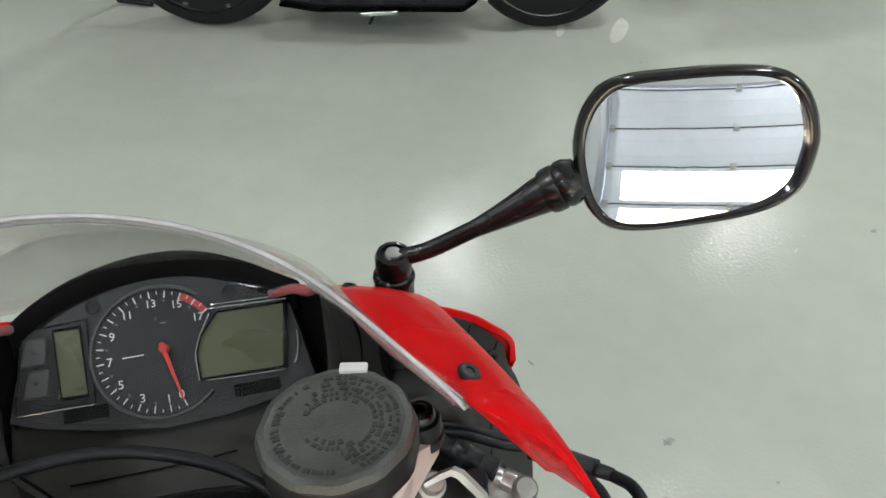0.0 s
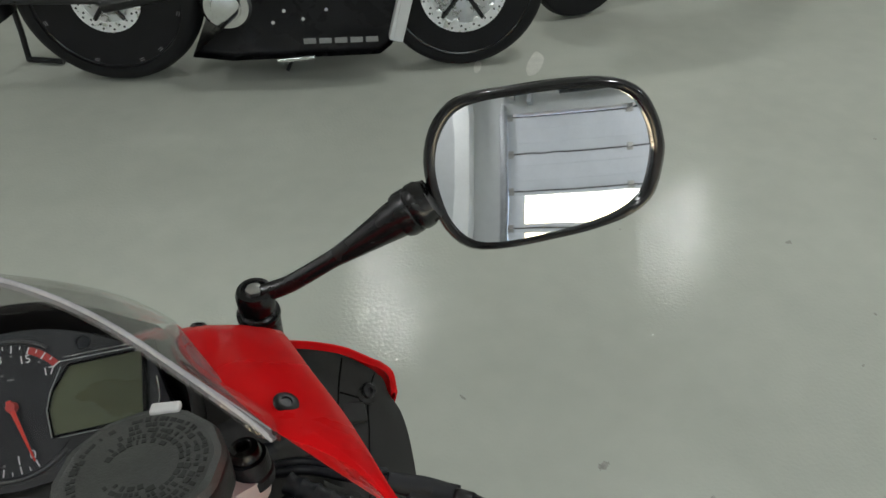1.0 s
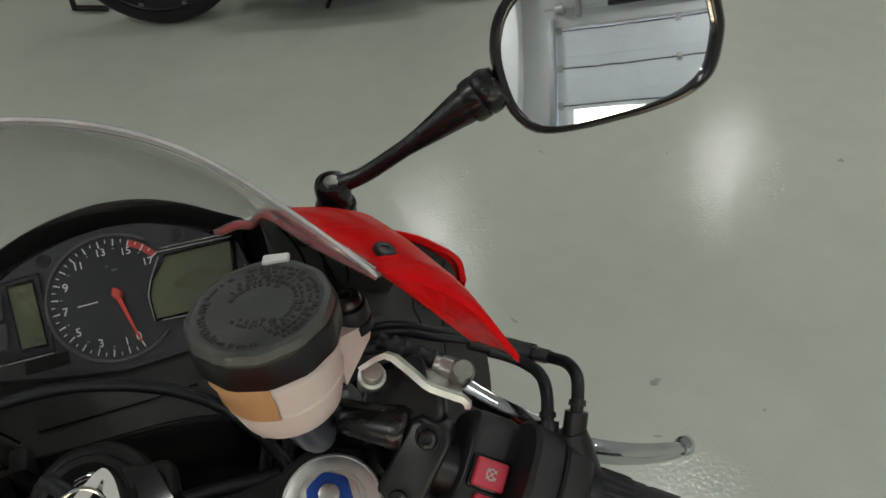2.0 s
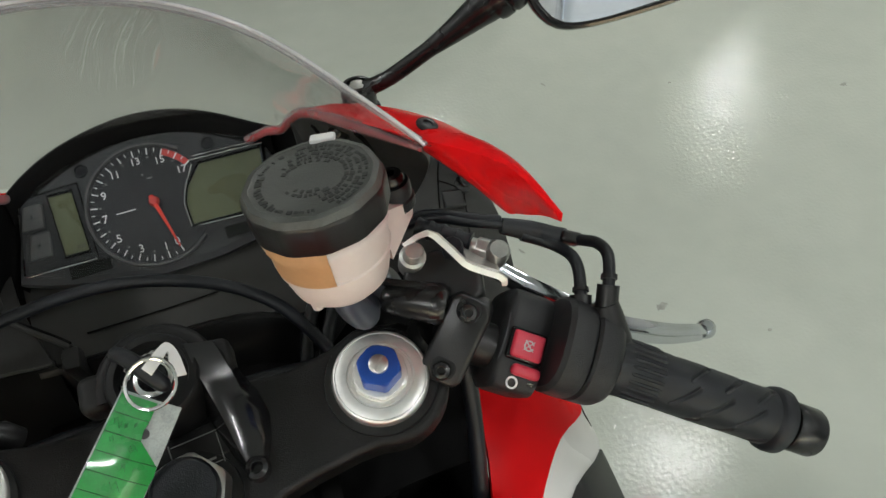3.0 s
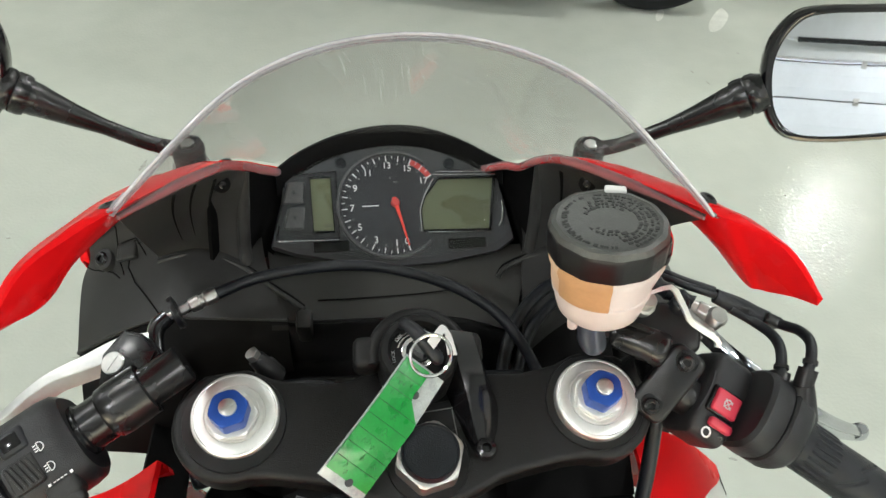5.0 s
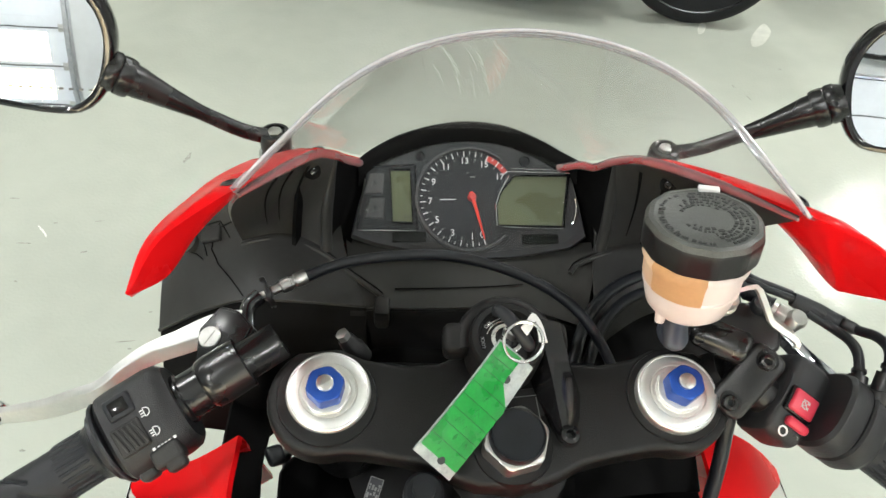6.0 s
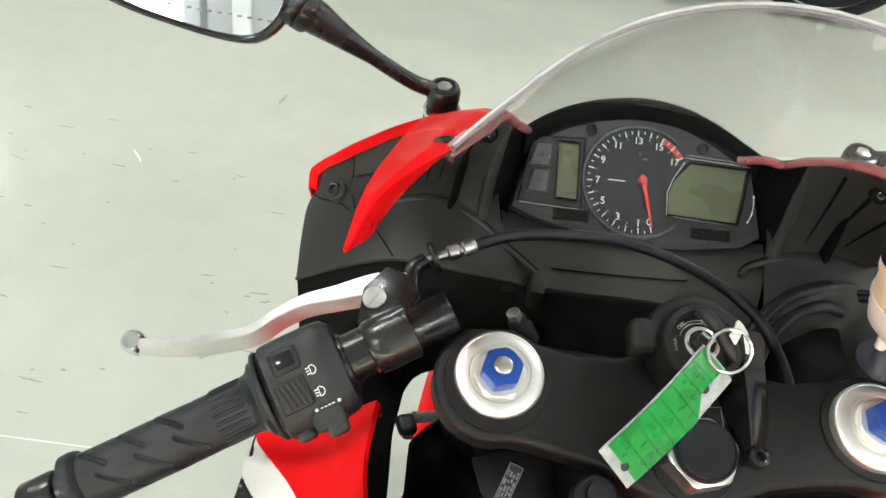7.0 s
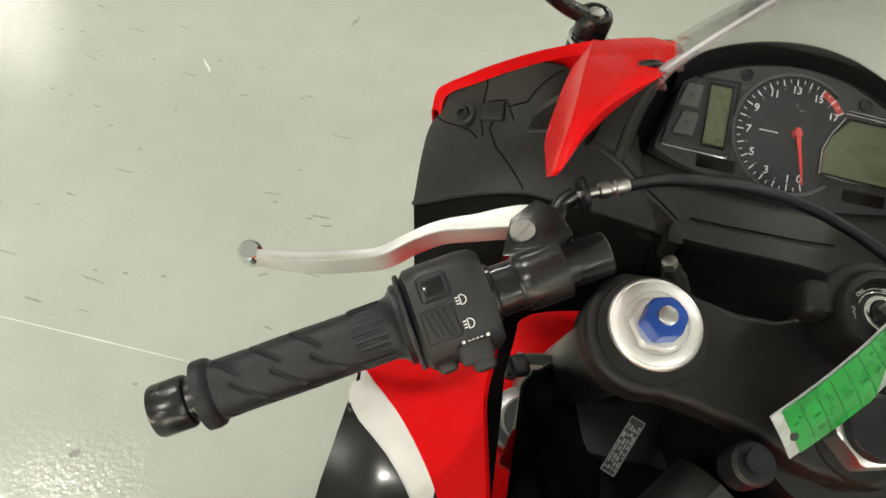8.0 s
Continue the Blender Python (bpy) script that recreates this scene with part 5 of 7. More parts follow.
def forged_lever(pts, top, deep, slant, section=None):
    """A lever with a flat upper edge and a sloping face towards the rider."""
    sp = spline(pts, 6)
    wt, dp = ([float(x) for x in np.interp(np.linspace(0, len(pts) - 1, len(sp)), range(len(pts)), w)] for w in (top, deep))
    rings = []
    for k, p in enumerate(sp):
        tan = (sp[min(k + 1, len(sp) - 1)] - sp[max(k - 1, 0)]).normalized()
        up = V((-0.17 if pts[0][0] < 0 else 0.17, -0.35, 0.92))
        up = (up - tan * up.dot(tan)).normalized()
        out = up.cross(tan)
        out = out if out.y > 0 else -out
        a, h = out * wt[k], up * dp[k] * 0.5
        if section:
            rings.append([p + a * u + h * v for u, v in section])
        else:
            rings.append([p + h + a * 0.5, p + h - a * 0.5, p - h - a * 0.5 - out * slant, p - h + a * 0.3])
    bm = loft(rings)
    bmesh.ops.recalc_face_normals(bm, faces=bm.faces)
    return bm if section else soften(bm, 0.0011, 3, 30)


clutch = part("clutch_lever", forged_lever(lev, lever_top, lever_deep, 0.0050), LEVER, bike, "brushed silver clutch lever")
part("lever_ball", lathe([(0, -0.0075), (0.006, -0.0075), (0.0082, -0.005), (0.0086, 0), (0.0082, 0.005), (0.006, 0.0075), (0, 0.0075)], (-0.339, 0.0593, 0.9065), (-0.1, -0.4, 0.9), 24), CHROME, clutch, "silver lever ball end")
# clutch cable over the cockpit
cable = [(-0.143, 0.087, 1.010), (-0.121, 0.097, 1.015), (-0.090, 0.115, 1.015), (-0.045, 0.126, 1.014), (-0.008, 0.1275, 1.011), (0.030, 0.119, 1.006), (0.058, 0.106, 1.000), (0.080, 0.088, 0.990), (0.100, 0.060, 0.965), (0.104, 0.03, 0.93)]
cb = part("clutch_cable", tube(spline(cable[1:], 8), 0.0038, 12), RUBBER, bike, "black sheathed clutch cable")
a, b = V(cable[0]), V(cable[1])
part("cable_ferrule", lathe([(0, -0.006), (0.0022, -0.006), (0.0024, 0.005), (0.0034, 0.006), (0.0034, 0.012), (0.0048, 0.013), (0.0050, 0.019), (0.0040, 0.020), (0.0040, 0.022), (0.0050, 0.023), (0.0050, 0.029), (0.0042, 0.031), (0, 0.031)], a, b - a, 14), STEEL, cb, "steel cable adjuster")
part("adjuster_wheel", lathe([(0, -0.0018), (0.0108, -0.0018), (0.0113, 0), (0.0108, 0.0018), (0, 0.0018)], a + (b - a) * 0.12, b - a, 22), SATIN, cb, "black knurled adjuster wheel")
part("cable_stay", tube(spline([(-0.150, 0.060, 0.998), (-0.152, 0.078, 1.006), (-0.145, 0.086, 1.010)], 6), 0.0055, 10), GLOSS, pc)

g, d, at = grip(1)
# throttle housing and right switches


def pod(at, stations, cy, cz, hy, hz, power=0.62, seg=28):
    """A rounded housing along the bar: (place, size) pairs, centre and half sizes across."""
    def rim(k, f):
        return [at(k, cy, cz) @ V((0, hy * f * math.copysign(abs(math.sin(a)) ** power, math.sin(a)), hz * f * math.copysign(abs(math.cos(a)) ** power, math.cos(a)))) for a in (2 * math.pi * i / seg for i in range(seg))]
    return loft([rim(k, f) for k, f in stations])


th = part("throttle_housing", join(pod(at, ((-0.0345, 0.90), (-0.032, 0.99), (-0.020, 1.0), (-0.0185, 0.96)), 0.0005, 0.0, 0.0270, 0.0235, 0.75), pod(at, ((-0.0180, 0.94), (-0.0165, 1.0), (-0.006, 0.99), (-0.002, 0.90), (0.0005, 0.74)), 0.0005, 0.0005, 0.0268, 0.0245, 0.80)), HOUSING, bike, "black throttle housing")
for p, q, r in (((0.2440, 0.000, 1.006), (0.2435, 0.012, 1.024), 0.0085), ((0.2290, 0.004, 1.006), (0.2310, 0.016, 1.022), 0.0085)):
    part("cable_guide", tube([p, V(p).lerp(V(q), 0.7), q], [r * 1.25, r, r * 0.85], 16), SATIN, th, "black cable guide")
sw = part("switch_housing", pod(at, ((-0.0605, 0.72), (-0.0595, 0.88), (-0.0570, 0.98), (-0.0535, 1.0), (-0.0380, 1.0), (-0.0345, 0.97), (-0.0335, 0.85)), -0.0030, -0.0210, 0.0285, 0.0200, 0.42), HOUSING, bike, "black right switch housing")
part("housing_seam", tube([at(-0.0620, -0.0030, -0.0200) @ V((0.003, 0.0262 * math.sin(a), 0.0185 * math.cos(a))) for a in (radians(v) for v in range(-70, 75, 8))], 0.0007, 6), FACE, sw)
socket_bolt(at(-0.0385, -0.0245, -0.004).translation, at(0).to_3x3() @ V((0, -0.5, 0.86)), 0.0026, 0.0016, sw, SEMI, "screw", "black housing screw")
part("kill_switch_base", rbox(0.0215, 0.0175, 0.005, at(-0.0465, -0.0058, -0.0012), 0.002), GLOSS, sw)
ks = part("kill_switch", rbox(0.0180, 0.0145, 0.006, at(-0.0465, -0.0058, 0.0004), 0.0016), REDKEY, sw, "red engine stop switch")
part("switch_marks", join(prism(arc(0.0030, 20, 340, 18) + arc(0.0022, 340, 20, 18), 0, 0.0004, at(-0.0465, -0.0058, 0.0034)), rbox(0.0075, 0.0005, 0.0004, at(-0.0465, -0.0058, 0.0036, 45), 0), rbox(0.0075, 0.0005, 0.0004, at(-0.0465, -0.0058, 0.0036, -45), 0)), DULLPRINT, ks, "white engine stop symbol", False)
part("start_switch", rbox(0.0165, 0.0062, 0.006, at(-0.0440, -0.0192, 0.0008), 0.0024), REDKEY, sw, "red starter switch")
part("switch_marks", prism(arc(0.0034, 0, 360, 20) + arc(0.0024, 360, 0, 20), 0, 0.0006, at(-0.0490, -0.0262, -0.0022)), PRINT, sw, "white starter symbol", False)
for run in (((0.231, 0.014, 1.020), (0.2345, 0.024, 1.0265), (0.2385, 0.037, 1.0270), (0.2400, 0.050, 1.0235), (0.2365, 0.061, 1.0205), (0.2290, 0.0680, 1.0215), (0.2180, 0.0720, 1.0260)), ((0.2435, 0.010, 1.022), (0.2495, 0.022, 1.0340), (0.2545, 0.036, 1.0345), (0.2545, 0.049, 1.0295), (0.2515, 0.058, 1.0235), (0.2455, 0.0655, 1.0200), (0.2350, 0.0705, 1.0220), (0.2200, 0.0740, 1.0270))):
    hose = spline(run, 6)
    h = part("throttle_cable", tube(hose, 0.0034, 12), RUBBER, th, "black throttle cable")
    part("ferrule", tube(hose[0:5], 0.0060, 14), SATIN, h)
    part("ferrule", tube(hose[5:7], 0.0045, 14), SATIN, h)
sh = part("cable_sheath", tube(spline([(0.2440, 0.0672, 1.0205), (0.2360, 0.0695, 1.0215), (0.2240, 0.0735, 1.0260), (0.2080, 0.0775, 1.0320)], 5), [0.0048 + 0.0014 * math.sin(math.pi * k / 15) for k in range(16)], 14, True, 0.75), RUBBER, th, "black cable junction sheath")
part("collar", rbox(0.0075, 0.0120, 0.0125, along((0.2455, 0.0655, 1.0200), (-0.85, 0.35, 0.25)), 0.0024, 3), SATIN, sh)
part("collar", rbox(0.0050, 0.0085, 0.0100, along((0.2260, 0.0725, 1.0255), (-0.85, 0.35, 0.25)), 0.0020, 3), SATIN, sh)
for y in (0.0, 0.005):
    part("throttle_cable", tube(spline([(0.2090, 0.0775 + y, 1.0320), (0.1905, 0.0810 + y, 1.0370), (0.168, 0.092 + y, 1.0370), (0.140, 0.118 + y, 1.005)], 5), 0.0025, 10), RUBBER, th, "black throttle cable")
# brake master cylinder and lever
mc = part("master_cylinder", tube(spline([(0.1320, 0.0455, 1.0330), (0.1370, 0.0430, 1.0340), (0.1460, 0.0385, 1.0345), (0.1560, 0.0335, 1.0340), (0.1620, 0.0305, 1.0330)], 4), [0.0060, 0.0072, 0.0078, 0.0082, 0.0084, 0.0088, 0.0092, 0.0096, 0.0100, 0.0103, 0.0106, 0.0110, 0.0112, 0.0114, 0.0114, 0.0110, 0.0098], 24), SEMI, bike, "black brake master cylinder")
MX, MY = V((0.88, -0.42, -0.05)), V((0.30, 0.78, 0.45))
part("body_block", soften(prism([(-0.020, -0.013), (0.016, -0.014), (0.024, -0.004), (0.020, 0.012), (-0.004, 0.017), (-0.020, 0.010)], -0.013, 0.009, axes((0.1640, 0.0470, 1.0330), MX, MY)), 0.003, 3), SATIN, mc)
part("top_rib", rbox(0.030, 0.0040, 0.0060, axes((0.1460, 0.0430, 1.0425), MX, MY), 0.0010, 2), SEMI, mc)
part("hose_union", lathe([(0, -0.010), (0.0070, -0.010), (0.0072, 0.002), (0.0056, 0.003), (0.0056, 0.008), (0.0046, 0.0095), (0, 0.0095)], (0.1515, 0.0560, 1.0480), (0.1, -0.35, 0.93), 20), LEVER, mc, "bright hose union")
part("pressure_switch", lathe([(0, -0.014), (0.0072, -0.014), (0.0074, 0.0), (0.0060, 0.002), (0.0060, 0.010), (0.0048, 0.012), (0, 0.012)], (0.1735, 0.0560, 1.0420), (-0.05, -0.25, 0.96), 22), RUBBER, mc, "black rubber switch boot")
part("washer", lathe([(0, -0.003), (0.0068, -0.003), (0.0068, 0.0), (0, 0.0)], (0.1742, 0.0500, 1.0360), (-0.05, -0.35, 0.93), 18), COPPER, mc, "dull copper washer")
boot = spline([(0.1600, 0.0800, 1.0460), (0.1720, 0.0710, 1.0440), (0.1850, 0.0610, 1.0420)], 6)
part("lever_boot", tube(boot, [0.0046 + 0.0011 * (k % 3 == 0) + 0.0007 * k / 12 for k in range(13)], 16), RUBBER, mc, "black ribbed lever boot")
part("adjuster", join(prism(hexagon(0.0066, 12), -0.005, 0.005, along((0.1915, 0.0555, 1.0405), (0.80, -0.55, -0.1)), 0.0010, 2), lathe([(0, -0.008), (0.0048, -0.008), (0.0048, 0.010), (0.0036, 0.011), (0, 0.011)], (0.1915, 0.0555, 1.0405), (0.80, -0.55, -0.1), 18), lathe([(0, -0.006), (0.0062, -0.006), (0.0066, 0.004), (0.0050, 0.0065), (0, 0.0068)], (0.1965, 0.0500, 1.0410), (0.1, -0.35, 0.93), 20)), STEEL, mc, "zinc steel lever adjuster")
CN = V((-0.15, -0.60, 0.79)).normalized()
CLONG = V((0.607, 0.441, 0.661))
cm = axes((0.1630, 0.0185, 1.0195), CLONG, CN.cross(CLONG))
part("lever_clamp", soften(prism([(-0.0240, -0.0080), (-0.0200, -0.0118), (0.0200, -0.0118), (0.0245, -0.0080), (0.0245, 0.0080), (0.0200, 0.0118), (-0.0200, 0.0118), (-0.0240, 0.0080)], -0.018, 0.0085, cm), 0.003, 3), SATIN, mc, "black lever clamp")
for k in (-0.0165, 0.0165):
    part("bolt_boss", lathe([(0, -0.010), (0.0070, -0.010), (0.0068, 0.0088), (0.0062, 0.0094), (0, 0.0094)], cm @ V((k, 0, 0)), CN, 24), SATIN, mc)
    socket_bolt(cm @ V((k, 0, 0.0092)), CN, 0.0050, 0.0046, mc, SEMI, "bolt", "black clamp bolt")
cl = g - d * 0.084 + V((-0.002, 0.002, -0.022))
part("clip_on", lathe([(0, -0.018), (0.0125, -0.018), (0.0125, 0.045), (0, 0.045)], cl, d, 24), SATIN, bike, "black clip-on handlebar tube")
part("clip_on_stem", tube([cl - d * 0.012, cl - d * 0.020 + V((-0.004, 0.0, -0.020)), cl - d * 0.024 + V((-0.010, 0.002, -0.055))], [0.016, 0.018, 0.020], 18), CASTING, bike, "black cast handlebar bracket")
blev = [(0.196, 0.060, 1.022), (0.212, 0.052, 1.012), (0.232, 0.042, 1.002), (0.254, 0.032, 0.990), (0.275, 0.030, 0.976), (0.300, 0.036, 0.954), (0.322, 0.043, 0.936), (0.336, 0.048, 0.924)]
blev = [(x, y - 0.005 * min(1, k / 3), z - 0.004 * min(1, k / 3)) for k, (x, y, z) in enumerate(blev)]
FLUTED = [(0.52, 0.45), (0.40, 0.82), (0.10, 1.0), (-0.25, 0.92), (-0.48, 0.62), (-0.46, 0.30), (-0.40, 0.05), (-0.48, -0.22), (-0.66, -0.50), (-0.72, -0.80), (-0.55, -1.0), (-0.10, -0.98), (0.30, -0.60)]
brake = part("brake_lever", forged_lever(blev, [0.008, 0.008, 0.008, 0.009, 0.009, 0.0085, 0.008, 0.007], [0.009, 0.009, 0.010, 0.0120, 0.0135, 0.0135, 0.0120, 0.009], 0.0, FLUTED), POLISHED, bike, "polished silver brake lever")
part("lever_ball", lathe([(0, -0.0070), (0.0036, -0.0066), (0.0058, -0.0040), (0.0068, 0), (0.0058, 0.0040), (0.0036, 0.0066), (0, 0.0070)], (0.3385, 0.0445, 0.9195), (-0.1, -0.3, 0.95), 24), POLISHED, brake, "silver lever ball end")
# brake fluid reservoir
RA = V((-0.05, 0.125, 0.985)).normalized()
RT = V((0.1104, 0.0395, 1.1325))
cup = part("fluid_reservoir", lathe([(0, -0.0640), (0.0106, -0.0637), (0.0183, -0.0615), (0.0232, -0.0565), (0.0253, -0.0490), (0.0259, -0.0435), (0.0271, -0.0428), (0.0274, -0.0405), (0.0268, -0.0396), (0.0278, -0.0270), (0.0293, -0.0262), (0.0297, -0.0235), (0.0291, -0.0222), (0.0280, -0.0214), (0.0280, -0.015), (0, -0.015)], RT, RA, 64), CUP, bike, "milky plastic brake fluid reservoir")
part("nub", lathe([(0, -0.009), (0.0028, -0.009), (0.0036, 0.0), (0.0050, 0.006), (0, 0.008)], RT - RA * 0.0590 + V((-0.0150, -0.006, 0)), RA, 16), CUP, cup)
part("hose", tube(spline([RT - RA * 0.060 + V((-0.001, 0.002, 0)), RT - RA * 0.080 + V((-0.001, 0.005, 0)), RT - RA * 0.100 + V((0.004, 0.012, 0)), (0.124, 0.058, 1.022), (0.142, 0.060, 1.030)], 6), 0.0080, 16), GREYHOSE, cup, "grey-blue fluid hose")
capm = along(RT, RA, (1, 0.1, 0))
LR = 0.0328
teeth = []
for i in range(120):
    a = 2 * math.pi * i / 120
    f = (a + 0.16) % (math.pi / 6) - math.pi / 12
    notch = math.exp(-((abs(f) - math.pi / 12) / 0.030) ** 2)
    teeth.append((a, LR * math.cos(math.pi / 12) / math.cos(f) * (1 - 0.018 * notch)))
capr = [[capm @ V((r * k * math.cos(a), r * k * math.sin(a), h)) for a, r in teeth] for k, h in ((0.93, -0.0190), (0.975, -0.0185), (0.99, -0.0172), (1.0, -0.0055), (0.99, -0.0036), (0.93, -0.0006), (0.88, -0.0006))]
cap = part("reservoir_cap", loft(capr), SATIN, cup, "black faceted screw cap")
part("cap_disc", loft([[capm @ V((r * k * math.cos(a), r * k * math.sin(a), h)) for a, r in teeth] for k, h in ((0.988, -0.0034), (0.94, -0.0004), (0.86, 0.0002), (0.84, -0.0002), (0.3, -0.0002))]), CAPTOP, cap, "dusty grey cap face with raised lettering")
bms = []
prng = random.Random(11)
for r, a0, a1 in ((0.0246, -75, 95), (0.0242, 110, 262), (0.0216, -80, 100), (0.0186, -85, 110), (0.0158, -90, 125), (0.0130, 40, 140), (0.0130, 205, 290), (0.0102, 215, 275), (0.0226, 150, 215)):
    a = a0
    while a < a1:
        w = prng.uniform(0.0007, 0.0026)
        h = prng.uniform(0.0012, 0.0024)
        step = math.degrees((w + prng.choice((0.0006, 0.0008, 0.0022))) / r)
        bms.append(rbox(h, w, 0.0007, capm @ pose((r + prng.uniform(-0.0003, 0.0003)) * math.cos(radians(a)), r * math.sin(radians(a)), -0.0002, 0, 0, a + prng.uniform(-6, 6)), 0))
        a += step
part("cap_print", join(*bms), CAPTEXT, cap, "faded dark warning print as bars", False)
part("cap_tab", rbox(0.012, 0.0055, 0.003, capm @ pose(0.0125, 0.0270, 0.0002, 0, 0, -18), 0.001), WHITETAG, cap, "small white tab")
# window with fluid level, lug and bracket
for nm, mt, a0, a1, rr in (("fluid_tint", TINT, -196, -150, 0.0283), ("level_window", FLUID, -163, -101, 0.0287)):
    wr = [[capm @ V((r * math.cos(a), r * math.sin(a), h)) for a in (radians(a0 + (a1 - a0) * i / 14) for i in range(15))] for h, r in ((-0.0185, rr), (-0.0240, rr + 0.0018), (-0.0290, rr), (-0.0375, rr - 0.0004), (-0.0405, rr - 0.0012))]
    part(nm, sheet(wr, 0.0004, 1), mt, cup, "amber brake fluid behind the milky wall")
lugm = capm @ pose(0, 0, 0, 0, 0, 25)
lug = []
for k, (r, h0, h1, w) in enumerate(((0.022, -0.058, -0.030, 0.013), (0.030, -0.054, -0.0330, 0.011), (0.037, -0.050, -0.0360, 0.0095), (0.043, -0.047, -0.0380, 0.0080), (0.0460, -0.045, -0.0385, 0.0055))):
    lug.append([lugm @ V((r, w * a, h)) for a, h in ((-1, h0), (1, h0), (1, h1), (-1, h1))])
part("lug", soften(loft(lug), 0.003, 3, 40), CUP, cup)
part("rubber_grommet", lathe([(0, -0.008), (0.0098, -0.008), (0.0100, -0.003), (0.0092, -0.002), (0.0092, 0.004), (0.0086, 0.006), (0, 0.006)], lugm @ V((0.0405, 0.0, -0.0340)), RA, 28), RUBBER, cup, "black rubber grommet")
socket_bolt(lugm @ V((0.0405, 0.0, -0.0283)), RA, 0.0070, 0.0055, cup, SEMI, "bolt", "black reservoir bolt")
strip = [V(p) for p in ((0.1455, 0.0395, 1.0765), (0.1530, 0.0420, 1.0775), (0.1585, 0.0437, 1.0768), (0.1622, 0.0435, 1.0735), (0.1690, 0.0420, 1.0625), (0.1755, 0.0405, 1.0510), (0.1785, 0.0395, 1.0480), (0.1850, 0.0370, 1.0445), (0.1925, 0.0338, 1.0412), (0.1945, 0.0325, 1.0385), (0.1945, 0.0320, 1.0350))]
wide = (0.0010, 0.0013, 0.0015, 0.0016, 0.0016, 0.0016, 0.0016, 0.0016, 0.0016, 0.0016, 0.0013)
bar_rings = []
for k, (p, w) in enumerate(zip(strip, wide)):
    tan = (strip[min(k + 1, len(strip) - 1)] - strip[max(k - 1, 0)]).normalized()
    away = V((0.27, 0.65, -0.71))
    across = tan.cross(away).normalized()
    bar_rings.append([p + away * 0.009 * i + across * w * j for i, j in ((0, -1), (1, -1), (1, 1), (0, 1))])
part("bracket", soften(loft(bar_rings), 0.0005, 1, 50), ALU, cup, "bright bent steel bracket")
web = strip[5:9]
part("bracket_web", sheet([[p + V((0.10, 0.93, -0.30)) * w - V((0, 0, 0.0015)) for p in web] for w in (0.004, 0.010, 0.018)], 0.0025, 2), STEEL, cup, "dull steel bracket foot")
part("bracket_block", soften(loft([[p + V((0.0, 0.002, -0.0035)) + V((0.12, 0.93, -0.25)) * 0.016 * i + V((0.0, 0.03, -0.012)) * j for i, j in ((0, 0), (1, 0), (1, 1), (0, 1))] for p in strip[5:9]]), 0.0012, 2, 50), SATIN, cup)

# ---- fairing, frame and tank below ----
YS = (0.046, 0.030, 0.0, -0.034, -0.067, -0.110, -0.170, -0.260, -0.360)
RW = (0.0, 0.05, 0.39, 0.62, 0.76, 0.86, 0.92, 0.95, 0.97)
WB = (0.0, 0.0, 0.03, 0.39, 0.61, 0.77, 0.85, 0.90, 0.93)


def skin(u, y, s):
    """The shoulder of the side fairing: u runs from its outer edge to its inner one."""
    back = max(0.0, -y)
    o = V((-0.250 + 0.10 * max(0, back - 0.07), 0, 0.843 - 0.25 * max(0, back - 0.05)))
    i = V((-0.168 + 0.20 * min(back, 0.12), 0, 0.902 + 0.10 * min(back, 0.10) - 0.2 * max(0, back - 0.10)))
    i.x += 0.006 if s < 0 else 0.0
    p = o.lerp(i, u) + V((0, y, (-0.010 if s < 0 else 0.012) * math.sin(math.pi * u)))
    return p if s < 0 else V((0.006 - p.x, p.y + 0.018, p.z))


def shoulder(lo, hi, s, n=4, lift=0.0):
    return sheet([[skin(a + (b - a) * k / n, y, s) + V((0, 0, lift)) for k in range(n + 1)] for y, a, b in zip(YS, lo, hi)], 0.004 * s, 3)


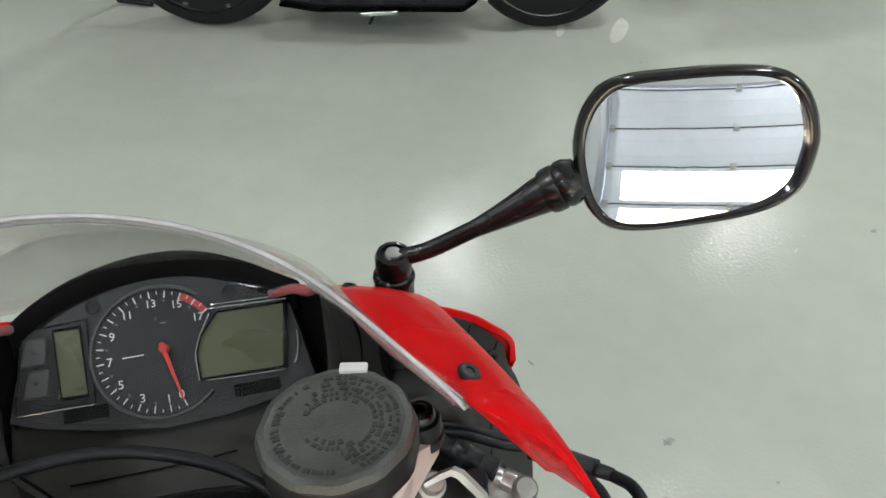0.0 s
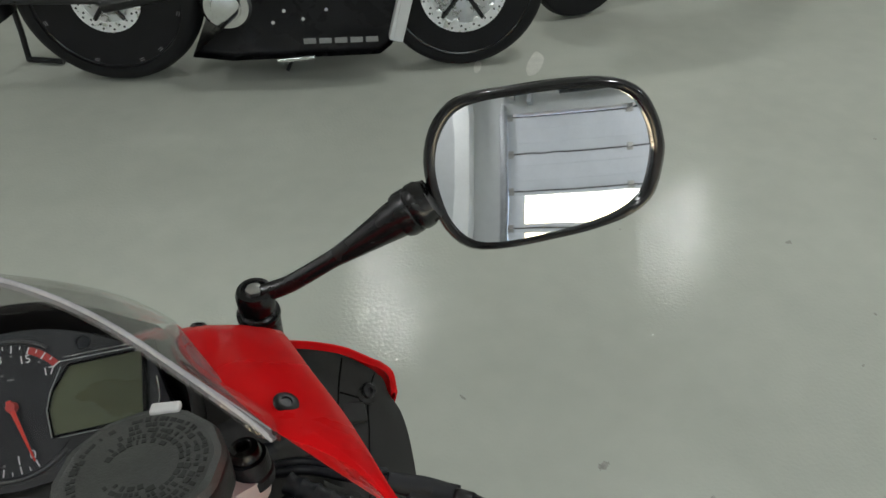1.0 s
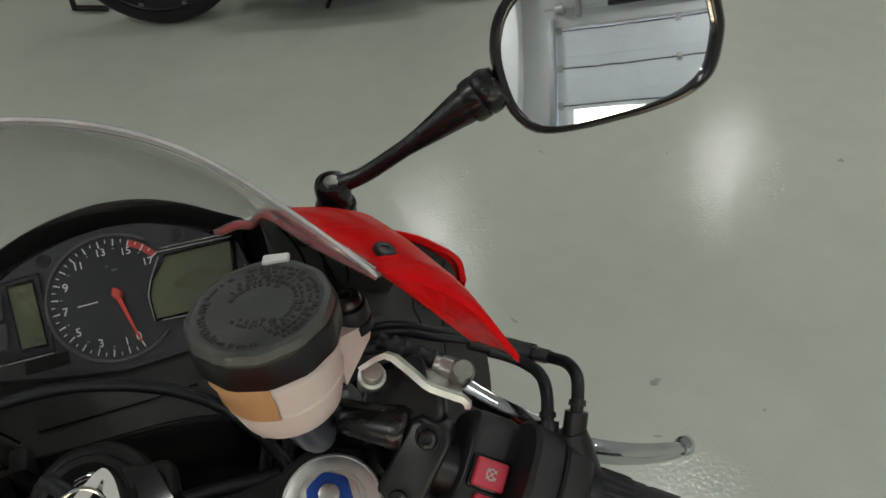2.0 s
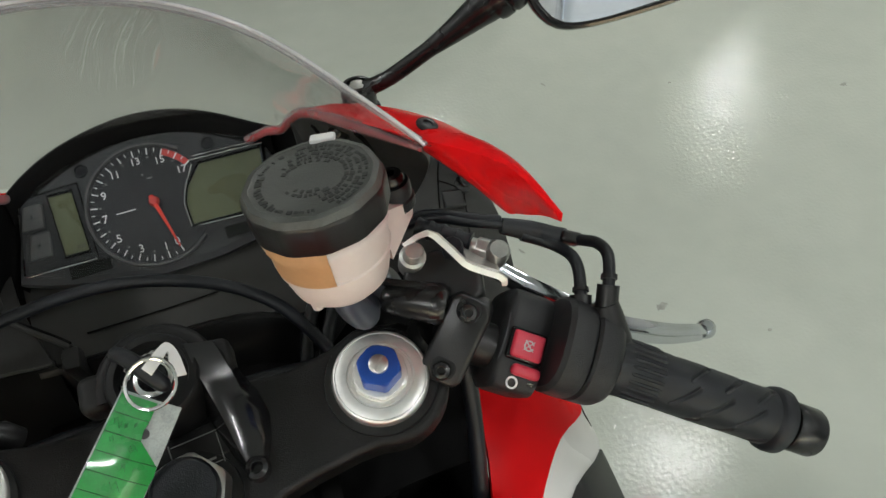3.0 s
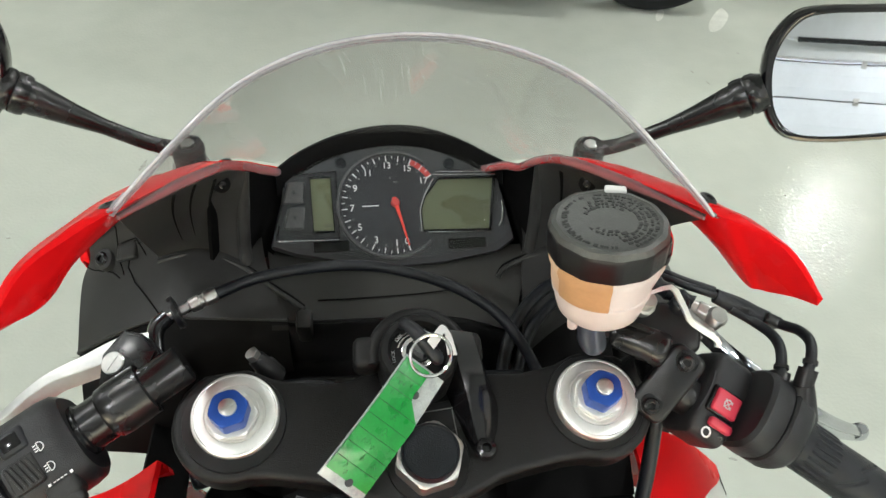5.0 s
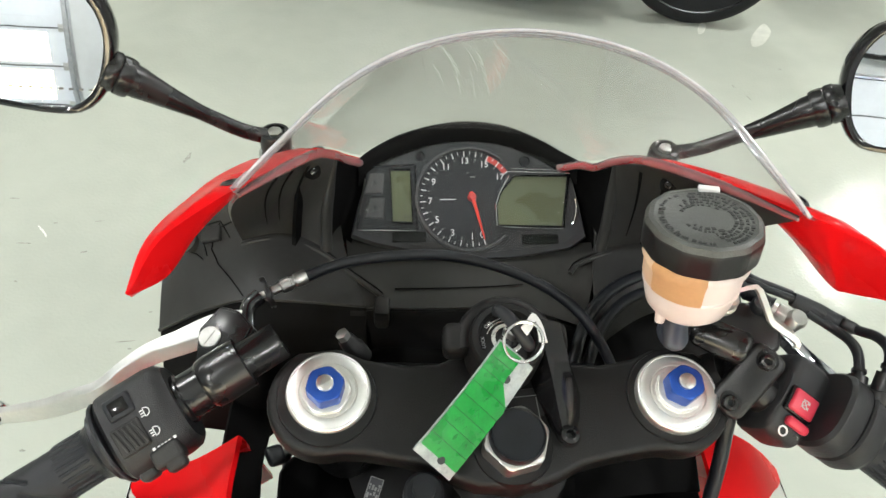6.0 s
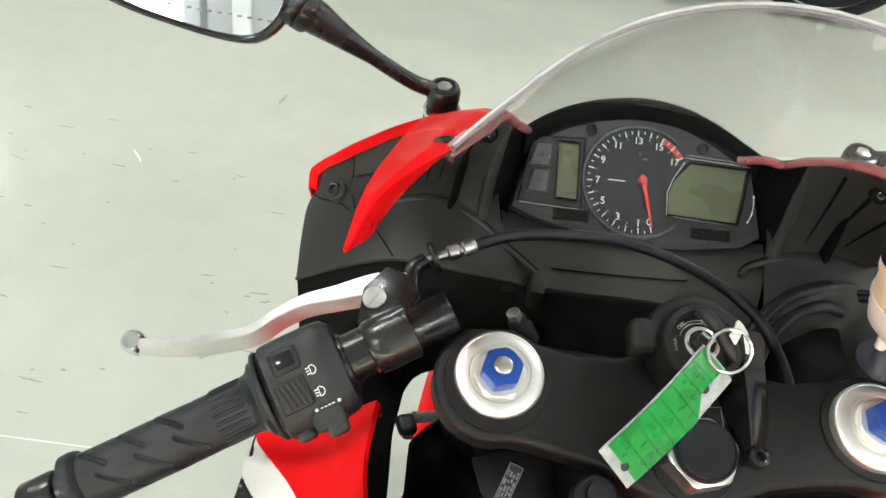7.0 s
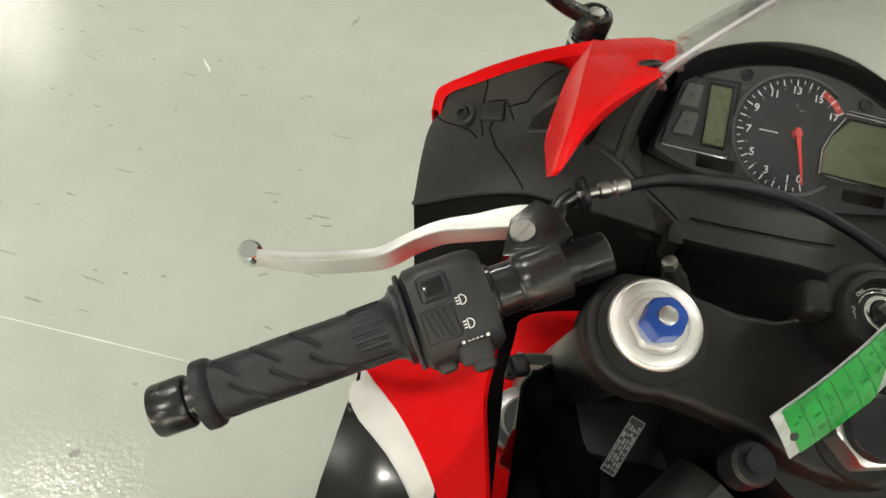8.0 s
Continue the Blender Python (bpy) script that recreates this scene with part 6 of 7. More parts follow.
ONE, ZERO = (1.0,) * 9, (0.0,) * 9
for s in (1, -1):
    part("side_fairing", shoulder(RW, ONE, s), RED, bike, "glossy red side fairing")
    part("fairing_insert", shoulder([w - 0.01 for w in WB], [r + 0.01 for r in RW], s, 3, -0.0012), WHITE, bike, "white fairing insert")
    part("fairing_edge", shoulder(ZERO, [max(w, 0.01) for w in WB], s, 3, 0.0), GLOSS, bike, "gloss black fairing edge")
    drop = [[skin(0, y, s) + V((0.004 * s * k ** 0.5, -0.02 * k, -0.13 * k)) for y in YS] for k in (0, 0.4, 1, 2, 3, 4)]
    part("lower_fairing", sheet(drop, -0.004 * s, 2), GLOSS, bike, "gloss black lower fairing")
    part("fairing_front", sheet([[skin(u, 0.046, s) + V((0, 0.02 * k, -0.05 * k)) for u in (0, 0.25, 0.5, 0.75, 1)] for k in (0, 0.5, 1, 2, 3)], 0.004 * s, 3), RED, bike, "red fairing front")
    # frame spar
    spar = side([(0.060, -0.035, 0.930), (0.100, -0.090, 0.900), (0.140, -0.200, 0.830), (0.150, -0.350, 0.700), (0.130, -0.50, 0.52)], s)
    part("frame_spar", tube(spline(spar, 6), 0.042, 14, True, 0.6, up=(0, 0, 1)), CASTING, bike, "black aluminium frame spar")
    fo = 0.172 if s > 0 else 0.192
    fill = [side([(fo, y, 0.884), (0.150, y, 0.852), (0.118, y, 0.805), (0.075, y, 0.790)], s) for y in (0.14, 0.08, 0.0, -0.1, -0.25)]
    if s < 0:
        # on this side the cowling is split by a gap through which the mudguard and the floor show
        fill = [[V((-0.180, y, 0.884)), V((-0.168, y, 0.874)), V((x, y, 0.862))] for y, x in ((0.14, -0.152), (0.122, -0.152), (0.105, -0.152), (0.090, -0.151), (0.077, -0.151), (0.062, -0.152), (0.045, -0.153), (0.015, -0.150), (-0.02, -0.147), (-0.07, -0.143), (-0.12, -0.138), (-0.25, -0.138))]
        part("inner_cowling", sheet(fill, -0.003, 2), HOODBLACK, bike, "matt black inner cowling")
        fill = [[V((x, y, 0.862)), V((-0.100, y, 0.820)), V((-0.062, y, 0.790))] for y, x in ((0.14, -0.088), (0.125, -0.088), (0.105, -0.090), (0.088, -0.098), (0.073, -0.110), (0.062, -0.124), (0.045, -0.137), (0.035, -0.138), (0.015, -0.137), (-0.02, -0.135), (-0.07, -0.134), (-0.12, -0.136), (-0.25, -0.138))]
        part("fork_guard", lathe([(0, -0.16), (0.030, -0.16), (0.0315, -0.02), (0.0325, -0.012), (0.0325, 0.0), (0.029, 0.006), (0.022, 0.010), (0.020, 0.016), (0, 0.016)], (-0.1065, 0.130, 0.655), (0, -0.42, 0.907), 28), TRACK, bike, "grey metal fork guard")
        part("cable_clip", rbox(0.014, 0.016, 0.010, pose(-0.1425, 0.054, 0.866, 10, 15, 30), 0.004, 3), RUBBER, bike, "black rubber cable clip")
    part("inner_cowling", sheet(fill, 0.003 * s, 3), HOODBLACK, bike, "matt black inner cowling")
part("inner_bracket", rbox(0.022, 0.030, 0.008, pose(-0.128, 0.003, 0.838, 0, 18, -12), 0.003), RED, bike, "red inner fairing bracket")
guard = [[V((mid(0.3) + 0.135 * math.sin(a) * w, 0.315 - r * math.sin(radians(b)), 0.30 + r * math.cos(radians(b)) - 0.06 * (1 - math.cos(a)))) for a in (radians(v) for v in (-88, -62, -35, 0, 35, 62, 88))] for b, w, r in ((-28, 0.5, 0.355), (-8, 0.85, 0.372), (12, 1.0, 0.380), (30, 1.0, 0.380), (50, 0.92, 0.378), (68, 0.75, 0.375))]
part("mudguard", sheet(guard, 0.004, 4), RED, bike, "glossy red front mudguard")
part("air_box", rbox(0.23, 0.26, 0.10, pose(0.023, -0.02, 0.74), 0.03, 3), HOODBLACK, bike, "black air box cover")
part("steering_head", lathe([(0, -0.20), (0.042, -0.20), (0.040, -0.024), (0, -0.024)], NC, (0, -0.42, 0.907), 28), CASTING, bike, "black steering head")
lab = axes((-0.0690, 0.0050, 0.8825), (0.28, 0.75, 0.56), (-0.93, 0.28, 0.10))
plate = part("label_plate", rbox(0.040, 0.0100, 0.001, lab, 0.0002, 1), FACE, bike, "black information label with grey print")
part("label_border", join(*[rbox(a, b, 0.0003, lab @ pose(x, y, 0.0008), 0) for a, b, x, y in ((0.040, 0.0006, 0, 0.0047), (0.040, 0.0006, 0, -0.0047), (0.0006, 0.0098, 0.0197, 0), (0.0006, 0.0098, -0.0197, 0))]), LABEL, plate, "", False)
prng = random.Random(3)
bars = []
for k in range(4):
    x = -0.017
    while x < 0.015:
        w = prng.uniform(0.0012, 0.0042)
        bars.append(rbox(w, prng.uniform(0.0010, 0.0017), 0.0003, lab @ pose(x + w / 2, -0.0033 + 0.0022 * k, 0.0008), 0))
        x += w + prng.choice((0.0006, 0.0010, 0.0024))
part("label_print", join(*bars), LABEL, plate, "", False)
# dark hoses and wiring in front of the head
for pts, r in (([(-0.105, 0.06, 0.955), (-0.06, 0.075, 0.945), (-0.02, 0.07, 0.94), (0.03, 0.078, 0.945), (0.09, 0.075, 0.95)], 0.007), ([(0.160, 0.172, 0.955), (0.147, 0.167, 0.9625), (0.1255, 0.157, 0.9625), (0.1085, 0.1455, 0.9590), (0.0915, 0.125, 0.9520), (0.0800, 0.095, 0.942), (0.0755, 0.070, 0.915)], 0.0048), ([(0.164, 0.160, 0.945), (0.148, 0.155, 0.9545), (0.130, 0.147, 0.9560), (0.1160, 0.1365, 0.9530), (0.1010, 0.117, 0.9470), (0.0900, 0.090, 0.935), (0.0850, 0.068, 0.905)], 0.0042), ([(0.17, 0.03, 0.98), (0.165, 0.0, 0.93), (0.155, -0.03, 0.87), (0.13, -0.06, 0.80)], 0.005)):
    part("wiring_hose", tube(spline(pts, 6), r, 10), RUBBER, bike, "black rubber hose")
part("cable_sticker", rbox(0.0045, 0.0075, 0.002, along((-0.1390, 0.0910, 0.8200), (-0.2, -0.5, 0.85)), 0.0006), WHITETAG, bike, "small white sticker on the wiring")
part("wiring_hose", tube(spline([(-0.1410, 0.0790, 0.8060), (-0.1395, 0.0920, 0.8140), (-0.095, 0.05, 0.90)], 6), 0.0045, 10), RUBBER, bike, "black wiring sheath")
part("lower_clamp", prism([(-0.14, -0.03), (0.14, -0.03), (0.14, 0.03), (-0.14, 0.03)], -0.245, -0.205, T, 0.01, 2), CASTING, bike, "black lower fork clamp")

# fuel tank, seat, tail, wheels
tank = [[V((0.013 + w * math.sin(a) * 0.5, y, zc + h * math.cos(a) * (1 if math.cos(a) > 0 else 0.4))) for a in (2 * math.pi * i / 24 for i in range(24))] for y, w, zc, h in ((-0.042, 0.05, 0.905, 0.018), (-0.060, 0.13, 0.895, 0.040), (-0.11, 0.22, 0.875, 0.075), (-0.22, 0.34, 0.84, 0.13), (-0.33, 0.38, 0.83, 0.14), (-0.43, 0.30, 0.80, 0.10), (-0.50, 0.20, 0.76, 0.05))]
part("fuel_tank", loft(tank), RED, bike, "glossy red fuel tank")
seat = [[V((0.013 + w * math.cos(a), y, zc + 0.035 * math.sin(a))) for a in (2 * math.pi * i / 16 for i in range(16))] for y, w, zc in ((-0.48, 0.08, 0.77), (-0.58, 0.13, 0.76), (-0.75, 0.14, 0.77), (-0.88, 0.10, 0.83), (-1.10, 0.07, 0.90), (-1.25, 0.03, 0.93))]
part("seat", loft(seat), RUBBER, bike, "black seat")


def wheel(c, r, width, parent, tyre_w, steer=0.0):
    c = V(c)
    ax = V((math.cos(steer), math.sin(steer), 0))
    rimr = r - tyre_w * 0.55
    prof = []
    for i in range(13):
        a = math.pi * i / 12
        prof.append((rimr + (r - rimr) * math.sin(a) ** 0.7, -width / 2 * math.cos(a)))
    w = part("wheel", lathe([(rimr - 0.02, -width * 0.36), (rimr + 0.004, -width * 0.42), (rimr + 0.002, width * 0.42), (rimr - 0.02, width * 0.36), (rimr - 0.028, 0.0), (rimr - 0.02, -width * 0.36)], c, ax, 64), GLOSS, parent, "gloss black wheel rim")
    part("tyre", lathe([(rimr, -width * 0.40)] + prof + [(rimr, width * 0.40)], c, ax, 72), TYRE, w, "black treaded tyre")
    part("hub", lathe([(0, -width * 0.5), (0.03, -width * 0.5), (0.045, -width * 0.2), (0.045, width * 0.2), (0.03, width * 0.5), (0, width * 0.5)], c, ax, 24), GLOSS, w)
    fwd = V((-ax.y, ax.x, 0))
    for i in range(3):
        for k in (-9, 9):
            a = radians(120 * i + k + 15)
            q = fwd * math.cos(a) + V((0, 0, 1)) * math.sin(a)
            part("spoke", tube([c + q * 0.03, c + q * 0.12, c + q * (rimr - 0.02)], [0.016, 0.011, 0.013], 8), GLOSS, w)
    return w


wheel((0.013 - 0.0, 0.315, 0.30), 0.30, 0.12, bike, 0.11)
wheel((0.04, -1.06, 0.315), 0.315, 0.18, bike, 0.13)
for sx in (-1, 1):
    part("swingarm", tube([(0.04 + sx * 0.13, -1.06, 0.315), (0.04 + sx * 0.13, -0.75, 0.36), (0.03 + sx * 0.09, -0.5, 0.42)], 0.032, 12, True, 0.6), SATIN, bike)
part("engine", rbox(0.36, 0.5, 0.4, pose(0.02, -0.28, 0.45), 0.06, 3), CASTING, bike, "dark engine block")
part("rear_subframe", tube([(0.02, -0.45, 0.65), (0.03, -0.9, 0.78), (0.03, -1.2, 0.88)], 0.06, 10, True, 0.6), SATIN, bike)


# ---- key with ring and green tag, hanging in the ignition lock ----
key = thing("key", "black-headed key with steel ring and green tag in the lock", "key", Matrix.Translation(IC))
KI = Matrix.Translation(-IC)


def kpart(name, bm, material, parent, label="", smooth=True):
    bm.transform(KI)
    return part(name, bm, material, parent, label, smooth)


ku = T.to_3x3()
km = Matrix.Translation(IC + TN * 0.0285) @ (ku.to_4x4()) @ pose(0, 0, 0, 0, 0, -38)
kpart("blade", rbox(0.008, 0.002, 0.014, km @ pose(0, 0, 0.002), 0.0004, 1), STEEL, key)
head = [V(p) for p in ((0.0030, 0.0260, 1.0660), (0.0045, 0.0245, 1.0700), (0.0100, 0.0200, 1.0690), (0.0165, 0.0140, 1.0640), (0.0215, 0.0095, 1.0590), (0.0228, 0.0085, 1.0560))]
kpart("head", tube(spline(head, 4), [float(w) for w in np.interp(np.linspace(0, 5, 21), range(6), (0.0022, 0.0034, 0.0040, 0.0042, 0.0040, 0.0026))], 14), RUBBER, key, "black plastic key head")
flap = [(V((0.0160, 0.0120, 1.0700)), V((0.0195, 0.0090, 1.0670))), (V((0.0205, 0.0200, 1.0680)), V((0.0235, 0.0165, 1.0655))), (V((0.0250, 0.0290, 1.0630)), V((0.0262, 0.0225, 1.0640))), (V((0.0295, 0.0240, 1.0610)), V((0.0265, 0.0170, 1.0640))), (V((0.0325, 0.0115, 1.0580)), V((0.0275, 0.0095, 1.0610)))]
kpart("white_tag", sheet([[a, a.lerp(b, 0.5), b] for a, b in flap], 0.0010, 3), WHITETAG, key, "folded white plastic tag")
rc = V((0.0180, 0.0070, 1.0640))
rx, ry = V((0.95, 0.25, 0.15)).normalized(), V((-0.22, 0.72, 0.60)).normalized()
ring = [rc + rx * 0.0114 * math.cos(a) + ry * 0.0110 * math.sin(a) for a in (2 * math.pi * i / 32 for i in range(33))]
kpart("ring", tube(ring, 0.00095, 8, False), CHROME, key, "steel split ring")
TL, TR, BL, BR = V((0.005, 0.009, 1.0635)), V((0.027, 0.001, 1.0475)), V((-0.042, -0.043, 1.031)), V((-0.0205, -0.0475, 1.0065))


def curled(l, r, q, t, n):
    """The tag bows along its length and curls down at its far edge."""
    up = n if n.z > 0 else -n
    return l.lerp(r, q) + up * (0.0030 * math.sin(math.pi * t) - 0.0050 * max(0.0, q - 0.45) ** 2 * 3 * (1 - 0.6 * t))


tagrows = []
for k in range(7):
    t = k / 6
    l, r = TL.lerp(BL, t), TR.lerp(BR, t)
    n = (TR - TL).cross(BL - TL).normalized()
    tagrows.append([curled(l, r, q, t, n) for q in (0, 0.25, 0.5, 0.75, 1)])
sleeve = kpart("tag_sleeve", sheet(tagrows, 0.0010, 2), FOIL, key, "clear plastic tag sleeve")
nn2 = (TR - TL).cross(BL - TL).normalized()
sgn = 1 if nn2.z > 0 else -1
rows2 = []
for k in range(9):
    t = 0.015 + 0.915 * k / 8
    l, r = TL.lerp(BL, t), TR.lerp(BR, t)
    rows2.append([curled(l, r, q, t, nn2) + nn2 * sgn * 0.0011 for q in ((0.025, 0.28, 0.50, 0.74, 0.985) if k > 2 else (0.025, 0.20, 0.34, 0.46, 0.60))])
card = kpart("tag_card", sheet(rows2, 0.0006, 2), GREEN, sleeve, "green paper tag with ruled lines")
for k in (1, 2, 3, 4, 5, 6, 7):
    kpart("ruled_line", tube([p + nn2 * sgn * 0.0001 for p in rows2[k]], 0.00022, 5), INK, card)
prng = random.Random(8)
for k in range(8):
    for n in range(prng.randint(2, 4)):
        w, dt = prng.uniform(0.08, 0.75), prng.uniform(0.2, 0.6)
        wl = prng.uniform(0.06, 0.16)
        pts = []
        for q, lift in ((w, 0.0), (w + wl * 0.35, 0.22), (w + wl * 0.6, -0.12), (w + wl, 0.15)):
            a, b = patch_point(rows2, k + dt + lift, q * 4), nn2 * sgn * 0.0001
            pts.append(a + b)
        kpart("scribble", tube(pts, 0.00013, 4), INK, card)
for t, q in ((0.20, 0.60), (0.93, 0.55)):
    p = TL.lerp(BL, t).lerp(TR.lerp(BR, t), q) + nn2 * sgn * 0.0018
    kpart("eyelet", lathe([(0, 0), (0.0022, 0), (0.0024, 0.0004), (0.0, 0.0005)], p, nn2 * sgn, 14), FACE, sleeve)


# ---- the other motorcycles in the shop ----
def parked_motorcycle(m, label):
    t = thing("parked_motorcycle", label, "motorcycle", m, "parked motorcycles")
    # rear wheel at the origin's left, front at the right, along x; near side is -y
    wb = 1.215
    for x, r, w, nm in ((0.0, 0.315, 0.18, "rear"), (wb, 0.30, 0.12, "front")):
        c = V((x, 0, r))
        wl = wheel(c, r, w, t, 0.12 if nm == "rear" else 0.10, math.pi / 2)
        dr = 0.115 if nm == "rear" else 0.155
        side_y = -w * 0.38 - 0.015
        ring_o = [(dr - 0.035, -0.0025), (dr, -0.0025), (dr, 0.0025), (dr - 0.035, 0.0025), (dr - 0.035, -0.0025)]
        dd = part("brake_disc", lathe(ring_o, c + V((0, side_y, 0)), (0, -1, 0), 48), DISC, wl, "drilled steel brake disc")
        for i in range(18):
            a = 2 * math.pi * i / 18
            for rr in (dr - 0.011, dr - 0.024):
                p = c + V((rr * math.cos(a + rr * 9), side_y - 0.0026, rr * math.sin(a + rr * 9)))
                part("drill_hole", lathe([(0, 0), (0.0042, 0), (0.0042, 0.0004), (0, 0.0004)], p, (0, -1, 0), 8), FACE, dd)
        for i in range(10 if nm == "front" else 0):
            a = 2 * math.pi * i / 10 + 0.1
            part("bobbin", lathe([(0, -0.003), (0.011, -0.003), (0.011, 0.004), (0.005, 0.005), (0, 0.005)], c + V(((dr - 0.038) * math.cos(a), side_y, (dr - 0.038) * math.sin(a))), (0, -1, 0), 14), DISC, dd, "bright disc bobbin")
        for i in range(5):
            a = 2 * math.pi * i / 5 + 0.3
            q = V((math.cos(a), 0, math.sin(a)))
            part("disc_carrier", tube([c + V((0, side_y, 0)) + q * 0.03, c + V((0, side_y, 0)) + q * (dr - 0.03)], 0.008, 8), GLOSS, wl)
        part("rim_tape", lathe([(r - 0.078, 0), (r - 0.070, 0), (r - 0.070, 0.001), (r - 0.078, 0.001), (r - 0.078, 0)], c + V((0, -w * 0.37, 0)), (0, -1, 0), 64), DISC if nm == "front" else GLOSS, wl)
        if nm == "rear":
            for k in (249, 287, 307, 345, 25, 69, 107, 145, 200):
                for dk in (-1.6, 1.6):
                    a = radians(k)
                    q = V((math.cos(a), 0, math.sin(a)))
                    part("rim_mark", rbox(0.017, 0.002, 0.0030, axes(c + q * (r - 0.080 + 0.0022 * dk) + V((0, -w * 0.40, 0)), (-q.z, 0, q.x), (0, 1, 0)), 0.0004, 1), LABEL, wl)
    # belly fairing with a pale flash
    fp = [(0.262, 0.142), (0.40, 0.122), (0.92, 0.128), (0.968, 0.165), (1.02, 0.40), (1.07, 0.62), (0.95, 0.80), (0.62, 0.74), (0.50, 0.50), (0.445, 0.285)]
    fl = loft([[V((x * 0.98 + 0.01, y, z)) for x, z in fp] for y in (-0.13, -0.19, 0.19, 0.13)])
    bmesh.ops.recalc_face_normals(fl, faces=fl.faces)
    bf = part("fairing", soften(fl, 0.012, 3, 30), COAL, t, "gloss black full fairing")
    part("fairing_flash", rbox(0.050, 0.05, 0.30, pose(1.005, -0.150, 0.315, 0, 14, 0), 0.006), WALL, bf, "pale grey fairing edge")
    for i in range(5):
        part("maker_bar", rbox(0.042, 0.003, 0.019, pose(0.675 + 0.053 * i, -0.190, 0.190, 0, 0, 0), 0.001), LABEL, bf, "grey maker's mark as a plain bar", False)
    part("engine_cover", lathe([(0, -0.06), (0.085, -0.06), (0.088, 0.0), (0.075, 0.018), (0.052, 0.020), (0.048, 0.028), (0, 0.032)], (0.405, -0.125, 0.300), (0, -1, 0), 32), CHROME, t, "polished engine cover")
    part("exhaust", tube([(0.46, 0.02, 0.22), (0.36, 0.04, 0.24), (0.20, 0.06, 0.52), (-0.10, 0.02, 0.78), (-0.32, 0.0, 0.86)], [0.03, 0.035, 0.04, 0.05, 0.05], 16), GLOSS, t, "black under-seat exhaust")
    for x, z in ((0.56, 0.26), (0.60, 0.30), (0.66, 0.27), (0.74, 0.30)):
        socket_bolt((x, -0.189, z), (0, -1, 0), 0.006, 0.004, bf, STEEL, "screw", "small bright fairing screw")
    part("swingarm", join(tube([(0, -0.12, 0.315), (0.25, -0.12, 0.36), (0.45, -0.1, 0.40)], 0.03, 12), tube([(0, 0.12, 0.315), (0.25, 0.12, 0.36), (0.45, 0.1, 0.40)], 0.03, 12)), SATIN, t)
    for sy in (-0.1, 0.1):
        part("fork", tube([(wb, sy, 0.30), (wb - 0.20, sy, 0.80)], 0.025, 12), SATIN, t)
    part("front_fender", sheet([[V((wb + 0.335 * math.cos(radians(a)), y, 0.30 + (0.335 - abs(y) * 0.2) * math.sin(radians(a)))) for a in (30, 60, 90, 120, 150)] for y in (-0.07, 0.0, 0.07)], 0.004, 4), GLOSS, t)
    tk = [[V((x, w * math.cos(a), zc + h * math.sin(a))) for a in (2 * math.pi * i / 20 for i in range(20))] for x, w, zc, h in ((0.92, 0.08, 0.84, 0.05), (0.85, 0.15, 0.84, 0.12), (0.65, 0.17, 0.84, 0.13), (0.48, 0.11, 0.78, 0.06))]
    part("fuel_tank", loft(tk), GLOSS, t, "gloss black fuel tank")
    st = [[V((x, w * math.cos(a), zc + 0.04 * math.sin(a))) for a in (2 * math.pi * i / 16 for i in range(16))] for x, w, zc in ((0.52, 0.10, 0.76), (0.25, 0.13, 0.77), (0.0, 0.09, 0.86), (-0.25, 0.03, 0.92))]
    part("seat", loft(st), RUBBER, t, "black seat")
    part("handlebar", tube(spline([(0.95, -0.34, 0.90), (1.02, -0.15, 0.93), (1.03, 0.15, 0.93), (0.95, 0.34, 0.90)], 6), 0.012, 10), GLOSS, t)
    part("frame", join(tube([(0.95, -0.12, 0.75), (0.6, -0.14, 0.6), (0.42, -0.1, 0.40)], 0.035, 12), tube([(0.95, 0.12, 0.75), (0.6, 0.14, 0.6), (0.42, 0.1, 0.40)], 0.035, 12)), SATIN, t)
    part("side_stand", tube(spline([(0.64, -0.06, 0.15), (0.60, -0.04, 0.07), (0.57, -0.03, 0.006)], 5), 0.007, 10), SATIN, t, "black side stand")
    part("stand_bracket", rbox(0.13, 0.010, 0.014, pose(0.62, -0.185, 0.124, 0, -4, 0), 0.003), CHROME, t, "bright side stand bracket")
    # plate added to fill the dark area behind the rear wheel
    part("dark_plate", rbox(0.12, 0.016, 0.13, pose(-0.345, 0.10, 0.285, 0, 8, 0), 0.01, 2), SATIN, t, "black plate added behind the rear wheel")
    part("rear_mudguard", loft([[V((x + 0.05 * math.sin(a), 0.085 * math.cos(a), z + 0.02 * math.sin(a))) for a in (2 * math.pi * i / 16 for i in range(16))] for x, z in ((-0.385, 0.235), (-0.40, 0.40), (-0.34, 0.62), (-0.25, 0.74))]), SATIN, t, "black rear mudguard")
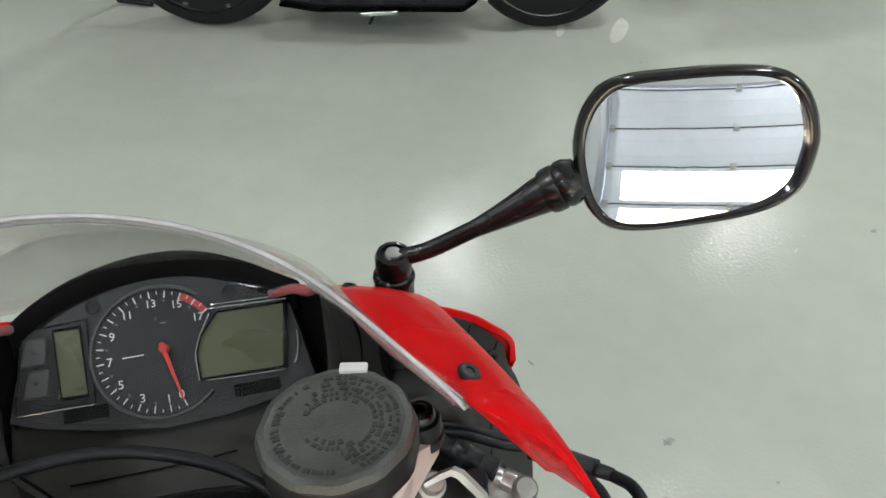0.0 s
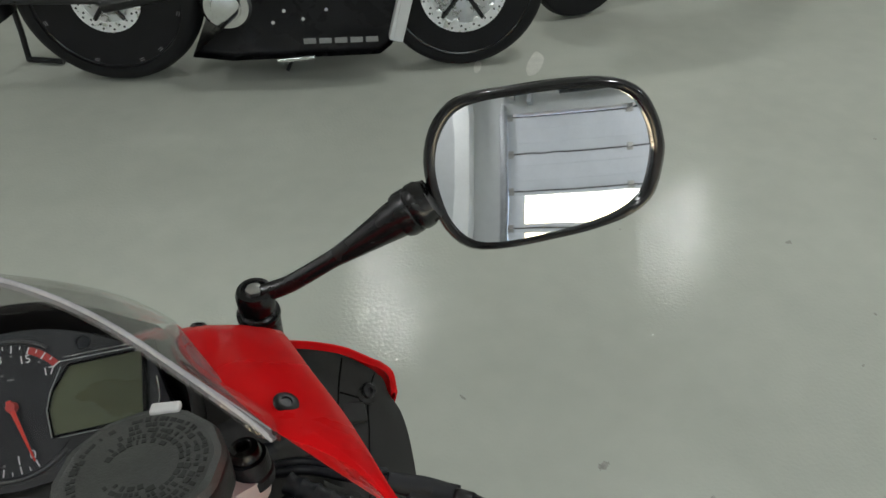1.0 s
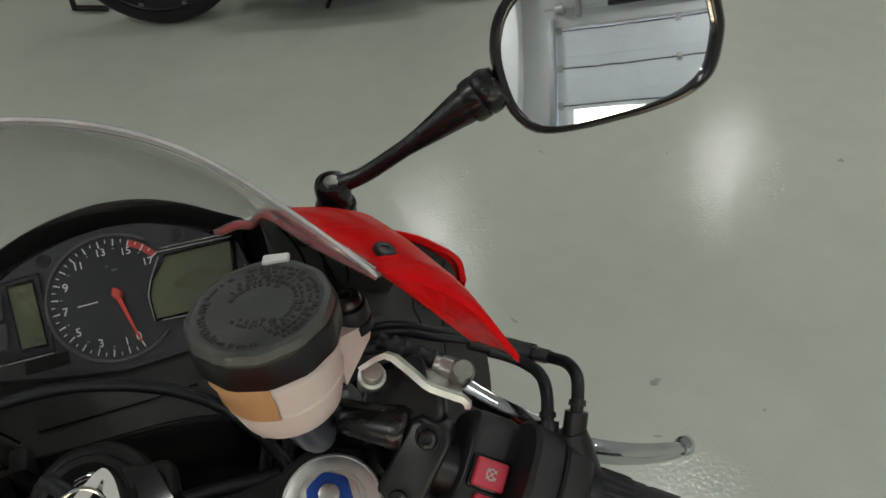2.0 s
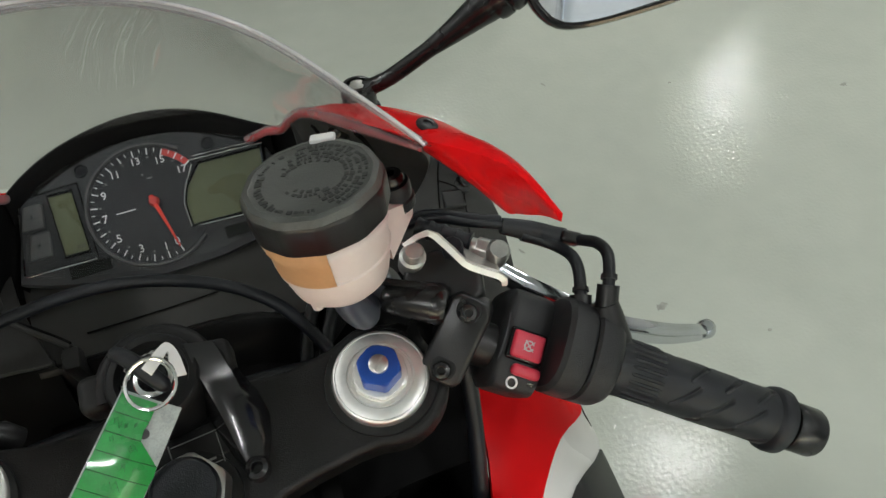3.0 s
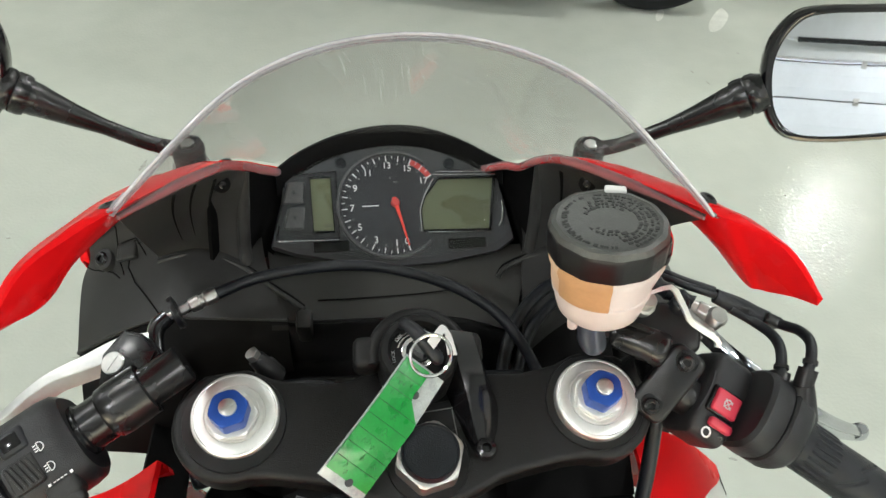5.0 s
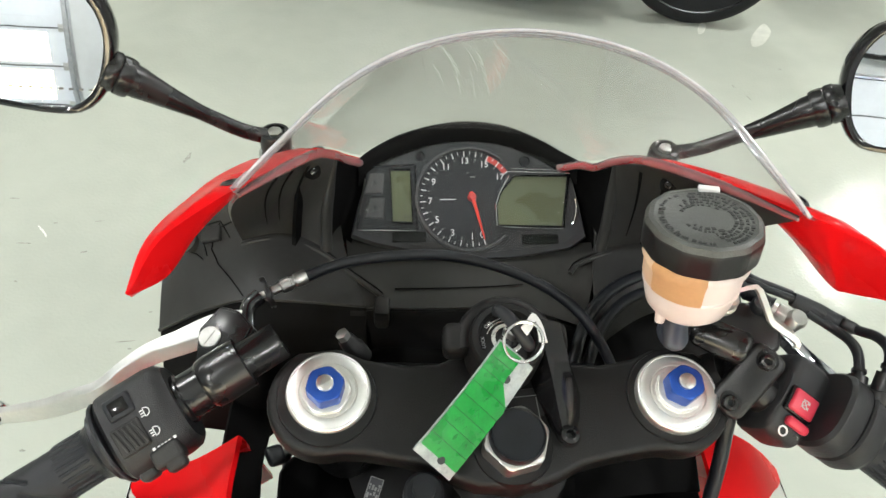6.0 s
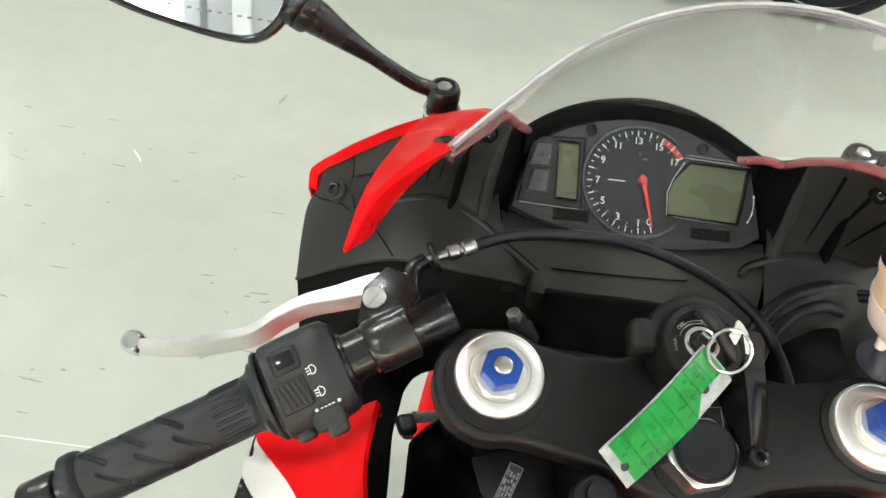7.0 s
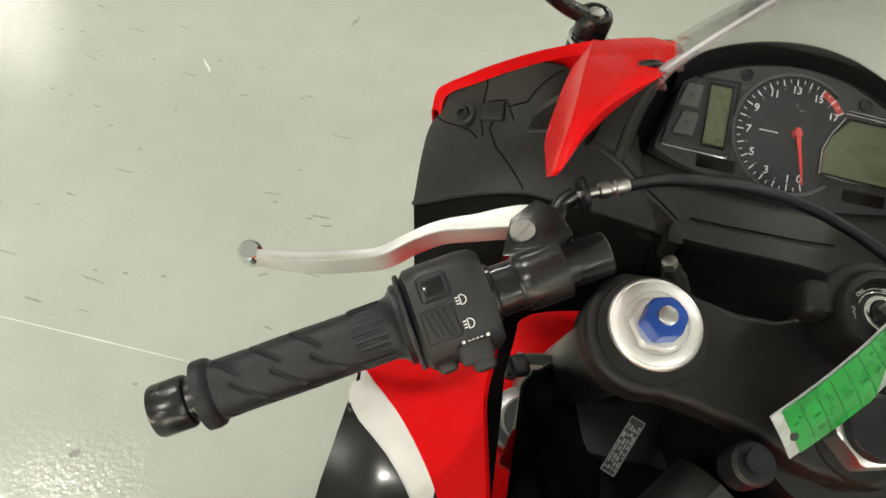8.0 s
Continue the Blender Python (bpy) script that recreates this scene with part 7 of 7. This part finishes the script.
    part("paddock_stand", join(tube(spline([(0.0, 0.15, 0.33), (-0.25, 0.14, 0.32), (-0.385, 0.135, 0.28), (-0.40, 0.13, 0.10), (-0.405, 0.13, 0.015)], 6), 0.011, 10), tube([(-0.41, 0.13, 0.012), (-0.27, 0.10, 0.012)], 0.011, 10), tube([(-0.385, 0.135, 0.28), (-0.385, -0.10, 0.33), (0.0, -0.13, 0.33)], 0.011, 10)), SATIN, t, "black paddock stand at the rear wheel")
    return t


turn_b = math.degrees(math.atan2(2.520 - 2.742, 0.996 + 0.200))
parked_motorcycle(pose(-0.200, 2.742, 0, 0, 0, turn_b), "gloss black sports motorcycle parked on the shop floor")


def small_wheel_bike(m):
    t = thing("mini_motorcycle", "small motorcycle with pale wheels parked on the shop floor", "motorcycle", m, "parked motorcycles")
    for x in (0.0, 0.95):
        c = V((x, 0, 0.21))
        w = part("wheel", lathe([(0.02, -0.03), (0.10, -0.012), (0.13, -0.03), (0.135, 0.03), (0.13, 0.03), (0.10, 0.012), (0.02, 0.03)], c, (0, -1, 0), 40), DISC, t, "pale alloy wheel")
        part("tyre", lathe([(0.13, -0.035), (0.16, -0.045), (0.195, -0.036), (0.21, 0.0), (0.195, 0.036), (0.16, 0.045), (0.13, 0.035)], c, (0, -1, 0), 48), TYRE, w, "black tyre")
    part("body", loft([[V((x, w * math.cos(a), zc + h * math.sin(a))) for a in (2 * math.pi * i / 20 for i in range(20))] for x, w, zc, h in ((0.95, 0.05, 0.62, 0.10), (0.75, 0.12, 0.55, 0.2), (0.4, 0.13, 0.48, 0.2), (0.05, 0.10, 0.62, 0.08), (-0.15, 0.04, 0.68, 0.04))]), WHITE, t, "white body panels")
    for sy in (-0.06, 0.06):
        part("fork", tube([(0.95, sy, 0.21), (0.85, sy, 0.65)], 0.016, 10), STEEL, t)
        part("swingarm", tube([(0.0, sy, 0.21), (0.4, sy, 0.30)], 0.016, 10), SATIN, t)
    part("handlebar", tube([(0.82, -0.3, 0.82), (0.84, 0.0, 0.78), (0.82, 0.3, 0.82)], 0.011, 10), GLOSS, t)
    part("stem", tube([(0.85, 0, 0.6), (0.84, 0, 0.79)], 0.02, 10), SATIN, t)
    part("side_stand", tube([(0.40, 0.08, 0.30), (0.42, 0.17, 0.0)], 0.009, 8), SATIN, t)
    return t


small_wheel_bike(pose(1.58, 2.80, 0, 0, 0, 4))
